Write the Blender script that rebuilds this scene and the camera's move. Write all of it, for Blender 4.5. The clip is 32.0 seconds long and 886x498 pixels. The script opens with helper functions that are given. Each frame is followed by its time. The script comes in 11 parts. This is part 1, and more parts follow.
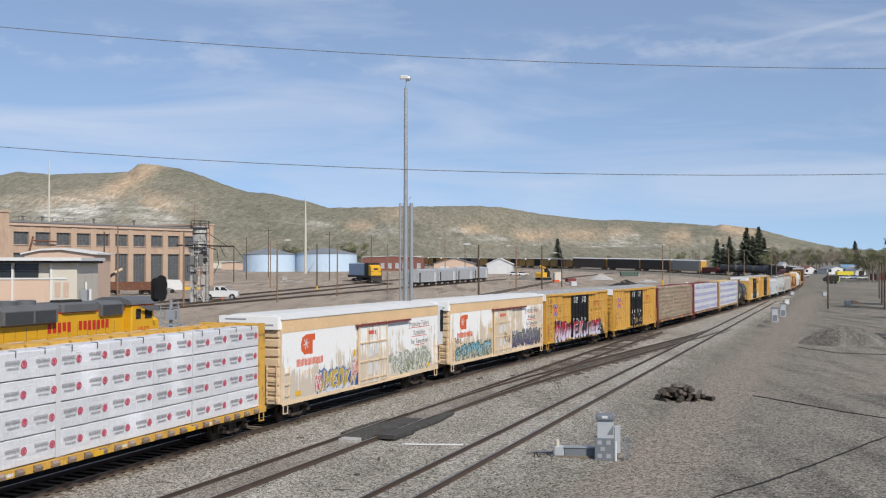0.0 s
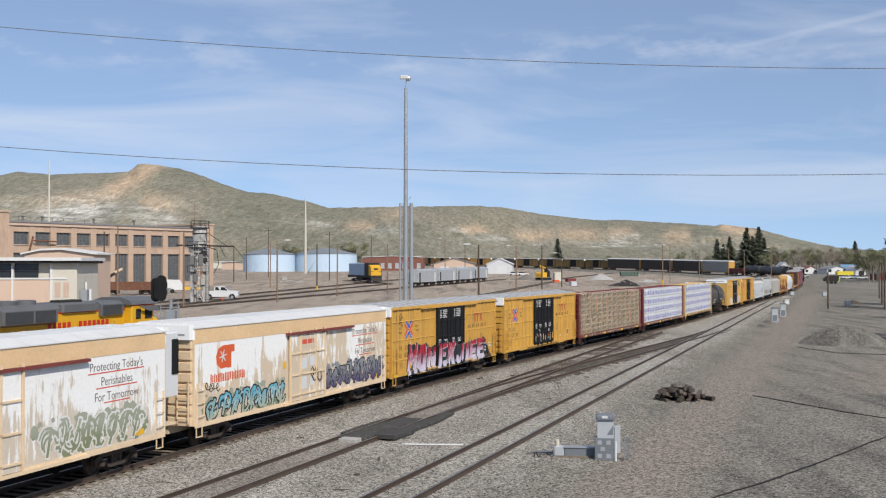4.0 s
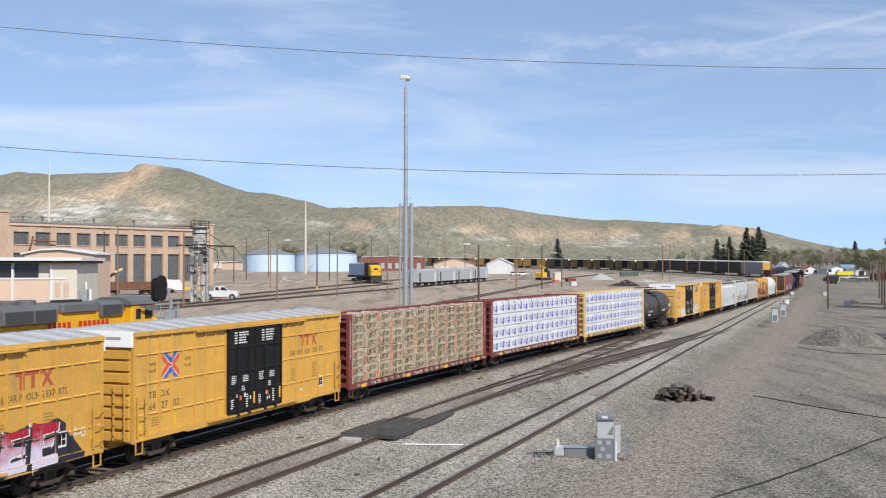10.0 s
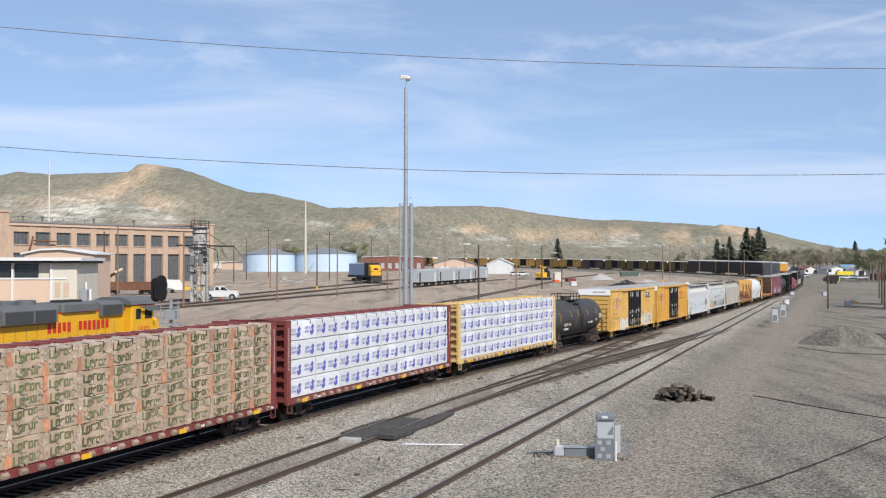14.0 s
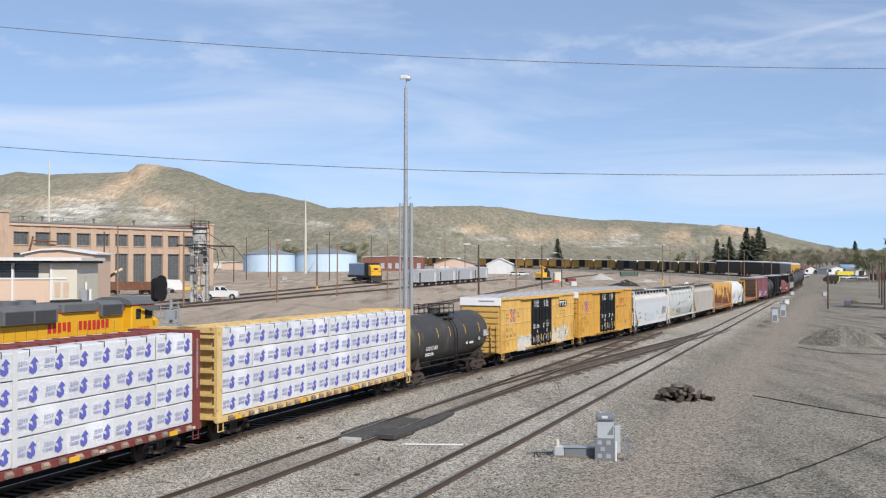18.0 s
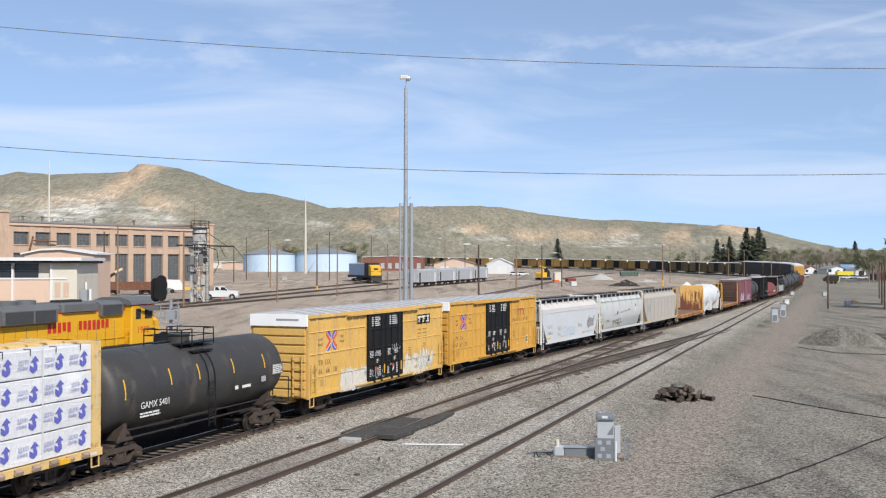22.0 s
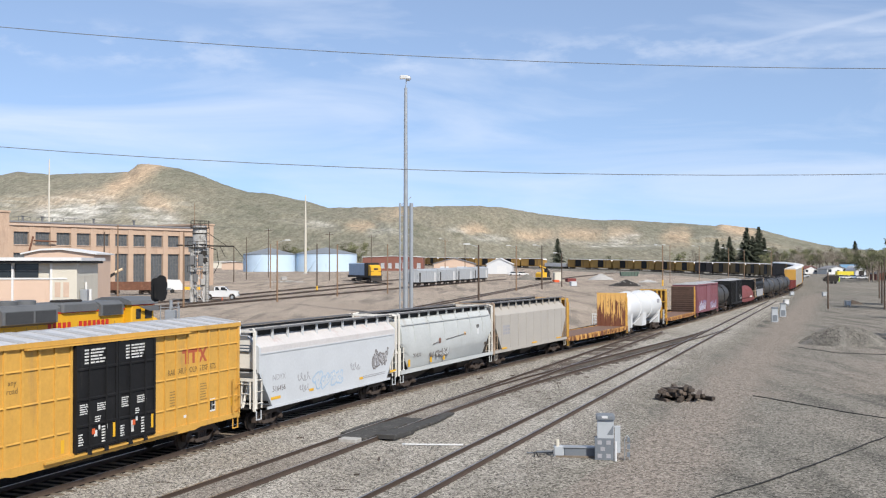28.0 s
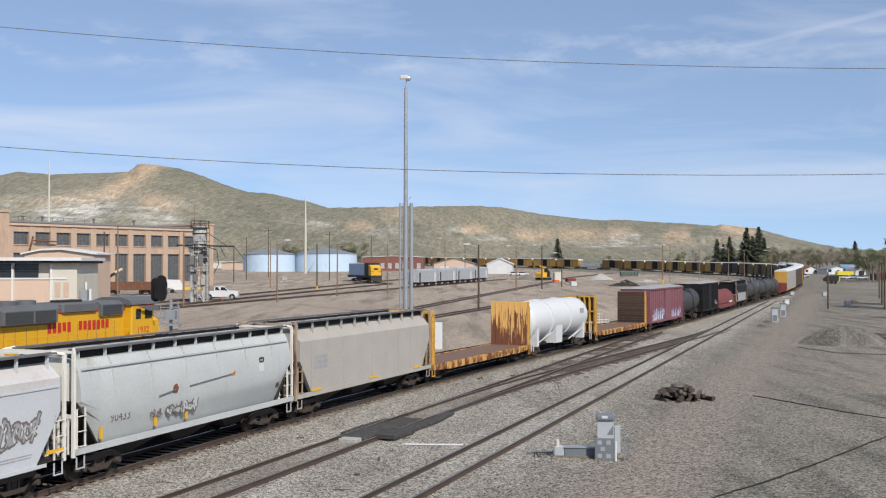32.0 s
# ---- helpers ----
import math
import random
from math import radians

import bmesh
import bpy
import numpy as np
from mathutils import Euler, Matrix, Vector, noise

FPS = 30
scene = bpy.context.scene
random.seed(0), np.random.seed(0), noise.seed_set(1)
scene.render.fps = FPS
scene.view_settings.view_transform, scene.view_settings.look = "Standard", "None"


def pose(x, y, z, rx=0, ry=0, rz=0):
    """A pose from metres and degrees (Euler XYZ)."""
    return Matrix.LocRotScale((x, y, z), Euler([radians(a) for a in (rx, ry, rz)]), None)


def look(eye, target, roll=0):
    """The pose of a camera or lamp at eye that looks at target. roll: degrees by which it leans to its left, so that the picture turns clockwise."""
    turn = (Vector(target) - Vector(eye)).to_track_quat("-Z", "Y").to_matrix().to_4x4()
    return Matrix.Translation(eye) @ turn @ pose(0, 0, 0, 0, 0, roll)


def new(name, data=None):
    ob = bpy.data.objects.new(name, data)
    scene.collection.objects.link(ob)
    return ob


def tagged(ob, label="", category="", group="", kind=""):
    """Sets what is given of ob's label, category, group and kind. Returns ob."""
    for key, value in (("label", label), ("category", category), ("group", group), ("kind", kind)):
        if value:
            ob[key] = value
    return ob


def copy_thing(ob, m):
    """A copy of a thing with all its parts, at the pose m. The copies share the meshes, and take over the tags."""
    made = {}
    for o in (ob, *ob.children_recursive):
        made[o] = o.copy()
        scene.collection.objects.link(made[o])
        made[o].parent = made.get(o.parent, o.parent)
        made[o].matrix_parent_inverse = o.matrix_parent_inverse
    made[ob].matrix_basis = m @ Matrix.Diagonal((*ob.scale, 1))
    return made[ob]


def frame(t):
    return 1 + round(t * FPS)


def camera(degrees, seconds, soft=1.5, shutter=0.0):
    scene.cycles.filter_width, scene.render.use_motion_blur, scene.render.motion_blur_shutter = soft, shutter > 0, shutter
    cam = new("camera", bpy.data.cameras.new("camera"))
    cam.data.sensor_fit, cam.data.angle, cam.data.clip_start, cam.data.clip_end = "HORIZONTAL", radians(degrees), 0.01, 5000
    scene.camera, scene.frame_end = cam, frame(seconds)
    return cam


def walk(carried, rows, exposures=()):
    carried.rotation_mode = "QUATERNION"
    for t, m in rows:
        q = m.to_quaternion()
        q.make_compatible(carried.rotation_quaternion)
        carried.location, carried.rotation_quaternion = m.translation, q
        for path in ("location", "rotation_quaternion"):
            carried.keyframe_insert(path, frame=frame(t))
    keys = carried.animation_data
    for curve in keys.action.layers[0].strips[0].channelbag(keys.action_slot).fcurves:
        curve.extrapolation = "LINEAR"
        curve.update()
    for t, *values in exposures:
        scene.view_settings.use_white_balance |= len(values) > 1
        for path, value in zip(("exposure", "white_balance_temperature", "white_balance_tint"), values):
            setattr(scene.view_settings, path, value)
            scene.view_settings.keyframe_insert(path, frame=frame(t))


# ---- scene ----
# camera: stands still on an overbridge beside the yard
CAM_H = 7.15
cam = camera(45.92, 32.0, soft=1.2)
EYE = (0, 0, CAM_H)
walk(cam, [(0.0, look(EYE, (0, 100, CAM_H + 1.435))), (32.0, look(EYE, (0, 100, CAM_H + 1.435)))],
     exposures=[(0.0, -0.17), (3.5, -0.12), (7.0, -0.12), (9.0, 0.08), (12.0, 0.14), (14.0, 0.12), (17.0, 0.09), (20.0, 0.1), (23.0, 0.18), (25.5, 0.24), (28.0, 0.2), (30.0, 0.16), (31.0, 0.1), (32.0, -0.05)])

# world, sun
SUN_DIR = Vector((0.374, -0.668, 0.643)).normalized()     # towards the sun


def build_world():
    w = bpy.data.worlds.new("sky")
    w.use_nodes = True
    scene.world = w
    nt = w.node_tree
    nt.nodes.clear()
    N, L = nt.nodes.new, nt.links.new
    out = N("ShaderNodeOutputWorld")
    bg = N("ShaderNodeBackground")
    sky = N("ShaderNodeTexSky")
    sky.sky_type = "NISHITA"
    sky.sun_disc = False
    sky.sun_elevation = math.asin(SUN_DIR.z)
    sky.sun_rotation = math.atan2(SUN_DIR.x, SUN_DIR.y)
    sky.altitude = 1800
    sky.air_density = 1.0
    sky.dust_density = 0.3
    sky.ozone_density = 2.4
    bg.inputs["Strength"].default_value = 0.139
    # thin high cloud, in wide flat streaks
    tc = N("ShaderNodeTexCoord")
    mp = N("ShaderNodeMapping")
    mp.inputs["Scale"].default_value = (2.2, 2.2, 13.0)
    mp.inputs["Rotation"].default_value = (0.10, 0.06, 0.3)
    n1 = N("ShaderNodeTexNoise")
    n1.inputs["Scale"].default_value = 1.3
    n1.inputs["Detail"].default_value = 7
    n1.inputs["Roughness"].default_value = 0.55
    n1.inputs["Distortion"].default_value = 0.6
    ramp = N("ShaderNodeMapRange")
    ramp.inputs["From Min"].default_value = 0.42
    ramp.inputs["From Max"].default_value = 0.72
    ramp.inputs["To Min"].default_value = 0.14
    ramp.inputs["To Max"].default_value = 0.66
    mix = N("ShaderNodeMixRGB")
    mix.inputs["Color2"].default_value = (5.35, 5.85, 6.85, 1)
    L(tc.outputs["Generated"], mp.inputs["Vector"])
    L(mp.outputs["Vector"], n1.inputs["Vector"])
    L(n1.outputs["Fac"], ramp.inputs["Value"])
    L(ramp.outputs["Result"], mix.inputs["Fac"])
    L(sky.outputs["Color"], mix.inputs["Color1"])
    # clear dry air: the haze belt over the horizon is thin
    dry = N("ShaderNodeVectorMath")
    dry.operation = "MULTIPLY_ADD"
    dry.inputs[1].default_value = (1, 1, 0.86)
    dry.inputs[2].default_value = (0, 0, 0.108)
    nrm = N("ShaderNodeVectorMath")
    nrm.operation = "NORMALIZE"
    L(tc.outputs["Generated"], dry.inputs[0])
    L(dry.outputs["Vector"], nrm.inputs[0])
    L(nrm.outputs["Vector"], sky.inputs["Vector"])

    def span(value, lo, hi, a=0.0, b=1.0):
        r = N("ShaderNodeMapRange")
        r.interpolation_type = "SMOOTHSTEP"
        for k, v in (("From Min", lo), ("From Max", hi), ("To Min", a), ("To Max", b)):
            r.inputs[k].default_value = v
        L(value, r.inputs["Value"])
        return r.outputs["Result"]

    def times(a, b):
        m = N("ShaderNodeMath")
        m.operation = "MULTIPLY"
        L(a, m.inputs[0])
        if isinstance(b, float):
            m.inputs[1].default_value = b
        else:
            L(b, m.inputs[1])
        return m.outputs[0]

    def dot(v):
        d = N("ShaderNodeVectorMath")
        d.operation = "DOT_PRODUCT"
        d.inputs[1].default_value = v
        L(tc.outputs["Generated"], d.inputs[0])
        return d.outputs["Value"]

    # a row of small torn clouds
    mp2 = N("ShaderNodeMapping")
    mp2.inputs["Scale"].default_value = (8.0, 8.0, 22.0)
    mp2.inputs["Rotation"].default_value = (0.0, 0.35, 0.2)
    n2 = N("ShaderNodeTexNoise")
    n2.inputs["Scale"].default_value = 1.7
    n2.inputs["Detail"].default_value = 6
    n2.inputs["Roughness"].default_value = 0.6
    L(tc.outputs["Generated"], mp2.inputs["Vector"])
    L(mp2.outputs["Vector"], n2.inputs["Vector"])
    height = dot((0, 0, 1))
    belt = times(span(height, 0.165, 0.19), span(height, 0.20, 0.225, 1.0, 0.0))
    puff = times(times(span(n2.outputs["Fac"], 0.48, 0.68), belt), 0.26)
    # a vapour trail
    d1, d2 = Vector((0.235, 1, 0.196)).normalized(), Vector((0.4032, 1, 0.2365)).normalized()
    side = N("ShaderNodeMath")
    side.operation = "ABSOLUTE"
    L(dot(d1.cross(d2).normalized()), side.inputs[0])
    way = (d2 - d1).normalized()
    trail = times(times(span(side.outputs[0], 0.0005, 0.0042, 1.0, 0.0), span(dot(way), way.dot(d1), way.dot(d1) + 0.06)), 0.18)
    both = N("ShaderNodeMath")
    both.operation = "MAXIMUM"
    L(puff, both.inputs[0])
    L(trail, both.inputs[1])
    mix2 = N("ShaderNodeMixRGB")
    mix2.inputs["Color2"].default_value = (6.0, 6.3, 7.0, 1)
    L(both.outputs[0], mix2.inputs["Fac"])
    L(mix.outputs["Color"], mix2.inputs["Color1"])
    L(mix2.outputs["Color"], bg.inputs["Color"])
    L(bg.outputs["Background"], out.inputs["Surface"])


build_world()
sun_data = bpy.data.lights.new("sun", "SUN")
sun_data.energy = 5.0
sun_data.angle = radians(0.55)
sun_data.color = (1.0, 0.94, 0.85)
sun = new("sun", sun_data)
sun.matrix_world = look((0, 0, 60), tuple(Vector((0, 0, 60)) - SUN_DIR))


# materials -----------------------------------------------------------------
ALBEDO_SCALE = 0.80        # every nominal colour scaled down against the stronger sun, so shade comes out darker


def mat(name, base, rough=0.7, metal=0.0, var=0.18, scale=3.0, fine=40.0, bump=0.15, tint=None, tint_at=0.6,
        streak=0.0, obvar=0.0, spec=0.4, island=False):
    """A surface with colour that varies at two scales, fine relief, and a second tint in blotches or vertical streaks."""
    m = bpy.data.materials.new(name)
    m.use_nodes = True
    nt = m.node_tree
    N, L = nt.nodes.new, nt.links.new
    b = nt.nodes["Principled BSDF"]
    b.inputs["Metallic"].default_value = metal
    b.inputs["Specular IOR Level"].default_value = spec
    tc = N("ShaderNodeTexCoord")
    big = N("ShaderNodeTexNoise")
    big.inputs["Scale"].default_value = scale
    big.inputs["Detail"].default_value = 5
    sm = N("ShaderNodeTexNoise")
    sm.inputs["Scale"].default_value = fine
    sm.inputs["Detail"].default_value = 4
    for n in (big, sm):
        L(tc.outputs["Object"], n.inputs["Vector"])
    add = N("ShaderNodeMath")
    add.operation = "ADD"
    L(big.outputs["Fac"], add.inputs[0])
    L(sm.outputs["Fac"], add.inputs[1])
    mr = N("ShaderNodeMapRange")
    mr.inputs["From Min"].default_value = 0.6
    mr.inputs["From Max"].default_value = 1.4
    mr.inputs["To Min"].default_value = 1 - var
    mr.inputs["To Max"].default_value = 1 + var
    L(add.outputs[0], mr.inputs["Value"])
    base = tuple(v * ALBEDO_SCALE for v in base)
    tint = tuple(v * ALBEDO_SCALE for v in tint) if tint else None
    col = N("ShaderNodeRGB")
    col.outputs[0].default_value = (*base, 1)
    last = col.outputs[0]
    if tint:
        tn = N("ShaderNodeTexNoise")
        tn.inputs["Scale"].default_value = scale * 1.7
        tn.inputs["Detail"].default_value = 6
        tn.inputs["Roughness"].default_value = 0.65
        if streak:
            mp = N("ShaderNodeMapping")
            mp.inputs["Scale"].default_value = (1, 1, 1 / streak)
            L(tc.outputs["Object"], mp.inputs["Vector"])
            L(mp.outputs["Vector"], tn.inputs["Vector"])
        else:
            L(tc.outputs["Object"], tn.inputs["Vector"])
        tr = N("ShaderNodeMapRange")
        tr.inputs["From Min"].default_value = tint_at
        tr.inputs["From Max"].default_value = tint_at + 0.14
        L(tn.outputs["Fac"], tr.inputs["Value"])
        tm = N("ShaderNodeMixRGB")
        tm.inputs["Color2"].default_value = (*tint, 1)
        L(tr.outputs["Result"], tm.inputs["Fac"])
        L(last, tm.inputs["Color1"])
        last = tm.outputs["Color"]
    mul = N("ShaderNodeVectorMath")
    mul.operation = "SCALE"
    L(last, mul.inputs[0])
    L(mr.outputs["Result"], mul.inputs["Scale"])
    last = mul.outputs["Vector"]
    if obvar or island:
        if island:
            oi = N("ShaderNodeNewGeometry")
            src = oi.outputs["Random Per Island"]
        else:
            oi = N("ShaderNodeObjectInfo")
            src = oi.outputs["Random"]
        omr = N("ShaderNodeMapRange")
        omr.inputs["To Min"].default_value = 1 - (obvar or 0.25)
        omr.inputs["To Max"].default_value = 1 + (obvar or 0.25)
        L(src, omr.inputs["Value"])
        m2 = N("ShaderNodeVectorMath")
        m2.operation = "SCALE"
        L(last, m2.inputs[0])
        L(omr.outputs["Result"], m2.inputs["Scale"])
        last = m2.outputs["Vector"]
    L(last, b.inputs["Base Color"])
    rr = N("ShaderNodeMapRange")
    rr.inputs["To Min"].default_value = max(0.03, rough - 0.12)
    rr.inputs["To Max"].default_value = min(1, rough + 0.12)
    L(big.outputs["Fac"], rr.inputs["Value"])
    L(rr.outputs["Result"], b.inputs["Roughness"])
    if bump:
        bp = N("ShaderNodeBump")
        bp.inputs["Strength"].default_value = bump
        bp.inputs["Distance"].default_value = 0.02
        L(sm.outputs["Fac"], bp.inputs["Height"])
        L(bp.outputs["Normal"], b.inputs["Normal"])
    return m


# mesh building ---------------------------------------------------------------
class Solid:
    """Collects the faces of one part."""

    def __init__(self):
        self.v, self.f = [], []

    def add(self, verts, faces):
        o = len(self.v)
        self.v += [tuple(p) for p in verts]
        self.f += [tuple(i + o for i in q) for q in faces]
        return self

    def box(self, x0, x1, y0, y1, z0, z1):
        return self.add([(x0, y0, z0), (x1, y0, z0), (x1, y1, z0), (x0, y1, z0),
                         (x0, y0, z1), (x1, y0, z1), (x1, y1, z1), (x0, y1, z1)],
                        [(3, 2, 1, 0), (4, 5, 6, 7), (0, 1, 5, 4), (1, 2, 6, 5), (2, 3, 7, 6), (3, 0, 4, 7)])

    def cham(self, x0, x1, y0, y1, z0, z1, c):
        """A box with its upright and top edges cut off."""
        lo = [(x0 + c, y0), (x1 - c, y0), (x1, y0 + c), (x1, y1 - c), (x1 - c, y1), (x0 + c, y1), (x0, y1 - c), (x0, y0 + c)]
        mx, my = (x0 + x1) / 2, (y0 + y1) / 2
        kx, ky = 1 - 2 * c / (x1 - x0), 1 - 2 * c / (y1 - y0)
        top = [(mx + (x - mx) * kx, my + (y - my) * ky, z1) for x, y in lo]
        vs = [(x, y, z0) for x, y in lo] + [(x, y, z1 - c) for x, y in lo] + top
        fs = [tuple(range(7, -1, -1)), tuple(range(16, 24))]
        for r in (0, 8):
            for i in range(8):
                j = (i + 1) % 8
                fs.append((r + i, r + j, r + 8 + j, r + 8 + i))
        return self.add(vs, fs)

    def prism(self, ring, axis, a, b):
        """A ring of 2D points pushed along an axis from a to b. The ring is (y, z), (x, z) or (x, y)."""
        n = len(ring)
        put = {"x": lambda p, t: (t, p[0], p[1]), "y": lambda p, t: (p[0], t, p[1]), "z": lambda p, t: (p[0], p[1], t)}[axis]
        vs = [put(p, a) for p in ring] + [put(p, b) for p in ring]
        fs = [tuple(range(n)), tuple(range(2 * n - 1, n - 1, -1))]
        fs += [(i, i + n, (i + 1) % n + n, (i + 1) % n) for i in range(n)]
        return self.add(vs, fs)

    def tube(self, p, q, r, n=8, r2=None, cap=True):
        p, q = Vector(p), Vector(q)
        d = (q - p).normalized()
        u = d.orthogonal().normalized()
        w = d.cross(u)
        r2 = r if r2 is None else r2
        ring = [(math.cos(2 * math.pi * i / n), math.sin(2 * math.pi * i / n)) for i in range(n)]
        vs = [p + (u * c + w * s) * r for c, s in ring] + [q + (u * c + w * s) * r2 for c, s in ring]
        fs = [(i, (i + 1) % n, n + (i + 1) % n, n + i) for i in range(n)]
        if cap:
            fs += [tuple(range(n - 1, -1, -1)), tuple(range(n, 2 * n))]
        return self.add(vs, fs)

    def spin(self, prof, axis="x", n=20, centre=(0, 0, 0)):
        """A profile of (along, radius) turned about an axis."""
        vs, fs = [], []
        for t, r in prof:
            for i in range(n):
                a = 2 * math.pi * i / n
                c, s = r * math.cos(a), r * math.sin(a)
                p = {"x": (t, c, s), "y": (c, t, s), "z": (c, s, t)}[axis]
                vs.append((p[0] + centre[0], p[1] + centre[1], p[2] + centre[2]))
        for k in range(len(prof) - 1):
            for i in range(n):
                j = (i + 1) % n
                fs.append((k * n + i, k * n + j, (k + 1) * n + j, (k + 1) * n + i))
        fs += [tuple(range(n - 1, -1, -1)), tuple(range((len(prof) - 1) * n, len(prof) * n))]
        return self.add(vs, fs)

    def mesh(self, name, material, smooth=False):
        me = bpy.data.meshes.new(name)
        me.from_pydata(self.v, [], self.f)
        me.materials.append(material)
        bm = bmesh.new()
        bm.from_mesh(me)
        bmesh.ops.recalc_face_normals(bm, faces=bm.faces)
        bm.to_mesh(me)
        bm.free()
        if smooth:
            me.polygons.foreach_set("use_smooth", [True] * len(me.polygons))
            me.set_sharp_from_angle(angle=radians(38))
        return me


def part(name, solid, material, parent=None, label="", at=None, bevel=0.0, smooth=False):
    """Links a solid, or a mesh, as ONE mesh object under a thing or a part."""
    me = solid if isinstance(solid, bpy.types.Mesh) else solid.mesh(name, material, smooth)
    ob = new(name, me)
    if parent is not None:
        ob.parent = parent
    if at is not None:
        ob.matrix_basis = at
    if label:
        ob["label"] = label
    if bevel:
        b = ob.modifiers.new("edge", "BEVEL")
        b.width, b.segments, b.limit_method = bevel, 2, "ANGLE"
    return ob


def thing(name, label, category, at=None, group="", kind=""):
    ob = new(name)
    ob.empty_display_size = 0.3
    if at is not None:
        ob.matrix_basis = at
    return tagged(ob, label, category, group, kind)


def writing(name, text, size, material, parent, at, stretch=1.0, label=""):
    """Letters painted on a thing, in the built-in font, as a thin mesh."""
    cu = bpy.data.curves.new(name, "FONT")
    cu.body, cu.size, cu.align_x, cu.extrude = text, size, "CENTER", 0.003
    cu.resolution_u = 2
    tmp = bpy.data.objects.new(name, cu)
    me = bpy.data.meshes.new_from_object(tmp)
    bpy.data.objects.remove(tmp)
    for v in me.vertices:
        v.co.x *= stretch
    me.materials.append(material)
    return part(name, me, material, parent, label, at)


# the line of the main track --------------------------------------------------
HEADS = ((-60, 18.0), (-40, 18.6), (-10, 20.1), (20, 23.7), (50, 26.4), (90, 23.6), (140, 22.9), (200, 23.7), (271, 22.0))
TURN_S, TURN_R, TURN_END = 271.0, 255.0, -46.0
CLIMB = ((0, 0.0), (240, 0.0), (265, 0.3), (291, 0.9), (337, 1.75), (400, 2.55), (452, 3.1), (514, 4.2), (565, 5.2), (640, 6.4), (760, 8.2))
STEP = 1.0
S_MIN = -60.0


def lay_line():
    pts = []
    x = y = 0.0
    n = int(1130 / STEP)
    for i in range(n):
        s = S_MIN + i * STEP
        if s <= TURN_S:
            h = np.interp(s, [a for a, _ in HEADS], [b for _, b in HEADS])
        else:
            h = max(TURN_END, 22.0 - math.degrees((s - TURN_S) / TURN_R))
            if s > 600:
                h = min(1.0, TURN_END + math.degrees((s - 600) / 130))
        pts.append((s, x, y, 0.0, radians(h)))
        x += math.sin(radians(h)) * STEP
        y += math.cos(radians(h)) * STEP
    a = np.array(pts)
    i0 = int(-S_MIN / STEP)
    a[:, 1] += -8.08 - a[i0, 1]
    a[:, 2] += 47.63 - a[i0, 2]
    a[:, 3] = np.where(a[:, 0] > 150, np.interp(a[:, 2], [q for q, _ in CLIMB], [q for _, q in CLIMB]), 0)
    return a


LINE = lay_line()


def on_line(s, side=0.0):
    """Place and heading of the main track at s metres along it; side: metres to the right."""
    x, y, z, h = (float(np.interp(s, LINE[:, 0], LINE[:, k])) for k in (1, 2, 3, 4))
    return x + side * math.cos(h), y - side * math.sin(h), z, h


def travelled(t):
    return 6.59 * t - 0.00183 * (t - 16) ** 2


def car_pose(s, base):
    x0, y0, z0, _ = on_line(s - base / 2)
    x1, y1, z1, _ = on_line(s + base / 2)
    m = Matrix.Translation(((x0 + x1) / 2, (y0 + y1) / 2, (z0 + z1) / 2))
    yaw = math.atan2(y1 - y0, x1 - x0)
    pitch = -math.atan2(z1 - z0, math.hypot(x1 - x0, y1 - y0))
    return m @ Euler((0, pitch, yaw)).to_matrix().to_4x4()


TRAIN = []          # (car, middle at the start, distance of its bogies)


def roll_in(ob, s_mid, base):
    ob.matrix_basis = car_pose(s_mid, base)
    TRAIN.append((ob, s_mid, base))


def motions():
    times = [i * 1.0 for i in range(33)]
    for ob, s, base in TRAIN:
        walk(ob, [(t, car_pose(s - travelled(t), base)) for t in times])

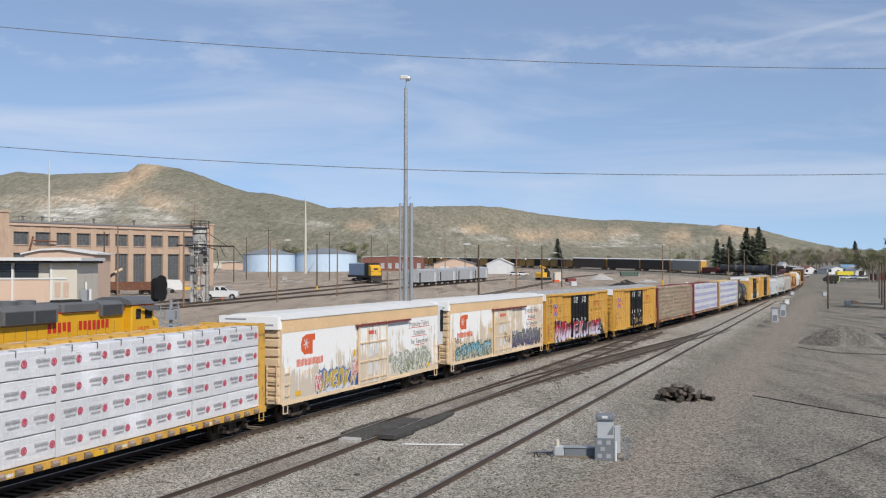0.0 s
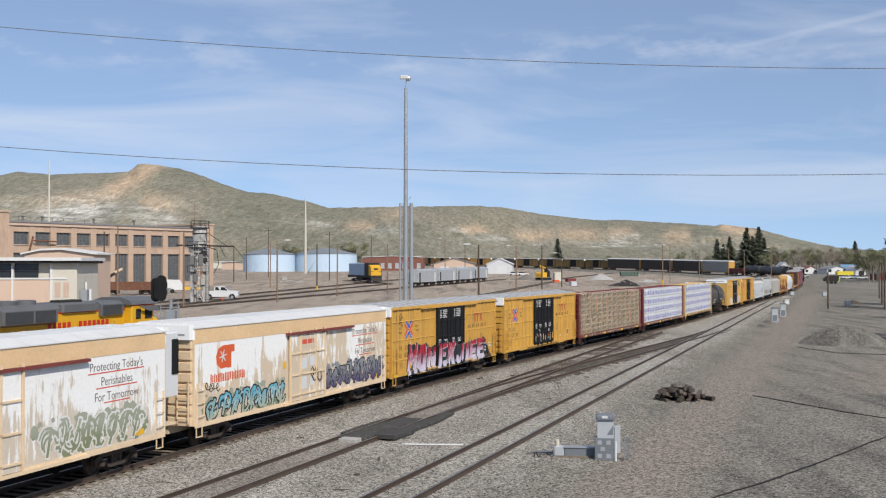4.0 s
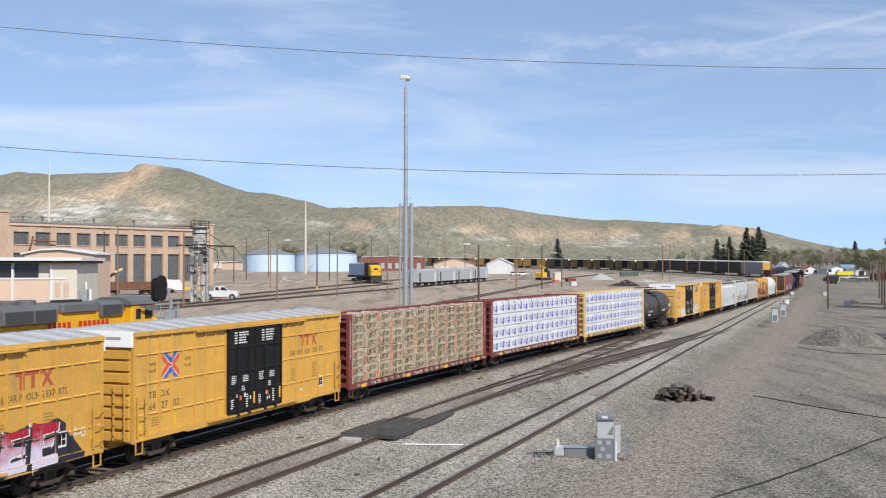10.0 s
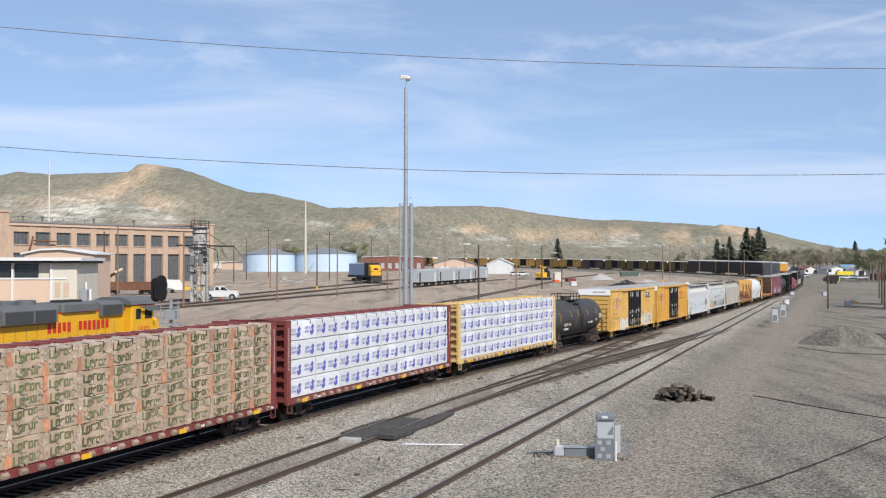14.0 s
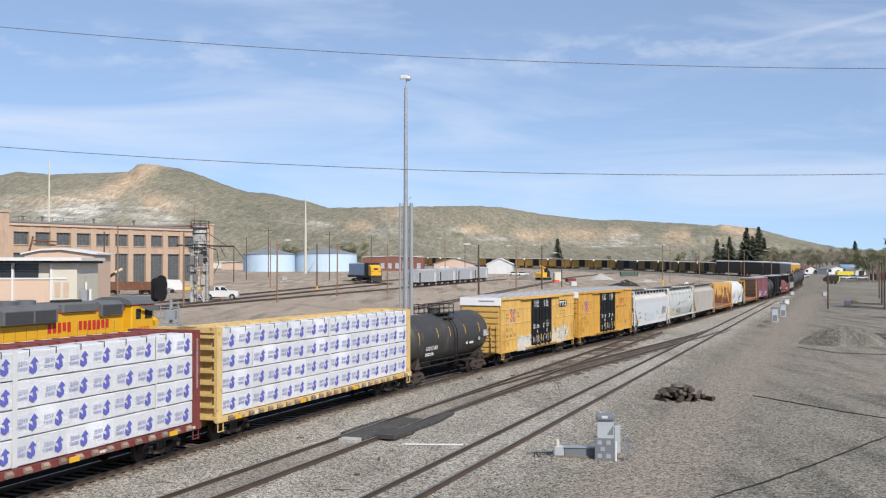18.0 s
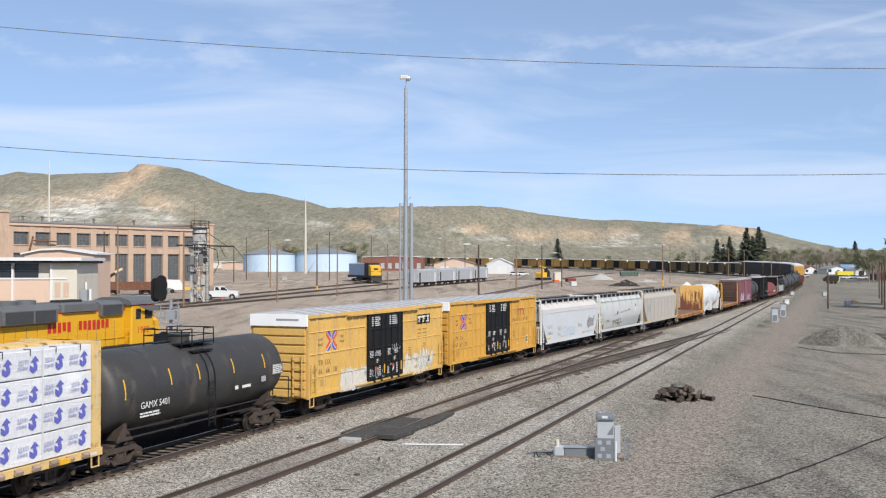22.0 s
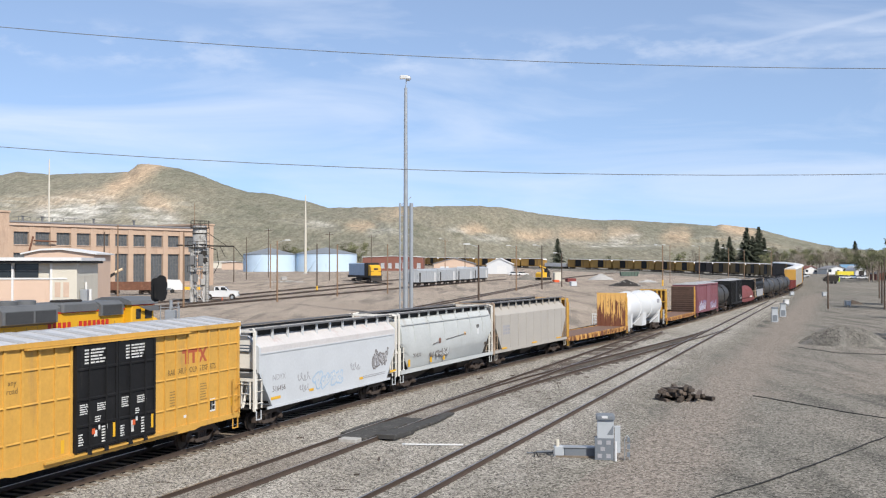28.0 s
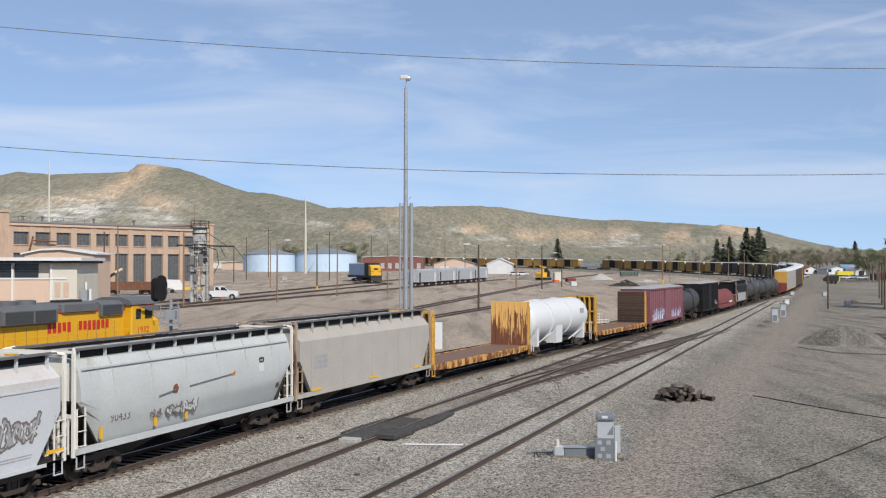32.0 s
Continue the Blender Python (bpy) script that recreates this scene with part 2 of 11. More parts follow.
def creased(name, base, fold, rough):
    """Thin film drawn tight over a load: long creases that run slantwise, puckers, a soft gloss."""
    m = bpy.data.materials.new(name)
    m.use_nodes = True
    nt = m.node_tree
    N, L = nt.nodes.new, nt.links.new
    b = nt.nodes["Principled BSDF"]
    tc = N("ShaderNodeTexCoord")
    oi = N("ShaderNodeObjectInfo")
    sh = N("ShaderNodeVectorMath")
    sh.operation = "ADD"
    shift = N("ShaderNodeVectorMath")
    shift.operation = "SCALE"
    shift.inputs[0].default_value = (7.0, 3.0, 5.0)
    L(oi.outputs["Random"], shift.inputs["Scale"])
    L(tc.outputs["Object"], sh.inputs[0])
    L(shift.outputs["Vector"], sh.inputs[1])

    def nz(sc, det, scale, turn, dist=0.0):
        mp = N("ShaderNodeMapping")
        mp.inputs["Scale"].default_value = scale
        mp.inputs["Rotation"].default_value = (0, radians(turn), 0)
        L(sh.outputs["Vector"], mp.inputs["Vector"])
        n = N("ShaderNodeTexNoise")
        n.inputs["Scale"].default_value = sc
        n.inputs["Detail"].default_value = det
        n.inputs["Roughness"].default_value = 0.65
        n.inputs["Distortion"].default_value = dist
        L(mp.outputs["Vector"], n.inputs["Vector"])
        return n.outputs["Fac"]

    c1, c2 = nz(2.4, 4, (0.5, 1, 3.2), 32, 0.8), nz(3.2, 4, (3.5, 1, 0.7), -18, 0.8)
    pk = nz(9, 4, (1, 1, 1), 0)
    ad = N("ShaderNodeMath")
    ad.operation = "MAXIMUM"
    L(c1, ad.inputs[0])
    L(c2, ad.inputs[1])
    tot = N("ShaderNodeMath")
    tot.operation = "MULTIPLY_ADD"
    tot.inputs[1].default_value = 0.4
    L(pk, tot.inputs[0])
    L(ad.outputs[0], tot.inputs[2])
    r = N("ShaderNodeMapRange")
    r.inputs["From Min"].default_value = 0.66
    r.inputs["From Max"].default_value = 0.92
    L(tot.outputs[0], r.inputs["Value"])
    # crease shading put into the colour: hollows darker on white wrap, paler on kraft
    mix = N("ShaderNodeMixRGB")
    mix.inputs["Color1"].default_value = (*(v * ALBEDO_SCALE for v in fold), 1)
    mix.inputs["Color2"].default_value = (*(v * ALBEDO_SCALE for v in base), 1)
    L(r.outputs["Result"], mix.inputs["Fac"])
    ov = N("ShaderNodeMapRange")
    ov.inputs["To Min"].default_value = 0.93
    ov.inputs["To Max"].default_value = 1.07
    L(oi.outputs["Random"], ov.inputs["Value"])
    mul = N("ShaderNodeVectorMath")
    mul.operation = "SCALE"
    L(mix.outputs["Color"], mul.inputs[0])
    L(ov.outputs["Result"], mul.inputs["Scale"])
    L(mul.outputs["Vector"], b.inputs["Base Color"])
    b.inputs["Roughness"].default_value = rough
    bp = N("ShaderNodeBump")
    bp.inputs["Strength"].default_value = 0.75
    bp.inputs["Distance"].default_value = 0.05
    L(tot.outputs[0], bp.inputs["Height"])
    L(bp.outputs["Normal"], b.inputs["Normal"])
    return m


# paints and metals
# dull far yellow, darkened further to carry the shade on the cars' sides
M_YEL_FARSHADE = mat("dull_yellow_with_far_shade", (0.40, 0.235, 0.062), 0.7, var=0.2, scale=0.5, fine=6, tint=(0.22, 0.13, 0.05), tint_at=0.52, streak=4, obvar=0.25)
# darker yellow-brown for the first four boxcars behind the auto carriers
M_YELB = mat("dark_yellow_brown", (0.21, 0.14, 0.055), 0.75, var=0.25, scale=0.5, fine=6, tint=(0.10, 0.065, 0.035), tint_at=0.5, streak=4)
M_YELF = mat("faded_railcar_yellow", (0.69, 0.43, 0.125), 0.65, var=0.14, scale=0.7, fine=9, bump=0.08, tint=(0.50, 0.32, 0.14), tint_at=0.58, streak=5)
M_YEL = mat("railcar_yellow_paint", (0.64, 0.358, 0.072), 0.55, var=0.12, scale=0.7, fine=9, bump=0.08, tint=(0.46, 0.275, 0.09), tint_at=0.57, streak=5, obvar=0.07)
M_YEL2 = mat("faded_yellow_paint", (0.66, 0.38, 0.07), 0.65, var=0.16, scale=1.2, fine=14, bump=0.12, tint=(0.20, 0.09, 0.04), tint_at=0.56)
M_RUSTYEL = mat("rusted_yellow_paint", (0.66, 0.36, 0.10), 0.8, var=0.3, scale=1.0, fine=10, tint=(0.15, 0.055, 0.028), tint_at=0.43, streak=4)
M_YEL3 = mat("sun_bleached_yellow_paint", (0.70, 0.49, 0.20), 0.7, var=0.18, scale=1.2, fine=14, bump=0.12, tint=(0.26, 0.12, 0.05), tint_at=0.56)
M_BLACK = mat("black_paint", (0.013, 0.013, 0.014), 0.6, var=0.3, scale=1.5, fine=15, bump=0.08, tint=(0.036, 0.033, 0.03), tint_at=0.6, streak=5, spec=0.2)
M_TANK = mat("tank_black_paint", (0.046, 0.044, 0.043), 0.55, var=0.3, scale=0.8, fine=12, bump=0.06, tint=(0.095, 0.082, 0.070), tint_at=0.56, streak=2.5)
M_GALVD = mat("dull_galvanised_rib", (0.44, 0.44, 0.445), 0.55, 0.1, var=0.2, scale=0.9, fine=12, bump=0.05)
M_GALV = mat("galvanised_roof", (0.62, 0.62, 0.63), 0.5, 0.2, var=0.16, scale=0.9, fine=12, bump=0.05, tint=(0.42, 0.39, 0.36), tint_at=0.60)
M_WHITE = mat("white_paint", (0.73, 0.73, 0.72), 0.55, var=0.08, scale=1.1, fine=12, bump=0.06, tint=(0.55, 0.50, 0.44), tint_at=0.66, streak=4)
M_CLEANW = mat("bright_white_paint", (0.68, 0.69, 0.70), 0.5, var=0.04, scale=2, fine=20, bump=0.03)
M_TAN = mat("tan_paint", (0.76, 0.53, 0.30), 0.6, var=0.12, scale=0.8, fine=10, bump=0.08, tint=(0.80, 0.63, 0.43), tint_at=0.58)
M_PEACH = mat("faded_peach_paint", (0.78, 0.60, 0.40), 0.65, var=0.14, scale=1.5, fine=14, tint=(0.45, 0.20, 0.10), tint_at=0.66)
M_RED = mat("oxide_red_paint", (0.20, 0.045, 0.04), 0.65, var=0.2, scale=1.3, fine=14, tint=(0.10, 0.045, 0.035), tint_at=0.56)
M_PURPLE = mat("faded_maroon_paint", (0.23, 0.09, 0.11), 0.7, var=0.16, scale=1.0, fine=12, tint=(0.15, 0.06, 0.07), tint_at=0.6, streak=4)
M_HOPW = mat("pale_hopper_paint", (0.58, 0.605, 0.63), 0.55, var=0.07, scale=0.8, fine=10, bump=0.05, tint=(0.52, 0.50, 0.48), tint_at=0.63, streak=6)
M_HOPW2 = mat("dull_white_hopper_paint", (0.52, 0.54, 0.535), 0.6, var=0.10, scale=0.8, fine=10, bump=0.06, tint=(0.40, 0.37, 0.32), tint_at=0.60, streak=8)
M_HOPG = mat("cream_grey_hopper_paint", (0.44, 0.41, 0.37), 0.6, var=0.09, scale=0.8, fine=10, bump=0.05, tint=(0.42, 0.36, 0.30), tint_at=0.63, streak=6)
M_HOPC = mat("cream_end_paint", (0.80, 0.77, 0.70), 0.6, var=0.10, scale=1.2, fine=12, bump=0.05, tint=(0.50, 0.42, 0.33), tint_at=0.64, streak=5)
M_CABLUE = mat("slate_blue_board", (0.10, 0.12, 0.15), 0.5, var=0.1)
M_CAP = mat("fresh_white_cap_paint", (0.95, 0.95, 0.94), 0.5, var=0.05, scale=2, fine=15, bump=0.03)
M_HOPT = mat("rust_tan_end_paint", (0.42, 0.32, 0.23), 0.75, var=0.25, scale=1.5, fine=14, tint=(0.17, 0.10, 0.065), tint_at=0.52, streak=5)
M_PINK = mat("dusty_upper_sheet", (0.60, 0.575, 0.565), 0.7, var=0.10, scale=0.5, fine=8, tint=(0.54, 0.43, 0.41), tint_at=0.60)
M_DARKSTEEL = mat("grimy_steel", (0.030, 0.026, 0.023), 0.75, 0.1, var=0.35, scale=4, fine=30, tint=(0.07, 0.042, 0.03), tint_at=0.58)
M_TRUCK = mat("brown_cast_steel", (0.072, 0.054, 0.044), 0.8, 0.1, var=0.35, scale=5, fine=30, tint=(0.06, 0.04, 0.03), tint_at=0.52)
M_WHEEL = mat("wheel_steel", (0.06, 0.047, 0.04), 0.6, 0.5, var=0.3, scale=6, fine=30)
M_DECK = mat("weathered_deck", (0.20, 0.12, 0.085), 0.85, var=0.2, scale=1.5, fine=20, tint=(0.13, 0.075, 0.055), tint_at=0.55)
M_TYPE_W = mat("white_lettering", (0.72, 0.72, 0.70), 0.6, var=0.1, bump=0)
M_TYPE_K = mat("dark_lettering", (0.07, 0.05, 0.03), 0.6, var=0.2, bump=0)
M_TYPE_KB = mat("faded_dark_brown_stencil", (0.15, 0.095, 0.035), 0.6, var=0.3, bump=0)
M_TYPE_RF = mat("faded_red_brand_paint", (0.44, 0.10, 0.045), 0.6, var=0.2, bump=0)
M_TYPE_KY = mat("faded_brown_stencil", (0.30, 0.19, 0.06), 0.6, var=0.2, bump=0)
M_TYPE_KG = mat("faded_dark_lettering", (0.17, 0.15, 0.14), 0.6, var=0.2, bump=0)
M_TYPE_R = mat("red_lettering", (0.66, 0.10, 0.06), 0.55, var=0.15, bump=0)
M_TYPE_B = mat("blue_lettering", (0.07, 0.13, 0.52), 0.55, var=0.15, bump=0)
M_TYPE_G = mat("grey_lettering", (0.36, 0.36, 0.38), 0.6, var=0.2, bump=0)
M_CRIMSON = mat("crimson_print", (0.62, 0.09, 0.15), 0.6, var=0.15, bump=0)
M_TYPE_GB = mat("grey_blue_lettering", (0.40, 0.42, 0.62), 0.6, var=0.2, bump=0)
M_TYPE_V = mat("indigo_print", (0.13, 0.14, 0.50), 0.6, var=0.15, bump=0)
M_ORANGE = mat("orange_emblem", (0.70, 0.12, 0.035), 0.55, var=0.12, bump=0.03)
M_STRIPE = mat("reflector_yellow", (0.80, 0.45, 0.03), 0.45, var=0.08, bump=0)
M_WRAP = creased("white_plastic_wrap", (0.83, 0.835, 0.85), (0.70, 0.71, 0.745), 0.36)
M_KRAFT = creased("brown_paper_under_film", (0.44, 0.31, 0.195), (0.50, 0.385, 0.28), 0.4)
M_GREENP = mat("green_print", (0.135, 0.155, 0.075), 0.45, var=0.3, scale=5, bump=0.3, obvar=0.3, tint=(0.34, 0.27, 0.17), tint_at=0.55)
M_FILM = mat("clear_film_strip", (0.46, 0.36, 0.275), 0.28, var=0.4, scale=5, fine=14, bump=0.9, tint=(0.66, 0.58, 0.50), tint_at=0.54, obvar=0.2)
M_FILMPINK = mat("pink_wrap_edge", (0.55, 0.26, 0.15), 0.4, var=0.3, scale=5, fine=14, bump=0.6, obvar=0.2)
M_WINCH = mat("dusty_winch_steel", (0.30, 0.22, 0.17), 0.7, var=0.3, scale=6, fine=25, tint=(0.12, 0.07, 0.05), tint_at=0.55, obvar=0.3)
M_RACKG = mat("pale_perforated_screen", (0.36, 0.34, 0.31), 0.9, var=0.2, scale=0.8, fine=9)
M_RACK = mat("brown_perforated_screen", (0.085, 0.070, 0.060), 0.9, var=0.25, scale=0.8, fine=9, obvar=0.2)


def peeling(name, under, over, zmid, spread, thick=0.55, grain=(2.6, 1, 0.35)):
    """Old paint: the top coat hangs on above and comes off in drips and patches towards the sill."""
    m = bpy.data.materials.new(name)
    m.use_nodes = True
    nt = m.node_tree
    N, L = nt.nodes.new, nt.links.new
    b = nt.nodes["Principled BSDF"]
    tc = N("ShaderNodeTexCoord")
    sep = N("ShaderNodeSeparateXYZ")
    L(tc.outputs["Object"], sep.inputs[0])
    mp = N("ShaderNodeMapping")
    mp.inputs["Scale"].default_value = grain
    L(tc.outputs["Object"], mp.inputs["Vector"])
    n1 = N("ShaderNodeTexNoise")
    n1.inputs["Scale"].default_value = 1.6
    n1.inputs["Detail"].default_value = 8
    n1.inputs["Roughness"].default_value = 0.7
    L(mp.outputs["Vector"], n1.inputs["Vector"])
    n2 = N("ShaderNodeTexNoise")
    n2.inputs["Scale"].default_value = 0.35
    n2.inputs["Detail"].default_value = 3
    L(tc.outputs["Object"], n2.inputs["Vector"])
    z = N("ShaderNodeMapRange")
    z.clamp = False
    z.inputs["From Min"].default_value = zmid - spread
    z.inputs["From Max"].default_value = zmid + spread
    z.inputs["To Min"].default_value = -0.22
    z.inputs["To Max"].default_value = 0.22
    L(sep.outputs["Z"], z.inputs["Value"])
    s1 = N("ShaderNodeMath")
    s1.operation = "ADD"
    L(n1.outputs["Fac"], s1.inputs[0])
    L(z.outputs["Result"], s1.inputs[1])
    s2 = N("ShaderNodeMath")
    s2.operation = "ADD"
    L(s1.outputs[0], s2.inputs[0])
    L(n2.outputs["Fac"], s2.inputs[1])
    cut = N("ShaderNodeMapRange")
    cut.inputs["From Min"].default_value = thick + 0.42
    cut.inputs["From Max"].default_value = thick + 0.48
    L(s2.outputs[0], cut.inputs["Value"])
    mix = N("ShaderNodeMixRGB")
    mix.inputs["Color1"].default_value = (*(v * ALBEDO_SCALE for v in under), 1)
    mix.inputs["Color2"].default_value = (*(v * ALBEDO_SCALE * 1.2 for v in over), 1)
    L(cut.outputs["Result"], mix.inputs["Fac"])
    g = N("ShaderNodeTexNoise")
    g.inputs["Scale"].default_value = 9
    g.inputs["Detail"].default_value = 5
    L(tc.outputs["Object"], g.inputs["Vector"])
    gm = N("ShaderNodeMapRange")
    gm.inputs["To Min"].default_value = 0.86
    gm.inputs["To Max"].default_value = 1.12
    L(g.outputs["Fac"], gm.inputs["Value"])
    mul = N("ShaderNodeVectorMath")
    mul.operation = "SCALE"
    L(mix.outputs["Color"], mul.inputs[0])
    L(gm.outputs["Result"], mul.inputs["Scale"])
    L(mul.outputs["Vector"], b.inputs["Base Color"])
    b.inputs["Roughness"].default_value = 0.6
    bp = N("ShaderNodeBump")
    bp.inputs["Strength"].default_value = 0.2
    bp.inputs["Distance"].default_value = 0.01
    L(cut.outputs["Result"], bp.inputs["Height"])
    L(bp.outputs["Normal"], b.inputs["Normal"])
    return m


M_PEEL_A = peeling("peeling_white_paint", (0.64, 0.555, 0.45), (0.76, 0.76, 0.75), 2.3, 1.3, 0.57)
M_PEEL_B = peeling("worn_white_paint", (0.66, 0.54, 0.40), (0.76, 0.76, 0.745), 3.0, 2.0, 0.545)


def fade(name, low, high, z0, z1, speck=(0.9, 0.9, 0.9)):
    """Sprayed paint that runs from one colour into another with height."""
    m = bpy.data.materials.new(name)
    m.use_nodes = True
    nt = m.node_tree
    N, L = nt.nodes.new, nt.links.new
    b = nt.nodes["Principled BSDF"]
    tc = N("ShaderNodeTexCoord")
    sep = N("ShaderNodeSeparateXYZ")
    L(tc.outputs["Object"], sep.inputs[0])
    n = N("ShaderNodeTexNoise")
    n.inputs["Scale"].default_value = 2.2
    n.inputs["Detail"].default_value = 4
    L(tc.outputs["Object"], n.inputs["Vector"])
    ad = N("ShaderNodeMath")
    ad.operation = "MULTIPLY_ADD"
    ad.inputs[1].default_value = 1.2
    L(n.outputs["Fac"], ad.inputs[0])
    L(sep.outputs["Z"], ad.inputs[2])
    mr = N("ShaderNodeMapRange")
    mr.inputs["From Min"].default_value = z0 + 0.6
    mr.inputs["From Max"].default_value = z1 + 0.6
    L(ad.outputs[0], mr.inputs["Value"])
    mix = N("ShaderNodeMixRGB")
    mix.inputs["Color1"].default_value = (*(v * ALBEDO_SCALE for v in low), 1)
    mix.inputs["Color2"].default_value = (*(v * ALBEDO_SCALE for v in high), 1)
    L(mr.outputs["Result"], mix.inputs["Fac"])
    L(mix.outputs["Color"], b.inputs["Base Color"])
    b.inputs["Roughness"].default_value = 0.5
    return m


G_PINK = fade("pink_to_white_spray", (0.64, 0.60, 0.76), (0.40, 0.015, 0.04), 1.2, 2.05)
G_GOLD = fade("gold_spray", (0.50, 0.33, 0.06), (0.55, 0.42, 0.10), 1.2, 2.2)
G_BLUED = fade("deep_blue_spray", (0.05, 0.10, 0.34), (0.12, 0.20, 0.42), 1.2, 2.2)
G_OLIVE = fade("olive_spray", (0.22, 0.25, 0.14), (0.36, 0.38, 0.30), 1.3, 2.2)
G_SLATE = fade("slate_spray", (0.10, 0.08, 0.16), (0.26, 0.28, 0.30), 1.2, 2.2)
G_RED = fade("red_spray", (0.55, 0.05, 0.05), (0.60, 0.10, 0.10), 1.2, 2.2)
G_WHITE = fade("white_spray", (0.72, 0.70, 0.66), (0.74, 0.74, 0.72), 1.2, 2.2)
G_BLACK = fade("black_spray", (0.02, 0.02, 0.03), (0.03, 0.03, 0.04), 1.2, 2.2)
G_TEAL = fade("teal_spray", (0.40, 0.44, 0.33), (0.12, 0.42, 0.55), 1.1, 2.0)
G_LILAC = fade("lilac_spray", (0.62, 0.70, 0.85), (0.22, 0.30, 0.60), 1.2, 2.2)
G_DUST = fade("thin_white_spray", (0.66, 0.62, 0.54), (0.68, 0.66, 0.60), 1.2, 2.2)
G_SMOKE = fade("grey_blue_spray", (0.42, 0.44, 0.44), (0.60, 0.52, 0.38), 1.2, 2.1)
G_YELS = fade("dusty_ochre_spray", (0.56, 0.40, 0.17), (0.60, 0.40, 0.12), 1.2, 2.1)
G_PALE = fade("pale_blue_spray", (0.36, 0.50, 0.66), (0.40, 0.54, 0.68), 1.2, 2.2)
M_RUSTBH = peeling("rust_eaten_yellow_paint", (0.20, 0.070, 0.034), (0.72, 0.42, 0.13), 2.7, 1.6, 0.55, (1, 4.5, 0.30))


# the freight train -------------------------------------------------------------
def truck_meshes():
    sf = Solid()
    for z0, z1, x0, x1 in ((0.62, 0.80, -0.75, 0.75), (0.22, 0.36, -0.42, 0.42)):
        sf.box(x0, x1, -0.09, 0.09, z0, z1)
    for sx in (-1, 1):
        sf.prism([(sx * 0.75, 0.80), (sx * 1.14, 0.60), (sx * 1.14, 0.36), (sx * 0.92, 0.36), (sx * 0.85, 0.56), (sx * 0.42, 0.36), (sx * 0.42, 0.22), (sx * 0.75, 0.52)], "y", -0.09, 0.09)
        sf.box(sx * 0.22 - 0.05, sx * 0.22 + 0.05, -0.08, 0.08, 0.3, 0.7)
    for sx in (-0.12, 0, 0.12):
        sf.tube((sx, 0, 0.34), (sx, 0, 0.64), 0.055, 8)
    bolster = Solid().cham(-0.2, 0.2, -0.85, 0.85, 0.55, 0.86, 0.04).tube((0, 0, 0.8), (0, 0, 1.0), 0.2, 12)
    wheel = Solid().spin([(-0.07, 0.40), (-0.04, 0.45), (-0.02, 0.425), (0.06, 0.415), (0.06, 0.36), (0.02, 0.34), (0.02, 0.14), (0.08, 0.12), (0.08, 0.0)], "y", 20)
    axle = Solid().tube((0, -1.0, 0.42), (0, 1.0, 0.42), 0.085, 10)
    cap = Solid().spin([(-0.16, 0.0), (-0.16, 0.09), (0.05, 0.13), (0.05, 0.0)], "y", 10)
    return {"side_frame": sf.mesh("side_frame", M_TRUCK), "bolster": bolster.mesh("bolster", M_TRUCK),
            "wheel": wheel.mesh("wheel", M_WHEEL, True), "axle": axle.mesh("axle", M_WHEEL), "cap": cap.mesh("bearing_cap", M_TRUCK)}


TRUCK = truck_meshes()


def truck(car, x, near=True):
    t = part("truck", TRUCK["bolster"], None, car, "", pose(x, 0, 0))
    for sy in (-1, 1):
        part("side_frame", TRUCK["side_frame"], None, t, "", pose(0, sy * 0.99, 0))
    for sx in (-0.89, 0.89):
        if near:
            part("axle", TRUCK["axle"], None, t, "", pose(sx, 0, 0))
            part("bearing_cap", TRUCK["cap"], None, t, "", pose(sx, -1.06, 0.42))
        for sy in (-1, 1):
            part("wheel", TRUCK["wheel"], None, t, "", pose(sx, sy * 0.755, 0.425, 0, 0, 0 if sy > 0 else 180))
    return t


M_ROOFDARK = mat("dull_dark_grating", (0.14, 0.14, 0.145), 0.7, var=0.25, scale=2, fine=40, bump=0.4)
M_DECK2 = mat("dark_old_plank", (0.085, 0.05, 0.036), 0.9, var=0.3, scale=2, fine=25, tint=(0.20, 0.12, 0.09), tint_at=0.58, obvar=0.35)
COUPLER = Solid().cham(-0.5, 0.42, -0.09, 0.09, 0.74, 0.94, 0.02).prism([(0.3, -0.17), (0.62, -0.17), (0.66, -0.05), (0.5, 0.0), (0.66, 0.1), (0.6, 0.2), (0.3, 0.18)], "z", 0.7, 0.98).mesh("coupler", M_DARKSTEEL)


def coupler(car, x, way):
    part("coupler", COUPLER, None, car, "", pose(x, 0, 0, 0, 0, 0 if way > 0 else 180))


def ladder(name, car, x, y, z0, z1, w, mtl, along="x", n=None):
    """A ladder of two stiles and rungs, standing flat on a side (along x) or an end (along y)."""
    s = Solid()
    n = n or max(2, int((z1 - z0) / 0.38))
    for e in (-w / 2, w / 2):
        if along == "x":
            s.box(x + e - 0.025, x + e + 0.025, y - 0.05, y, z0, z1)
        else:
            s.box(x - 0.05, x, y + e - 0.025, y + e + 0.025, z0, z1)
    for i in range(n):
        z = z0 + (i + 0.5) * (z1 - z0) / n
        if along == "x":
            s.tube((x - w / 2, y - 0.09, z), (x + w / 2, y - 0.09, z), 0.018, 6)
        else:
            s.tube((x - 0.09, y - w / 2, z), (x - 0.09, y + w / 2, z), 0.018, 6)
    return part(name, s, mtl, car)


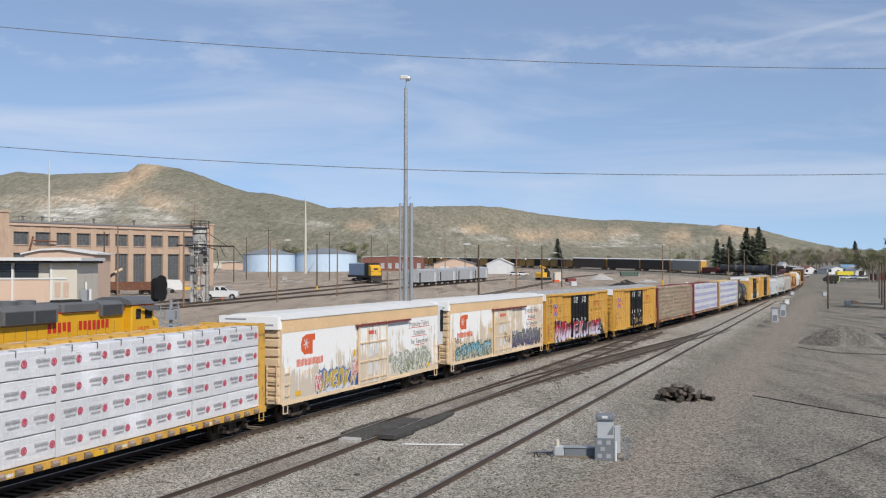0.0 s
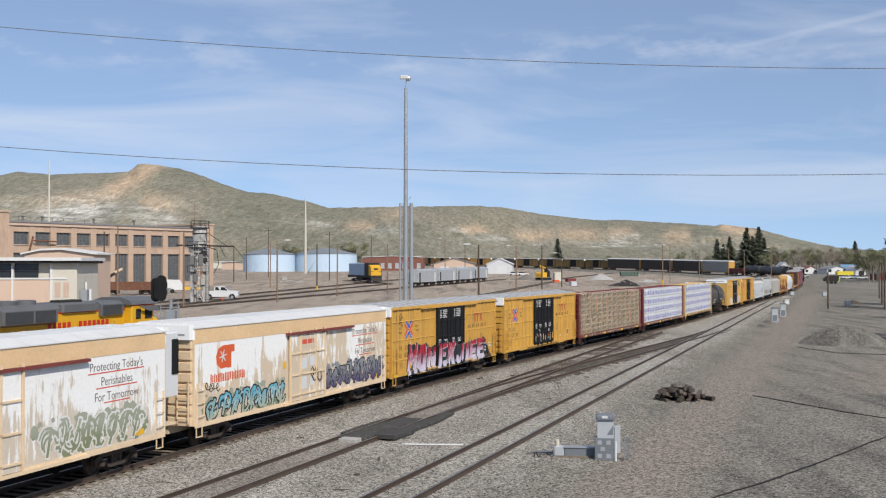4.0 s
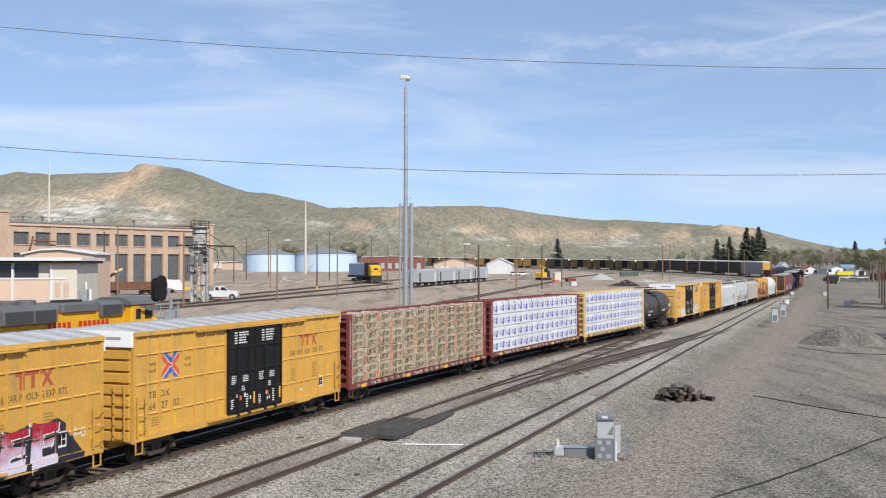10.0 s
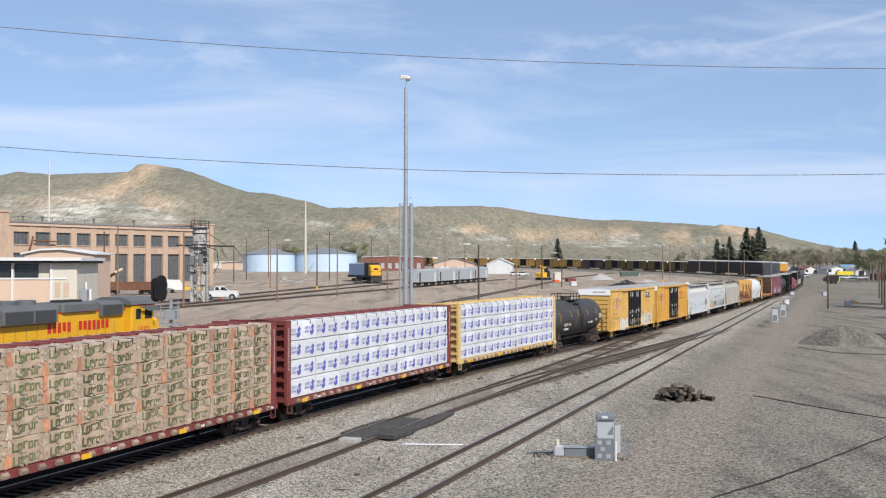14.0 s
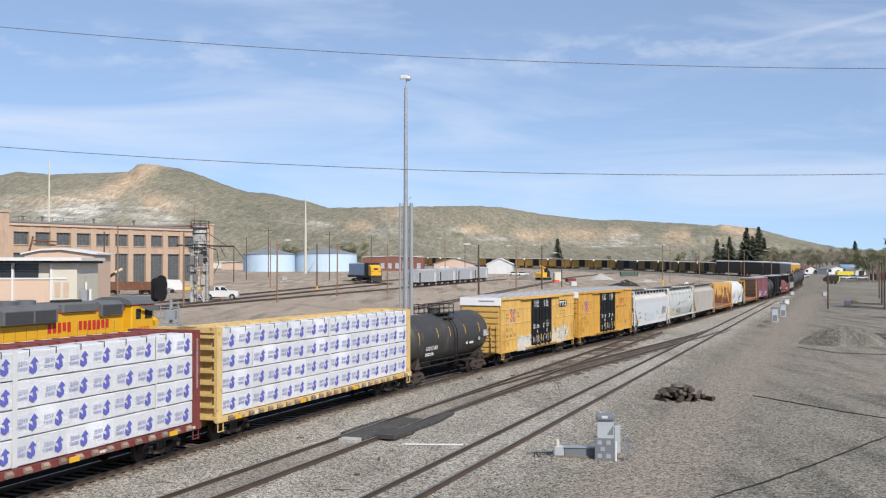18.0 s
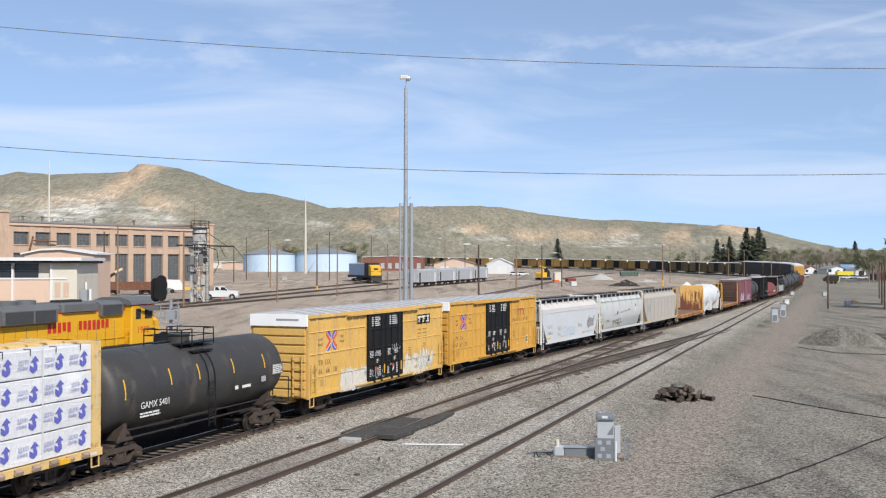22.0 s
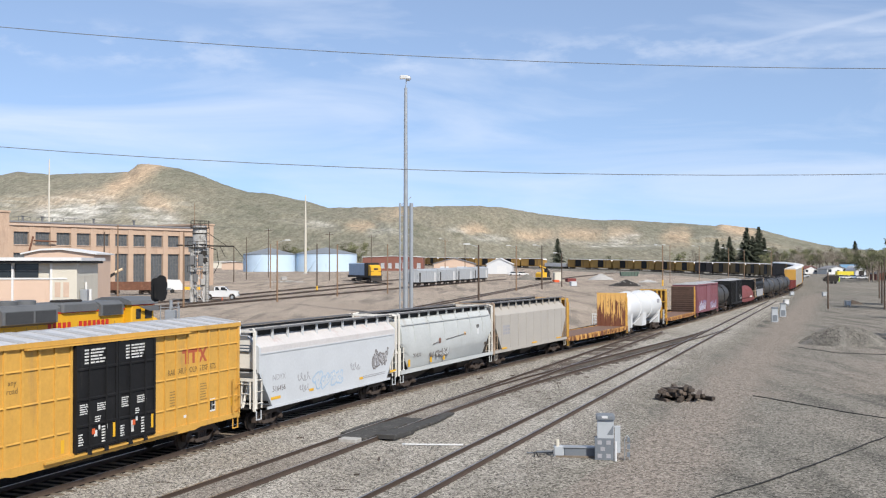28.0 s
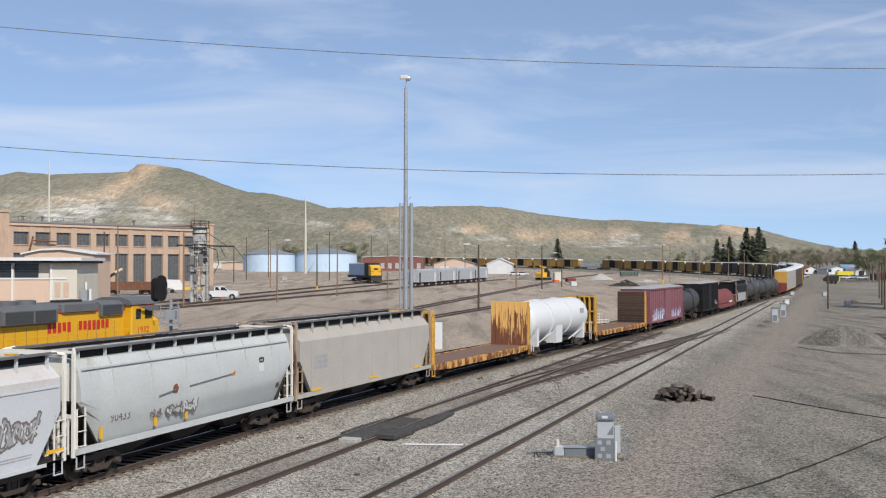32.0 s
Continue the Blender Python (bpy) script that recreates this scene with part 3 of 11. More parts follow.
def stirrup(car, x, y, z, mtl):
    s = Solid()
    s.box(x - 0.2, x - 0.17, y - 0.02, y + 0.02, z - 0.36, z).box(x + 0.17, x + 0.2, y - 0.02, y + 0.02, z - 0.36, z)
    s.box(x - 0.2, x + 0.2, y - 0.03, y + 0.03, z - 0.39, z - 0.36)
    return part("step", s, mtl, car)


FACE = Euler((radians(90), 0, 0)).to_matrix().to_4x4()     # lays flat work onto the side that looks to -y


def on_side(x, y, z):
    return Matrix.Translation((x, y, z)) @ FACE


def bars(solid, x0, x1, z0, z1, rows, rng, y, fill=0.8, word=0.3):
    """Rows of small bars in place of small print."""
    h = (z1 - z0) / rows
    for r in range(rows):
        x = x0
        end = x1 - rng.random() * (x1 - x0) * 0.25
        while x < end:
            w = min(end - x, word * (0.5 + rng.random()))
            solid.box(x, x + w * 0.85, y - 0.004, y, z0 + r * h + h * (1 - fill) / 2, z0 + (r + 1) * h - h * (1 - fill) / 2)
            x += w
    return solid


def letters(solid, x0, x1, z0, z1, n, rng, y, bar=0.28):
    """Plain bars for the n letters of a name that is not lettered: a pair of upright strokes each."""
    w = (x1 - x0) / n
    for i in range(n):
        a, b = x0 + i * w + w * 0.08, x0 + (i + 1) * w - w * 0.12
        t = (b - a) * bar
        solid.box(a, a + t, y - 0.004, y, z0, z1)
        solid.box(b - t, b, y - 0.004, y, z0 + (z1 - z0) * rng.choice((0, 0, 0.12)), z1 - (z1 - z0) * rng.choice((0, 0, 0.12)))
    return solid


PANEL, RIB, SILL = -1.502, -1.552, -1.582   # paint lies on the sheets, on the posts and on the sill
BAYS, DOORWAY, SEAMS = 8, 2.1, (1.82, 2.91, 3.94)


def slab(pts, lo, hi):
    """The part of a polygon between two uprights."""
    for sign, lim in ((1, lo), (-1, -hi)):
        out = []
        for (ax, az), (bx, bz) in zip(pts, pts[1:] + pts[:1]):
            ina, inb = sign * ax >= lim, sign * bx >= lim
            if ina:
                out.append((ax, az))
            if ina != inb:
                f = (sign * lim - ax) / (bx - ax)
                out.append((sign * lim, az + (bz - az) * f))
        pts = out
        if len(pts) < 3:
            return []
    return pts


def post_places(half):
    return [e * (DOORWAY + 0.06 + (half - DOORWAY - 0.12) * i / BAYS) for e in (-1, 1) for i in range(BAYS + 1)]


def painted(solid, pts, posts, lift=0.0, t=0.0015):
    """A flat patch of paint that follows the sheets and the faces of the posts."""
    pts = [tuple(q) for q in pts]
    up = [(q[1], q[0]) for q in pts]
    foot = [(q[1], q[0]) for q in slab(up, 0.5, 1.14)]
    pts = [(q[1], q[0]) for q in slab(up, 1.14, 9.0)]
    if foot:
        solid.prism(foot, "y", SILL - lift - t, SILL - lift)
    if not pts:
        return solid
    solid.prism(pts, "y", PANEL - lift - t, PANEL - lift)
    up = [(q[1], q[0]) for q in pts]
    for z in SEAMS:
        lip = [(q[1], q[0]) for q in slab(up, z - 0.002, z + 0.05)]
        if lip:
            solid.prism(lip, "y", PANEL - 0.046 - lift - t, PANEL - 0.046 - lift)
    x0, x1 = min(q[0] for q in pts), max(q[0] for q in pts)
    for px in posts:
        if x0 - 0.05 < px < x1 + 0.05:
            cut = slab(pts, px - 0.048, px + 0.048)
            if cut:
                solid.prism(cut, "y", RIB - lift - t, RIB - lift)
            for e in (-1, 1):
                flank = px + e * (0.0515 + lift * 0.5)
                cut = slab(pts, flank - 0.0006, flank + 0.0006)
                if cut:
                    solid.prism(cut, "y", RIB, PANEL)
    return solid


def ring_poly(solid, pts, y, t=0.004):
    return solid.prism(pts, "y", y - t, y)


def graffiti(car, x0, x1, z0, z1, n, fill, edge, y, seed, lean=0.12, label="sprayed letters", back=None, posts=None):
    """Chunky sprayed shapes: an edge colour behind, a fill in front, uneven tops and feet."""
    rng = random.Random(seed)
    w = (x1 - x0) / n
    outer, inner, haze = Solid(), Solid(), Solid()
    if back:
        for k in range(n * 9):
            bx, bz = rng.uniform(x0 - 0.25, x1 + 0.25), rng.uniform(z0, z1 + 0.1)
            rr = rng.uniform(0.08, 0.30)
            m = 9
            blob = [(bx + rr * rng.uniform(0.6, 1.2) * math.cos(6.283 * q / m), max(1.0, bz + rr * 0.8 * rng.uniform(0.5, 1.2) * math.sin(6.283 * q / m))) for q in range(m)]
            if posts:
                painted(haze, blob, posts, 0.0015 * rng.random())
            else:
                haze.prism(blob, "y", y - 0.003 - 0.0015 * rng.random(), y - 0.001)
        part("graffiti_cloud", haze, back, car)["kind"] = "stuff"
    for i in range(n):
        cx = x0 + (i + 0.5) * w
        a, b = z0 + rng.uniform(-0.05, 0.1), z1 + rng.uniform(-0.22, 0.1)
        strokes = []
        lw = w * rng.uniform(0.17, 0.25)
        # bent sweeps and wedges that lock into one another
        for j in range(rng.choice((3, 4, 4))):
            mx, mz = cx + w * rng.uniform(-0.25, 0.25), a + (b - a) * rng.uniform(0.35, 0.65)
            rx, rz = w * rng.uniform(0.22, 0.55), (b - a) * rng.uniform(0.22, 0.50)
            t0 = rng.uniform(0, 6.28)
            span = rng.uniform(1.6, 3.6)
            prev = None
            for q in range(7):
                t = t0 + span * q / 6
                pt = (mx + rx * math.cos(t), min(b, max(a, mz + rz * math.sin(t))))
                if prev:
                    strokes.append((*prev, *pt, lw * (1.0 - 0.45 * q / 6)))
                prev = pt
        strokes.append((cx + w * rng.uniform(-0.4, 0.1), a, cx + w * rng.uniform(-0.1, 0.4), b, lw))
        for layer, extra, yy in ((outer, 0.055, y - 0.006), (inner, 0.0, y - 0.011)):
            for px, pz, qx, qz, sw in strokes:
                d = Vector((qx - px, qz - pz))
                u = d.normalized()
                nrm = Vector((-u.y, u.x)) * (sw / 2 + extra)
                e = u * (extra + sw * 0.12)
                p = [Vector((px, pz)) - e + nrm * 0.8, Vector((px, pz)) - e * 1.3, Vector((px, pz)) - e - nrm, Vector((qx, qz)) + e - nrm * 1.1,
                     Vector((qx, qz)) + e * 1.5, Vector((qx, qz)) + e + nrm]
                ring = [(v.x + lean * (v.y - z0), v.y) for v in p]
                if posts:
                    painted(layer, ring, posts, y - yy + 0.0004 * rng.random())
                else:
                    layer.prism(ring, "y", yy - 0.002 - 0.0004 * rng.random(), yy)
    part("graffiti_outline", outer, edge, car)["kind"] = "stuff"
    part("graffiti_letters", inner, fill, car, label)["kind"] = "stuff"
    shine = Solid()
    for k in range(n * 5):
        px, pz = rng.uniform(x0, x1), rng.uniform(z0 + 0.1, z1 - 0.1)
        dx, dz = rng.uniform(-0.14, 0.14), rng.uniform(0.04, 0.2)
        ring = [(px, pz), (px + 0.045, pz), (px + dx + 0.03, pz + dz), (px + dx, pz + dz)]
        if posts:
            painted(shine, ring, posts, 0.014)
        else:
            shine.prism(ring, "y", y - 0.0155, y - 0.014)
    part("graffiti_shine", shine, G_WHITE if k % 2 else edge, car)["kind"] = "stuff"


CHUNKS = {"peak": ((0, 0), (0.28, 0), (0.28, 0.52), (0.5, 0.28), (0.72, 0.52), (0.72, 0), (1, 0), (1, 1), (0.74, 1), (0.5, 0.66), (0.26, 1), (0, 1)),
          "ring": ((0.22, 0), (0.78, 0), (1, 0.22), (1, 0.78), (0.78, 1), (0.22, 1), (0, 0.78), (0, 0.22)),
          "slant": ((0, 0), (0.3, 0), (0.3, 0.5), (0.68, 0), (1, 0), (1, 1), (0.7, 1), (0.7, 0.5), (0.3, 1), (0, 1)),
          "comb": ((0, 0), (1, 0.03), (1, 0.25), (0.4, 0.23), (0.4, 0.40), (0.85, 0.42), (0.85, 0.6), (0.4, 0.6), (0.4, 0.77), (1, 0.8), (1, 1), (0, 1)),
          "fork": ((0, 0), (0.32, 0), (0.32, 0.36), (0.64, 0), (1, 0), (0.6, 0.52), (1, 1), (0.66, 1), (0.32, 0.66), (0.32, 1), (0, 1)),
          "hook": ((0, 0.14), (0.2, 0), (0.8, 0), (1, 0.2), (1, 1), (0.64, 1), (0.64, 0.34), (0.36, 0.3), (0.3, 0.42), (0, 0.4))}


def block_graffiti(car, x0, x1, z0, z1, order, fill, edge, y_side, y_door, seed, posts=None, label="sprayed block letter, dark red above and pale lilac below"):
    """Heavy upright block shapes with a thick black shade, sprayed across side and doors."""
    rng = random.Random(seed)
    w = (x1 - x0) / len(order)
    for i, kind in enumerate(order):
        a = x0 + i * w
        y = y_door if abs(a + w / 2) < 1.95 + w * 0.3 else y_side
        ribs = posts if posts and y == y_side else None

        def spray(name, pts, mtl, lift, note=""):
            sd = painted(Solid(), pts, ribs, lift) if ribs else Solid().prism(pts, "y", y - lift - 0.0015, y - lift)
            return part(name, sd, mtl, car, note)

        lo_, hi_ = z0 + rng.uniform(-0.03, 0.06) + (0.08 if y == y_door and y != y_side else 0.0), z1 + rng.uniform(-0.2, 0.08) * (z1 - z0) / 1.7 - 0.026 * (z1 - z0) * i
        ring = [(a + w * (0.06 + 0.86 * p) + 0.24 * (q - 0.4) + 0.045 * w * rng.uniform(-1, 1), lo_ + (hi_ - lo_) * q + 0.04 * (z1 - z0) * rng.uniform(-1, 1)) for p, q in CHUNKS[kind]]
        cx, cz, k = a + w / 2, (lo_ + hi_) / 2, (z1 - z0) / 1.7
        shade = [(a - 0.10, lo_ - 0.05), (a + w + 0.22, lo_ - 0.05), (a + w + 0.34, hi_ - 0.12), (a + w * 0.95, hi_ + 0.12), (a + w * 0.5, hi_ - 0.02), (a + 0.16, hi_ + 0.1)]
        spray("graffiti_shade", shade, edge, 0.0004 * (i % 2))
        spray("graffiti_rim", [(p + 0.045, q - 0.035) for p, q in ring], G_WHITE, 0.002 + 0.0005 * (i % 2))
        spray("graffiti_letter", ring, fill, 0.004 + 0.0006 * (i % 2), label)
        if kind == "ring":
            spray("graffiti_counter", [(cx - 0.1 * k, cz - 0.32 * k), (cx + 0.1 * k, cz - 0.34 * k), (cx + 0.16 * k, cz + 0.28 * k), (cx - 0.06 * k, cz + 0.34 * k)], edge, 0.0075)
        for m in range(7):
            p, q = ring[rng.randrange(len(ring))]
            spray("graffiti_glint", [(p, q), (p + 0.05, q + 0.02), (p + 0.12 * rng.uniform(-1, 1), q + 0.3 * k * rng.uniform(-1, 1)), (p - 0.02, q + 0.1)], G_WHITE, 0.0095 + 0.0003 * m)


def scrawl(car, x, z, w, h, mtl, y, seed):
    """A quick tag: a looping line."""
    rng = random.Random(seed)
    s = Solid()
    pts = []
    for i in range(40):
        a = i * 0.62 + 0.5 * math.sin(i * 0.37 + seed)
        g = h * (0.28 + 0.14 * math.sin(i * 0.9 + seed))
        pts.append((x + w * i / 40 + g * 0.7 * math.cos(a), z + h * 0.5 + g * math.sin(a)))
    for p, q in zip(pts, pts[1:]):
        d = Vector((q[0] - p[0], q[1] - p[1])).normalized() * 0.02
        s.prism([(p[0] - d.y, p[1] + d.x), (p[0] + d.y, p[1] - d.x), (q[0] + d.y, q[1] - d.x), (q[0] - d.y, q[1] + d.x)], "y", y - 0.004 - 0.001 * rng.random(), y)
    part("tag", s, mtl, car)


def emblem_x(car, x, z, r, posts):
    """A saltire split along its diagonals: red wedges at the sides, blue ones above and below."""
    g = 1.13
    for e in (-1, 1):
        red = [(e * 0.03, 0), (e, 0.93), (e, 0.50), (e * 0.46, 0), (e, -0.50), (e, -0.93)]
        part("emblem", painted(Solid(), [(x + g * r * p, z + r * q) for p, q in red], posts), M_TYPE_R, car)
        blue = [(0, e * 0.10), (0.90, e), (0.46, e), (0, e * 0.52), (-0.46, e), (-0.90, e)]
        part("emblem", painted(Solid(), [(x + g * r * p, z + r * q) for p, q in blue], posts, 0.002), M_TYPE_B, car)
        white = [(0, e * 0.03), (0.97, e), (0.90, e), (0, e * 0.10), (-0.90, e), (-0.97, e)]
        part("emblem_edge", painted(Solid(), [(x + g * r * p, z + r * q) for p, q in white], posts, 0.004), M_TYPE_W, car)


def boxcar(label, half=7.9, paint=None, tall=4.78, doors=True, seed=1, group="yellow boxcars", near=True, white_cap=True):
    """A high-cube boxcar: ribbed sides, two plug doors, ribbed ends, a ribbed metal roof."""
    paint = paint or M_YEL
    rng = random.Random(seed)
    c = thing("boxcar", label, "boxcar", group=group)
    y0 = 1.50
    lo = 1.02
    core = Solid()
    core.box(-half + 0.06, half - 0.06, -y0, y0, lo, tall - 0.12)
    core.box(-half * 0.98, half * 0.98, -0.3, 0.3, 0.62, lo)          # centre sill
    part("body", core, paint, c)
    # side sill and eave rail
    part("side_sill", Solid().prism([(-half, lo + 0.12), (half, lo + 0.12), (half, 0.94), (half - 2.9, 0.94), (half - 3.2, 0.88), (-half + 3.2, 0.88), (-half + 2.9, 0.94), (-half, 0.94)], "y", -y0 - 0.08, -y0 + 0.02), paint, c)
    part("side_sill", Solid().box(-half, half, y0 - 0.02, y0 + 0.1, 0.82, lo + 0.12), paint, c)
    for sy in (-1, 1):
        part("eave_rail", Solid().box(-half, half, sy * (y0 + 0.04) - 0.07, sy * (y0 + 0.04) + 0.07, tall - 0.16, tall), paint, c)
    # posts
    dw = DOORWAY if doors else 1.1
    post = Solid().prism([(-0.05, 0.0), (-0.05, -0.05), (0.05, -0.05), (0.05, 0.0)], "z", lo + 0.12, tall - 0.16).mesh("side_post", paint)
    bays = BAYS
    for side in (-1, 1):
        for e in (-1, 1):
            for i in range(bays + 1):
                x = e * (dw + 0.06 + (half - 0.06 - dw - 0.06) * i / bays)
                if side < 0:
                    part("side_post", post, None, c, "", pose(x, -y0, 0))
                elif near and i % 2 == 0:
                    part("side_post", post, None, c, "", pose(x, y0, 0, 0, 0, 180))
    if near:
        # narrow lips between the sheets
        for z in SEAMS:
            for e in (-1, 1):
                a, b = sorted((e * (dw + 0.1), e * (half - 0.1)))
                part("sheet_seam", Solid().prism([(-y0 - 0.001, z + 0.05), (-y0 - 0.046, z + 0.006), (-y0 - 0.046, z), (-y0 - 0.001, z)], "x", a, b), paint, c)
    # ends with horizontal ribs
    for e in (-1, 1):
        x = e * (half - 0.06)
        part("end_panel", Solid().box(min(x, x + e * 0.05), max(x, x + e * 0.05), -y0, y0, lo - 0.1, tall - 0.12), paint, c)
        nr = 8
        rib = Solid().prism([(0.05 * e, -0.185), (0.15 * e, -0.18), (0.15 * e, 0.11), (0.05 * e, 0.15)], "y", -y0 + 0.12, y0 - 0.12).mesh("end_rib", paint)
        for i in range(nr):
            part("end_rib", rib, None, c, "", pose(x, 0, lo + 0.15 + i * (tall - 0.9 - lo) / (nr - 1)))
        for sy in (-1, 1):
            part("corner_post", Solid().box(x - 0.07, x + 0.07, sy * y0 - 0.06, sy * y0 + 0.06, lo - 0.12, tall - 0.1), paint, c)
        if white_cap:
            part("end_cap", Solid().box(x + e * 0.02, x + e * 0.21, -y0 - 0.02, y0 + 0.02, tall - 0.52, tall + 0.02), M_CAP, c, "white cap strip")
            if near:
                part("small_print", Solid().box(x + e * 0.212 - 0.003, x + e * 0.212 + 0.003, -1.1, 0.1, tall - 0.27, tall - 0.17), M_TYPE_G, c)
        coupler(c, x + e * 0.3, e)
    # roof
    roof = Solid().prism([(-y0 - 0.09, tall), (0, tall + 0.19), (y0 + 0.09, tall), (y0 + 0.09, tall - 0.04), (-y0 - 0.09, tall - 0.04)], "x", -half - 0.04, half + 0.04)
    rf = part("roof", roof, M_GALV, c, "galvanised ribbed metal roof")
    rr = Solid().prism([(-y0 - 0.08, tall + 0.045), (0, tall + 0.235), (y0 + 0.08, tall + 0.045), (y0 + 0.08, tall), (0, tall + 0.18), (-y0 - 0.08, tall)], "x", -0.17, 0.17).mesh("roof_rib", M_GALVD)
    n = 15
    for i in range(n):
        part("roof_rib", rr, None, rf, "", pose(-half + 0.3 + i * (2 * half - 0.6) / (n - 1), 0, 0))
    if doors:
        for side in (-1, 1):
            for e in (-1, 1):
                a, b = sorted((0.015 * e, dw * e))
                d = Solid().box(a, b, side * (y0 + 0.10) - 0.05, side * (y0 + 0.10) + 0.05, lo + 0.1, tall - 0.2)
                dr = part("door", d, M_BLACK, c, "black plug door")
                if near and side < 0:
                    for z in (1.18, 1.9, 2.75, 3.72):
                        part("door_bar", Solid().prism([(-y0 - 0.15, z), (-y0 - 0.195, z + 0.02), (-y0 - 0.195, z + 0.07), (-y0 - 0.15, z + 0.1)], "x", a + 0.02, b - 0.02), M_BLACK, dr)
                    for x in (a + 0.05, b - 0.05):
                        part("door_rib", Solid().box(x - 0.05, x + 0.05, -y0 - 0.185, -y0 - 0.15, lo + 0.12, tall - 0.24), M_BLACK, dr)
                    for x in (a + 0.62, b - 0.62):
                        part("lock_rod", Solid().tube((x, -y0 - 0.2, lo + 0.02), (x, -y0 - 0.2, tall - 0.3), 0.028, 6), M_BLACK, dr)
                        part("door_foot", Solid().prism([(-y0 - 0.24, lo - 0.02), (-y0 - 0.12, lo - 0.02), (-y0 - 0.15, lo + 0.16), (-y0 - 0.2, lo + 0.16)], "x", x - 0.1, x + 0.1), M_BLACK, dr)
                    for x0_, x1_, z0_, z1_, n_ in ((0.42, 1.55, 3.9, 4.42, 5), (0.2, 0.62, 2.3, 2.66, 5), (1.05, 1.6, 2.34, 2.62, 4), (0.95, 1.25, 1.98, 2.2, 3), (0.12, 0.4, 1.32, 1.72, 5), (1.28, 1.5, 1.28, 1.85, 6)):
                        part("stencil", bars(Solid(), a + x0_, a + x1_, z0_, z1_, n_, rng, -y0 - 0.155, 0.5, 0.22), M_TYPE_W, dr, "white stencilled note")["kind"] = "stuff"
                    for k in range(3):
                        x, z, w = rng.uniform(a + 0.5, b - 0.5), rng.uniform(1.32, 1.8), rng.uniform(0.07, 0.16)
                        part("label_patch", Solid().box(x, x + w, -y0 - 0.156, -y0 - 0.15, z, z + rng.uniform(0.12, 0.28)), M_TYPE_W, dr)
                    part("label_patch", Solid().box(a + 0.8, a + 0.95, -y0 - 0.158, -y0 - 0.15, 1.62, 1.8), M_ORANGE, dr)
                    part("warning_patch", Solid().box(b - 0.22, b - 0.1, -y0 - 0.158, -y0 - 0.15, 1.38, 1.86), M_STRIPE, dr)
        part("door_track", Solid().box(-dw - 2.2, dw + 2.2, -y0 - 0.2, -y0 - 0.06, tall - 0.22, tall - 0.17), paint, c)
        part("door_track", Solid().box(-dw - 1.4, dw + 1.4, -y0 - 0.2, -y0 - 0.1, lo + 0.0, lo + 0.06), paint, c)
    if near:
        for e in (-1, 1):
            ladder("ladder", c, e * (half - 0.35), -y0 - 0.1, lo + 0.1, lo + 1.5, 0.45, paint)
            ladder("ladder", c, -half - 0.14, e * (y0 - 0.45), lo, lo + 1.9, 0.45, paint, "y")
            stirrup(c, e * (half - 0.3), -y0 - 0.05, 0.9, paint)
        part("brake_beam", Solid().box(-2.4, 2.2, -0.5, -0.3, 0.55, 0.75).tube((-1.5, -0.6, 0.72), (0.4, -0.6, 0.72), 0.2, 10), M_DARKSTEEL, c)
    for e in (-1, 1):
        truck(c, e * (half - 1.95), near)
    return c


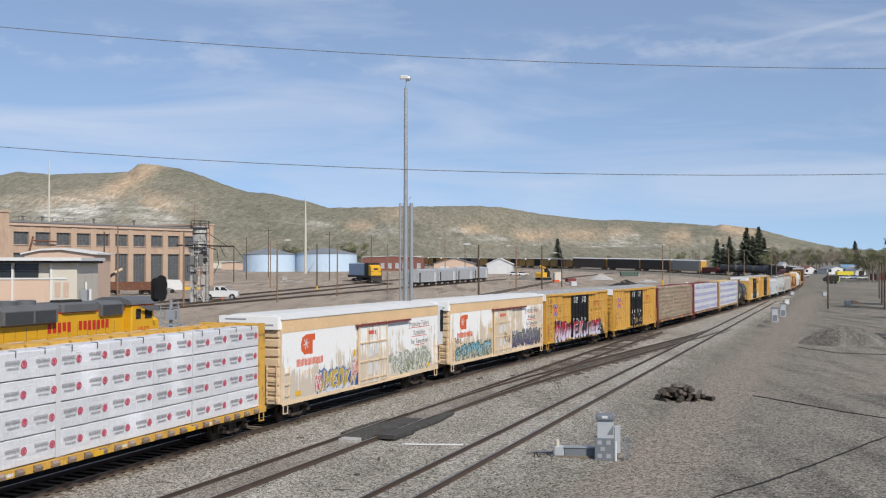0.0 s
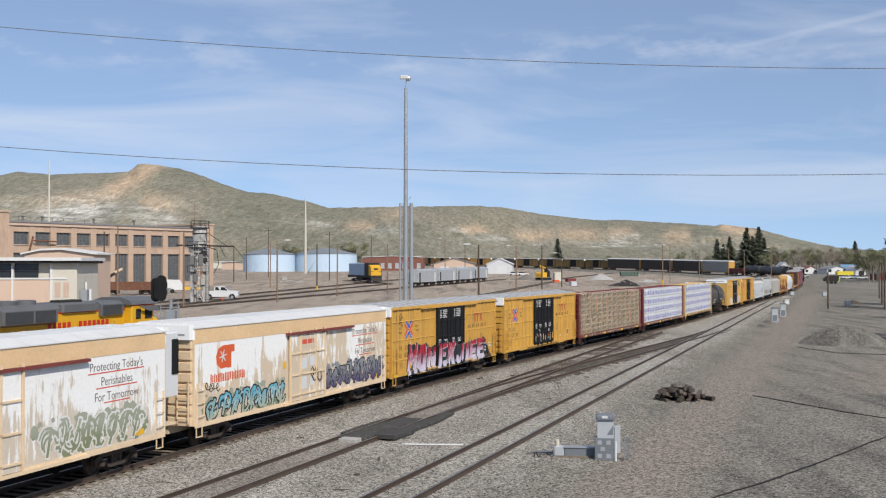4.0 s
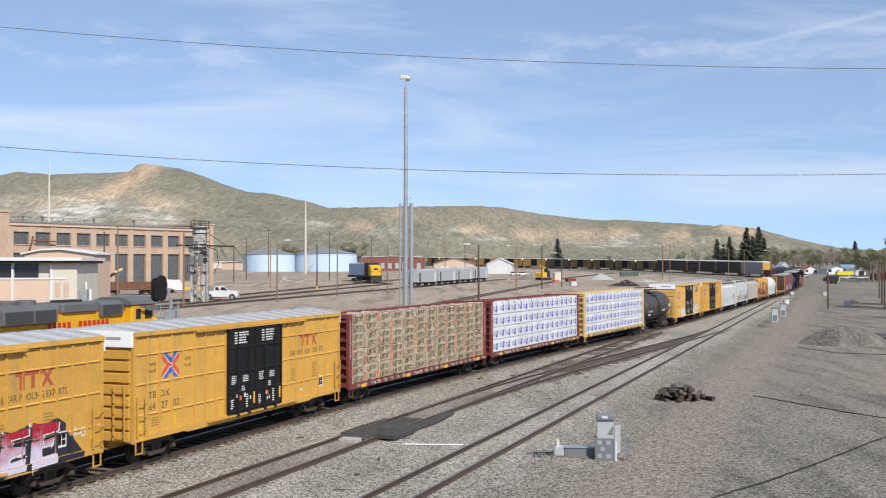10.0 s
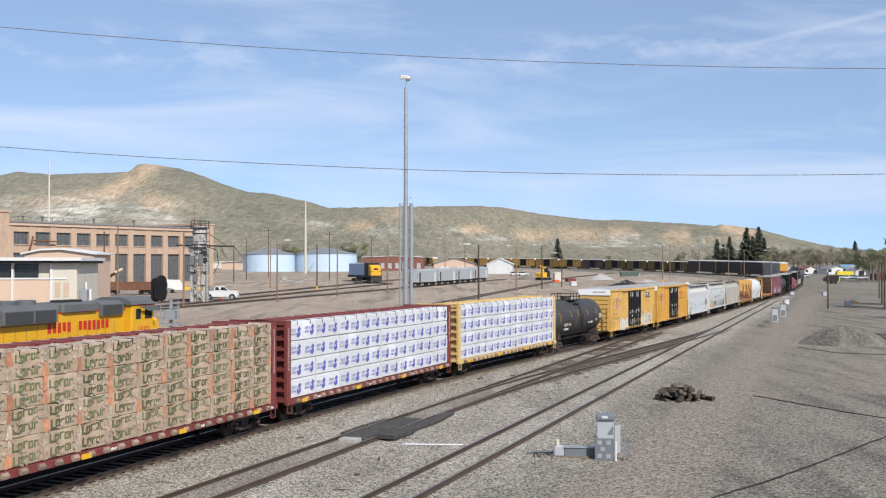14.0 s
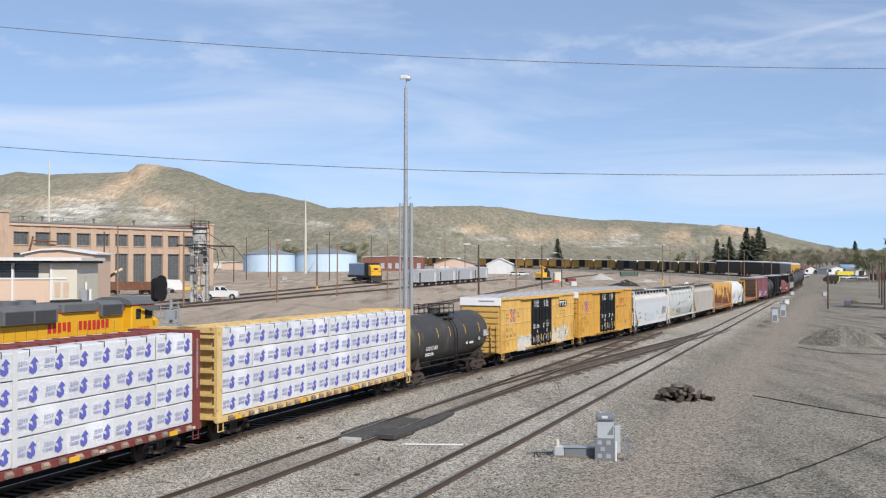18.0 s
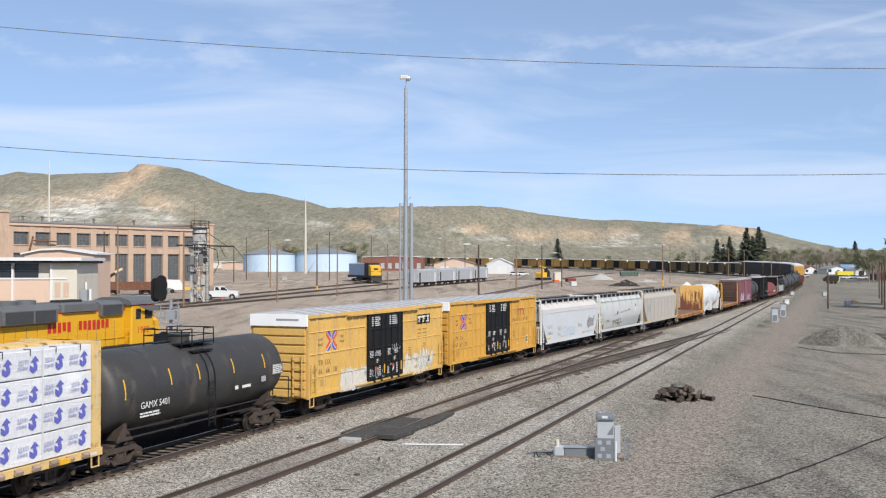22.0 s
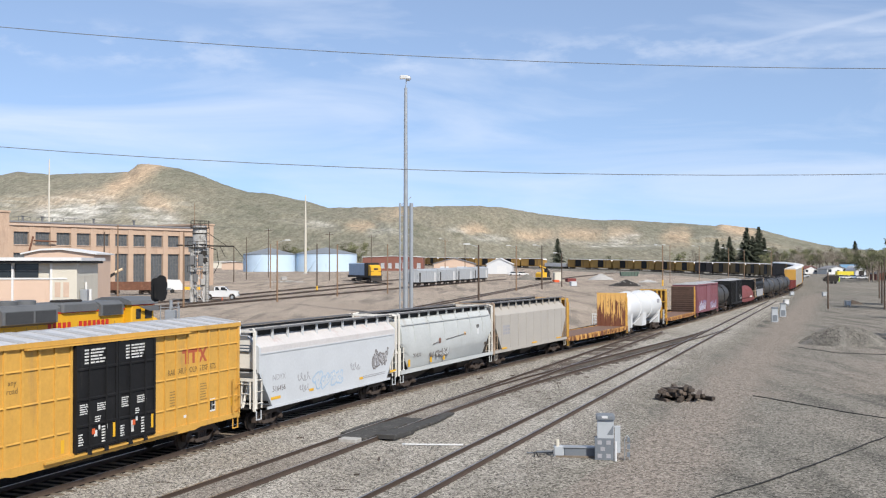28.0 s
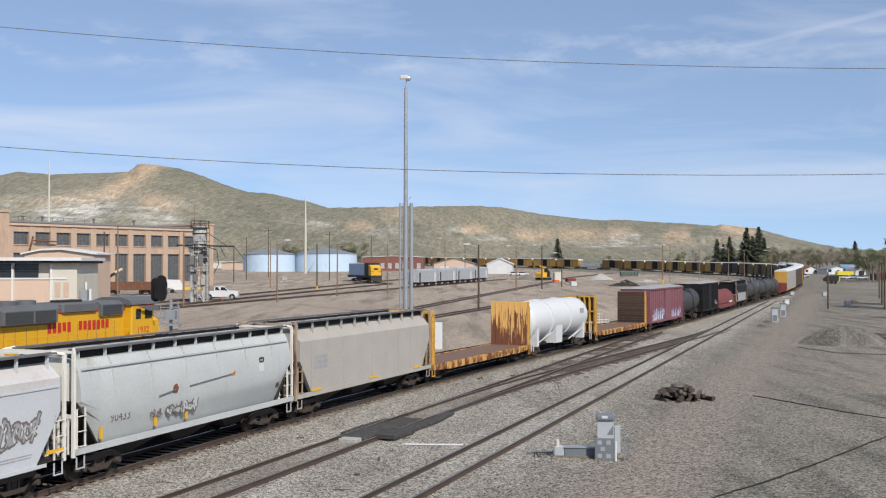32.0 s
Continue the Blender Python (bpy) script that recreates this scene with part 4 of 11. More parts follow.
def boxcar_marks(c, half, number, code, seed, style=0):
    """What is painted on the two-door boxcars."""
    rng = random.Random(seed)
    y = PANEL - 0.001
    posts = post_places(half)
    bay = (half - DOORWAY - 0.12) / BAYS
    mid = [-(DOORWAY + 0.06 + bay * (i + 0.5)) for i in range(BAYS)]
    emblem_x(c, posts[5], 3.47, 0.475, posts)
    writing("lettering", "next\nload", 0.25, M_TYPE_KB, c, on_side(mid[6], y, 3.52))
    writing("lettering", "any\nroad", 0.25, M_TYPE_KB, c, on_side(mid[3] - 0.02, y, 3.56))
    for i, pair in enumerate((code[:2], code[2:])):
        writing("lettering", pair, 0.36, M_TYPE_KB, c, on_side(mid[6 - i], y, 2.36), 1.12)
    for i in range(3):
        writing("lettering", number[2 * i:2 * i + 2], 0.36, M_TYPE_KB, c, on_side(mid[6 - i], y, 1.95), 1.12)
    for x, z in ((mid[7] + 0.05, 1.2), (mid[4] - 0.1, 1.25), (mid[0], 1.2), (-mid[7] - 0.1, 1.45)):
        part("reflector", Solid().box(x - 0.08, x + 0.08, y - 0.004, y, z, z + 0.42), M_STRIPE, c)
    part("small_print", Solid().box(mid[7] + 0.05 - 0.25, mid[7] + 0.3, SILL - 0.004, SILL, 0.97, 1.08), M_STRIPE, c)
    if style == 0:
        s = Solid()
        for a, b, z0, z1 in ((4.0, 5.12, 3.8, 3.95), (4.17, 4.33, 3.4, 3.8), (4.66, 4.82, 3.4, 3.8)):
            painted(s, [(a, z0), (b, z0), (b, z1), (a, z1)], posts)
        for sg in (-1, 1):
            painted(s, [(5.36 - sg * 0.22 - 0.08, 3.4), (5.36 - sg * 0.22 + 0.08, 3.4), (5.36 + sg * 0.22 + 0.08, 3.95), (5.36 + sg * 0.22 - 0.08, 3.95)], posts, 0.002 + 0.001 * sg)
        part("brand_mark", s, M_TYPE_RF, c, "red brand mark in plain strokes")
        writing("lettering", "RAILCAR POOLING EXPERTS", 0.31, M_TYPE_KB, c, on_side(4.68, y, 3.06), 0.8)
    else:
        part("brand_plate", painted(Solid(), [(4.3, 3.7), (6.3, 3.7), (6.3, 4.25), (4.3, 4.25)], posts), M_BLACK, c)
        s = Solid()
        for a, b, z0, z1 in ((4.42, 5.02, 4.06, 4.16), (4.64, 4.8, 3.8, 4.06), (5.06, 5.62, 4.06, 4.16), (5.26, 5.42, 3.8, 4.06)):
            painted(s, [(a, z0), (b, z0), (b, z1), (a, z1)], posts, 0.002)
        for sg in (-1, 1):
            painted(s, [(5.92 - sg * 0.17 - 0.09, 3.8), (5.92 - sg * 0.17 + 0.09, 3.8), (5.92 + sg * 0.17 + 0.09, 4.16), (5.92 + sg * 0.17 - 0.09, 4.16)], posts, 0.004 + 0.0008 * sg)
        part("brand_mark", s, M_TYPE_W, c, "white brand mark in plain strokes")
        part("small_print", bars(Solid(), 4.5, 6.2, 2.85, 3.5, 3, rng, y, 0.35, word=0.2), M_TYPE_KY, c)
    part("small_print", bars(Solid(), -6.9, -6.2, 1.35, 1.7, 4, rng, y, 0.4, word=0.15), M_TYPE_KY, c)
    part("small_print", bars(Solid(), 5.2, 5.7, 1.9, 2.6, 7, rng, y, 0.4, word=0.15), M_TYPE_KY, c)
    part("small_print", bars(Solid(), 3.2, 3.7, 1.9, 2.5, 6, rng, y, 0.4, word=0.15), M_TYPE_KY, c)
    part("notice_patch", Solid().box(5.75, 6.25, y - 0.005, y, 1.4, 1.9), M_TYPE_W, c)
    part("notice_panel", Solid().box(5.81, 6.0, y - 0.008, y - 0.005, 1.47, 1.84).box(6.03, 6.2, y - 0.008, y - 0.005, 1.66, 1.84).box(6.03, 6.2, y - 0.008, y - 0.005, 1.47, 1.63), M_BLACK, c)
    part("notice_patch", Solid().box(4.1, 4.35, y - 0.005, y, 1.4, 1.5), M_TYPE_W, c)


def reefer(label, half, seed, skin, unit):
    """A smooth-sided refrigerator car with one wide sliding door."""
    rng = random.Random(seed)
    y0, lo, tall = 1.56, 0.98, 4.72
    c = thing("refrigerator_car", label, "railcar", group="refrigerator cars")
    part("body", Solid().box(-half, half, -y0, y0, lo, tall).box(-half, half, -0.35, 0.35, 0.62, lo), skin, c)
    part("stripe", Solid().box(-half - 0.004, half + 0.004, -y0 - 0.012, -y0, tall - 0.62, tall), M_TAN, c, "broad tan stripe under the eave")
    part("side_sill", Solid().box(-half, half, -y0 - 0.03, -y0 - 0.002, lo - 0.08, lo + 0.1), M_PEACH, c)
    rf = part("roof", Solid().prism([(-y0 - 0.05, tall), (-0.9, tall + 0.2), (0.9, tall + 0.2), (y0 + 0.05, tall), (y0 + 0.05, tall - 0.04), (-y0 - 0.05, tall - 0.04)], "x", -half - 0.06, half + 0.06), M_WHITE, c, "white painted metal roof")
    seam = Solid().prism([(-y0 - 0.03, tall + 0.012), (-0.9, tall + 0.214), (0.9, tall + 0.214), (y0 + 0.03, tall + 0.012), (0.9, tall + 0.2), (-0.9, tall + 0.2)], "x", -0.03, 0.03).mesh("roof_seam", M_WHITE)
    for i in range(14):
        part("roof_seam", seam, None, rf, "", pose(-half + 0.6 + i * (2 * half - 1.2) / 13, 0, 0))
    for e in (-1, 1):
        x = e * half
        part("end_panel", Solid().box(min(x, x + e * 0.06), max(x, x + e * 0.06), -y0, y0, lo, tall - 0.45), M_PEACH, c)
        part("end_cap", Solid().box(min(x, x + e * 0.3), max(x, x + e * 0.3), -y0 + 0.05, y0 - 0.05, tall - 0.45, tall + 0.12), M_CAP, c, "white boxed end of the roof")
        part("small_print", Solid().box(x + e * 0.302 - 0.003, x + e * 0.302 + 0.003, -1.3, -0.5, tall - 0.3, tall - 0.22).box(x + e * 0.302 - 0.003, x + e * 0.302 + 0.003, 0.1, 1.2, tall - 0.05, tall + 0.02), M_TYPE_G, c)
        rib = Solid().prism([(0.05 * e, -0.185), (0.16 * e, -0.18), (0.16 * e, 0.11), (0.05 * e, 0.15)], "y", -y0 + 0.1, y0 - 0.1).mesh("end_rib", M_PEACH)
        for i in range(8):
            part("end_rib", rib, None, c, "", pose(x, 0, lo + 0.2 + i * 0.42))
        ladder("ladder", c, e * (half - 0.35), -y0, lo + 0.1, lo + 1.6, 0.45, M_PEACH)
        ladder("ladder", c, -half - 0.18, e * (y0 - 0.4), lo + 0.1, lo + 1.7, 0.5, M_PEACH, "y")
        stirrup(c, e * (half - 0.3), -y0, 0.92, M_PEACH)
        coupler(c, x + e * 0.35, e)
        truck(c, e * (half - 2.1))
    if unit:
        u = part("cooling_unit", Solid().cham(half + 0.06, half + 0.95, -1.52, 1.52, 2.3, 4.66, 0.06), M_CLEANW, c, "white boxed cooling unit")
        part("grille", Solid().cham(half + 0.42, half + 0.97, -1.56, -0.9, 3.1, 4.45, 0.1), M_BLACK, u)
        part("platform", Solid().box(half + 0.06, half + 1.1, -1.3, 1.3, 1.2, 1.28), M_PEACH, c)
    # door with its hardware
    d = part("door", Solid().box(-1.55, 1.55, -y0 - 0.1, -y0 - 0.005, lo + 0.06, tall - 0.62), skin, c, "sliding plug door")
    for x in (-1.62, -0.72, 0.72, 1.62):
        part("door_rail", Solid().box(x - 0.04, x + 0.04, -y0 - 0.15, -y0 - 0.06, lo, tall - 0.5), M_PEACH, d)
    for z in (1.25, 2.15, 3.1):
        part("door_rail", Solid().box(-1.55, 1.55, -y0 - 0.15, -y0 - 0.1, z, z + 0.07), M_PEACH, d)
    part("door_patch", Solid().box(-0.6, -0.15, -y0 - 0.106, -y0 - 0.1, 1.5, 2.05).box(0.2, 0.6, -y0 - 0.106, -y0 - 0.1, 1.6, 2.0).box(-0.6, -0.1, -y0 - 0.106, -y0 - 0.1, 2.4, 2.9).box(0.15, 0.6, -y0 - 0.106, -y0 - 0.1, 2.5, 2.95), M_CLEANW, d)
    part("small_print", bars(Solid(), -0.55, 0.6, 3.5, 3.75, 1, rng, -y0 - 0.1, word=0.5), M_TYPE_R, d)
    part("door_track", Solid().box(-1.9, 4.6, -y0 - 0.2, -y0 - 0.02, tall - 0.72, tall - 0.62), M_RED, c, "rust-red door track")
    part("door_track", Solid().box(-2.2, 4.6, -y0 - 0.16, -y0 - 0.02, lo - 0.06, lo + 0.04), M_PEACH, c)
    # marks
    y = -y0 - 0.002
    m = Solid()
    badge = [(-7.3, 3.55), (-7.12, 3.93), (-6.7, 4.07), (-5.7, 4.07), (-5.7, 3.7), (-5.98, 3.7), (-5.98, 2.92), (-6.36, 2.92), (-6.36, 2.96), (-6.9, 2.92), (-7.25, 3.18)]
    ring_poly(m, [(-7.3 + (p + 7.3) * 0.82, 3.47 + (q - 3.5) * 0.8) for p, q in badge], y)
    part("emblem", m, M_ORANGE, c, "orange-red rounded emblem")
    fl = Solid()
    for k in range(3):
        a = math.pi * k / 3 + 0.2
        dx, dz = math.cos(a) * 0.26, math.sin(a) * 0.26
        ring_poly(fl, [(-6.82 - dx - dz * 0.1, 3.5 - dz + dx * 0.1), (-6.82 - dx + dz * 0.1, 3.5 - dz - dx * 0.1), (-6.82 + dx + dz * 0.1, 3.5 + dz - dx * 0.1), (-6.82 + dx - dz * 0.1, 3.5 + dz + dx * 0.1)], y - 0.004 - k * 0.001)
    part("emblem_star", fl, M_CLEANW, c, "white snowflake star")
    part("brand_mark", letters(Solid(), -7.7, -5.2, 2.5, 2.84, 10, rng, y, 0.4), M_ORANGE, c)
    part("small_print", letters(Solid(), -7.2, -6.1, 2.05, 2.3, 4, rng, y), M_PEACH, c)
    part("notice_patch", Solid().box(-2.1, -1.85, y - 0.01, y, 2.55, 2.85).box(-7.8, -7.3, y - 0.01, y, 1.2, 1.42).box(7.2, 7.7, y - 0.01, y, 1.2, 1.4), M_STRIPE, c)
    for k, tx in enumerate(("Protecting Today's", "Perishables", "For Tomorrow")):
        writing("lettering", tx, 0.42, M_TYPE_KG, c, on_side(6.2, y, 3.62 - k * 0.5), 0.9)
    ul = Solid()
    for k in range(3):
        ul.box(4.7 + 0.4 * k, 7.7 - 0.4 * k, y - 0.004, y, 3.53 - k * 0.5, 3.57 - k * 0.5)
    part("underline", ul, M_TYPE_R, c)
    part("brake_beam", Solid().box(-2.4, 2.2, -0.5, -0.3, 0.55, 0.75).tube((-1.5, -0.6, 0.72), (0.4, -0.6, 0.72), 0.2, 10), M_DARKSTEEL, c)
    return c


def bundle_mesh(name, w, d, h, mtl, seed, sag=0.02):
    """A wrapped pack with soft, uneven edges."""
    rng = random.Random(seed)
    nx = 6
    s = Solid()
    for i in range(nx + 1):
        x = -w / 2 + w * i / nx
        k = 0.004 if i in (0, nx) else rng.uniform(-sag, sag) * 0.5
        c = 0.022
        ring = [(-d / 2 + k, c), (-d / 2 + c + k, 0), (d / 2 - c - k, 0), (d / 2 - k, c), (d / 2 - k, h - c), (d / 2 - c - k, h - k), (-d / 2 + c + k, h - k), (-d / 2 + k, h - c)]
        s.v += [(x, a, b) for a, b in ring]
    for i in range(nx):
        for j in range(8):
            s.f.append((i * 8 + j, i * 8 + (j + 1) % 8, (i + 1) * 8 + (j + 1) % 8, (i + 1) * 8 + j))
    s.f += [tuple(range(8)), tuple(range(nx * 8 + 7, nx * 8 - 1, -1))]
    return s.mesh(name, mtl, True)


def print_mesh(kind, w, h, seed):
    """The print on the near face of a pack; one mesh for each ink, or for kraft's painted film glints."""
    rng = random.Random(seed)
    a, b = Solid(), Solid()
    y = -0.012
    if kind == "ring":
        # two lines of small capitals, then a ring with a square in it
        letters(a, -0.42, 0.20, h * 0.50, h * 0.66, 7, rng, y, 0.30)
        a.box(-0.40, 0.19, y - 0.002, y, h * 0.56, h * 0.585)
        letters(a, -0.34, 0.16, h * 0.35, h * 0.43, 6, rng, y, 0.34)
        n = 14
        ox, oz = 0.37, h * 0.5
        r0, r1 = 0.085, 0.125
        for i in range(n):
            p, q = 2 * math.pi * i / n, 2 * math.pi * (i + 1) / n
            b.prism([(ox + r0 * math.cos(p), oz + r0 * math.sin(p)), (ox + r1 * math.cos(p), oz + r1 * math.sin(p)), (ox + r1 * math.cos(q), oz + r1 * math.sin(q)), (ox + r0 * math.cos(q), oz + r0 * math.sin(q))], "y", y - 0.003, y)
        b.box(ox - 0.055, ox + 0.055, y - 0.003, y, oz - 0.055, oz + 0.055)
    elif kind == "arrow":
        # two slanted lines of print, then an arrow that springs from a tilted box
        letters(a, -0.50, -0.06, h * 0.50, h * 0.66, 6, rng, y, 0.22)
        a.box(-0.49, -0.30, y - 0.002, y, h * 0.49, h * 0.51)
        letters(a, -0.53, -0.09, h * 0.30, h * 0.44, 7, rng, y, 0.22)
        a.box(-0.4, -0.12, y - 0.002, y, h * 0.36, h * 0.38)
        ox, oz = 0.18, h * 0.48
        for k, ring in enumerate((((-0.17, 0.05), (0.03, 0.25), (0.20, 0.09)), ((-0.05, 0.07), (0.09, 0.08), (0.10, -0.06), (-0.02, -0.09)), ((-0.20, -0.01), (-0.05, -0.09), (-0.05, -0.27), (-0.20, -0.18)), ((-0.04, -0.10), (0.13, -0.01), (0.13, -0.17), (-0.04, -0.27)))):
            b.prism([(ox + p, oz + q) for p, q in ring], "y", y - 0.003 - 0.0004 * k, y)
    else:
        # two heavy green marks, crumpled with the film over them
        for zc in (0.25, 0.74):
            zc = h * (zc + rng.uniform(-0.04, 0.04))
            lh = h * rng.uniform(0.11, 0.14)
            skew = rng.uniform(-0.03, 0.09)
            lx = -w * rng.uniform(0.37, 0.41)
            lw = w * rng.uniform(0.66, 0.74)
            cell = lw / 5
            for q in range(5):
                x0_ = lx + q * cell
                dz = zc + skew * (x0_ - lx) + rng.uniform(-0.02, 0.02)
                t = cell * 0.30
                up = lh * (1.35 if q == 0 else rng.uniform(0.85, 1.05))
                b.prism([(x0_, dz - lh), (x0_ + t, dz - lh * 0.95), (x0_ + t, dz + up), (x0_, dz + up * 0.95)], "y", y - 0.003, y)
                if q:
                    b.prism([(x0_, dz + lh * 0.95), (x0_ + cell * 0.86, dz + lh), (x0_ + cell * 0.86, dz + lh * 0.6), (x0_, dz + lh * 0.5)], "y", y - 0.0033, y)
                    if q % 2:
                        b.prism([(x0_ + cell * 0.62, dz - lh), (x0_ + cell * 0.86, dz - lh), (x0_ + cell * 0.86, dz + lh), (x0_ + cell * 0.62, dz + lh * 0.9)], "y", y - 0.0036, y)
                    if q in (1, 3):
                        b.prism([(x0_, dz - lh), (x0_ + cell * 0.86, dz - lh * 1.05), (x0_ + cell * 0.86, dz - lh * 0.6), (x0_, dz - lh * 0.62)], "y", y - 0.0039, y)
            b.prism([(lx, zc - lh * 1.0), (lx + lw * 0.3, zc - lh * 1.3), (lx + lw * 0.3, zc - lh * 0.9), (lx, zc - lh * 0.6)], "y", y - 0.0042, y)
        # pale triangles painted on as glints of the film
        for g in range(12):
            gx, gz = rng.uniform(-w * 0.46, w * 0.36), h * rng.uniform(0.05, 0.9)
            a.prism([(gx, gz), (gx + rng.uniform(0.02, 0.2), gz - rng.uniform(0.02, 0.1)), (gx + rng.uniform(0.05, 0.26), gz + rng.uniform(0.02, 0.14))], "y", y - 0.007, y - 0.005)
    return a, b


PRINTS = {}


def centrebeam(label, half, paint, cargo, rows, cols, seed):
    """A centre-beam flat: deck sill, end frames, a spine with a top chord, packs stacked on both sides."""
    rng = random.Random(seed)
    c = thing("centrebeam_flatcar", label, "flatcar", group="centre-beam flatcars")
    top = 4.62
    deck = part("deck", Solid().box(-half, half, -1.42, 1.42, 0.98, 1.08).box(-half, half, -0.35, 0.35, 0.55, 0.98), paint, c)
    for sy in (-1, 1):
        s = Solid().box(-half, half, sy * 1.5 - 0.06, sy * 1.5 + 0.06, 0.86, 1.10)
        part("side_sill", s, paint, c)
    # winches and stake pockets along the near sill
    wn = Solid().prism([(0, -0.10), (-0.10, -0.08), (-0.13, 0.02), (-0.05, 0.10), (0, 0.10)], "x", -0.15, 0.13).tube((-0.19, -0.06, -0.02), (0.19, -0.06, -0.02), 0.03, 6).mesh("winch", M_WINCH)
    n = int(half * 2.5)
    for i in range(n):
        part("winch", wn, None, c, "", pose(-half + 0.9 + i * (2 * half - 1.8) / (n - 1), -1.56, 0.98))
    for i in range(0, n - 1, 7):
        x = -half + 1.1 + i * (2 * half - 1.8) / (n - 1)
        part("reflector", Solid().box(x, x + 0.45, -1.71, -1.66, 0.9, 1.06), M_STRIPE, c)
        part("stencil", bars(Solid(), x + 1.3, x + 2.0, 0.9, 1.02, 1, rng, -1.565, word=0.14), M_TYPE_W, c)
    # spine
    sp = part("spine", Solid().box(-half + 0.3, half - 0.3, -0.06, 0.06, 1.08, top - 0.2), paint, c)
    ch = part("top_chord", Solid().box(-half + 0.05, half - 0.05, -0.42, 0.42, top - 0.12, top), paint, c)
    arm = Solid().box(-0.05, 0.05, -0.50, 0.50, top, top + 0.022).mesh("chord_plate", paint)
    for i in range(22):
        part("chord_plate", arm, None, ch, "", pose(-half + 0.6 + i * (2 * half - 1.2) / 21, 0, 0))
    for e in (-1, 1):
        x = e * (half - 0.05)
        a, b = sorted((x, x - e * 0.34))
        en = part("end_frame", Solid().box(a, b, -1.45, 1.45, 1.05, 1.2).box(a, b, -1.45, 1.45, top - 0.2, top).box((a + b) / 2 - 0.03, (a + b) / 2 + 0.03, -1.38, 1.38, 1.2, top - 0.2), paint, c)
        for yy in (-1.44, 1.44):
            q = part("end_post", Solid().box(a - 0.02, b + 0.02, yy - 0.07, yy + 0.07, 0.9, top), paint, en)
            if yy < 0 and cargo != "ring":
                part("stencil", bars(Solid(), (a + b) / 2 - 0.05, (a + b) / 2 + 0.06, 2.4, 4.3, 26, rng, yy - 0.071, 0.45, 0.07), M_PINK, q)
        for i in range(7):
            z = 1.45 + i * 0.46
            part("end_rung", Solid().box(x - 0.03 if e > 0 else x - 0.07, x + 0.07 if e > 0 else x + 0.03, -1.36, 1.36, z, z + 0.12), paint, en)
        stirrup(c, e * (half - 0.3), -1.5, 0.88, paint)
        coupler(c, x + e * 0.35, e)
        truck(c, e * (half - 1.9))
    # packs
    x0, x1 = -half + 0.45, half - 0.45
    w = (x1 - x0) / cols
    z0, z1 = 1.12, top - 0.06
    h = (z1 - z0) / rows
    wrap = M_KRAFT if cargo == "kraft" else M_WRAP
    key = (cargo, round(w, 2), round(h, 2))
    if key not in PRINTS:
        ms = [bundle_mesh("wrapped_pack", w - (0.04 if cargo == "kraft" else 0.006), 1.25, h - (0.008 if cargo == "kraft" else 0.032), wrap, i, 0.05 if cargo == "kraft" else 0.02) for i in range(3)]
        ink = {"ring": (M_TYPE_G, M_CRIMSON), "arrow": (M_TYPE_GB, M_TYPE_V), "kraft": (M_FILM, M_GREENP)}[cargo]
        pr = [[q.mesh("print", ink[k]) for k, q in enumerate(print_mesh(cargo, w, h, i))] for i in range(3)]
        PRINTS[key] = (ms, pr)
    ms, pr = PRINTS[key]
    far = Solid().box(-w / 2 + 0.02, w / 2 - 0.02, 0.2, 1.44, 0, h - 0.03).mesh("far_pack", wrap)
    for r in range(rows):
        for i in range(cols):
            j = rng.randrange(3)
            x = x0 + (i + 0.5) * w
            z = z0 + r * h
            p = part("wrapped_pack", ms[j], None, c, "", pose(x + rng.uniform(-0.015, 0.015), -0.82 + rng.uniform(-0.015, 0.015), z, 0, 0, rng.uniform(-0.3, 0.3)))
            for mx_ in ((0,) if cargo == "kraft" else (-w * 0.25, w * 0.25)):
                jx, jz = rng.uniform(-0.045, 0.045), rng.uniform(-0.04, 0.03)
                for q in pr[rng.randrange(3)]:
                    part("print", q, None, p, "", pose(mx_ + jx, -0.632, jz))["kind"] = "stuff"
            part("wrapped_pack", far, None, c, "", pose(x, 0, z))
    for i in range(cols + 1):
        x = min(max(x0 + i * w, x0 + 0.03), x1 - 0.03)
        if cargo == "kraft":
            # crumpled film where two stacks meet, and a slack fold of it over the top
            ft = z1 + rng.uniform(0.02, 0.12)
            part("film_strip", Solid().prism([(x - rng.uniform(0.3, 0.5), z1 - 0.05), (x - 0.2, ft), (x + rng.uniform(0.1, 0.3), ft - 0.03), (x + rng.uniform(0.35, 0.5), z1 - 0.05)], "y", -1.45, -0.5), M_FILM, c)
            for zz in range(rows * 2):
                wl, wr = rng.uniform(0.05, 0.20), rng.uniform(0.04, 0.17)
                za, zb = z0 + zz * h / 2, z0 + (zz + 1) * h / 2 + 0.02
                m = (za + zb) / 2
                ring = [(x - wl, za), (x + wr, za + rng.uniform(-0.03, 0.03)), (x + wr * rng.uniform(0.4, 1.3), m), (x + rng.uniform(0.02, 0.1), zb), (x - rng.uniform(0.02, 0.12), zb), (x - wl * rng.uniform(0.4, 1.4), m)]
                part("film_strip", Solid().prism(ring, "y", -1.462, -1.455), M_FILMPINK if rng.random() < 0.3 else M_FILM, c)
        elif i % 3 == 1:
            wd = 0.11 if i == 4 else 0.03
            part("film_strip", Solid().box(x - wd, x + wd, -1.462, -1.455, z0, z1), M_CLEANW, c)
    cb = Solid().box(-0.012, 0.012, -1.47, -1.2, 0, 0.02).box(-0.012, 0.012, -1.48, -1.466, -0.18, 0.02).mesh("tie_down_cable", M_DARKSTEEL)
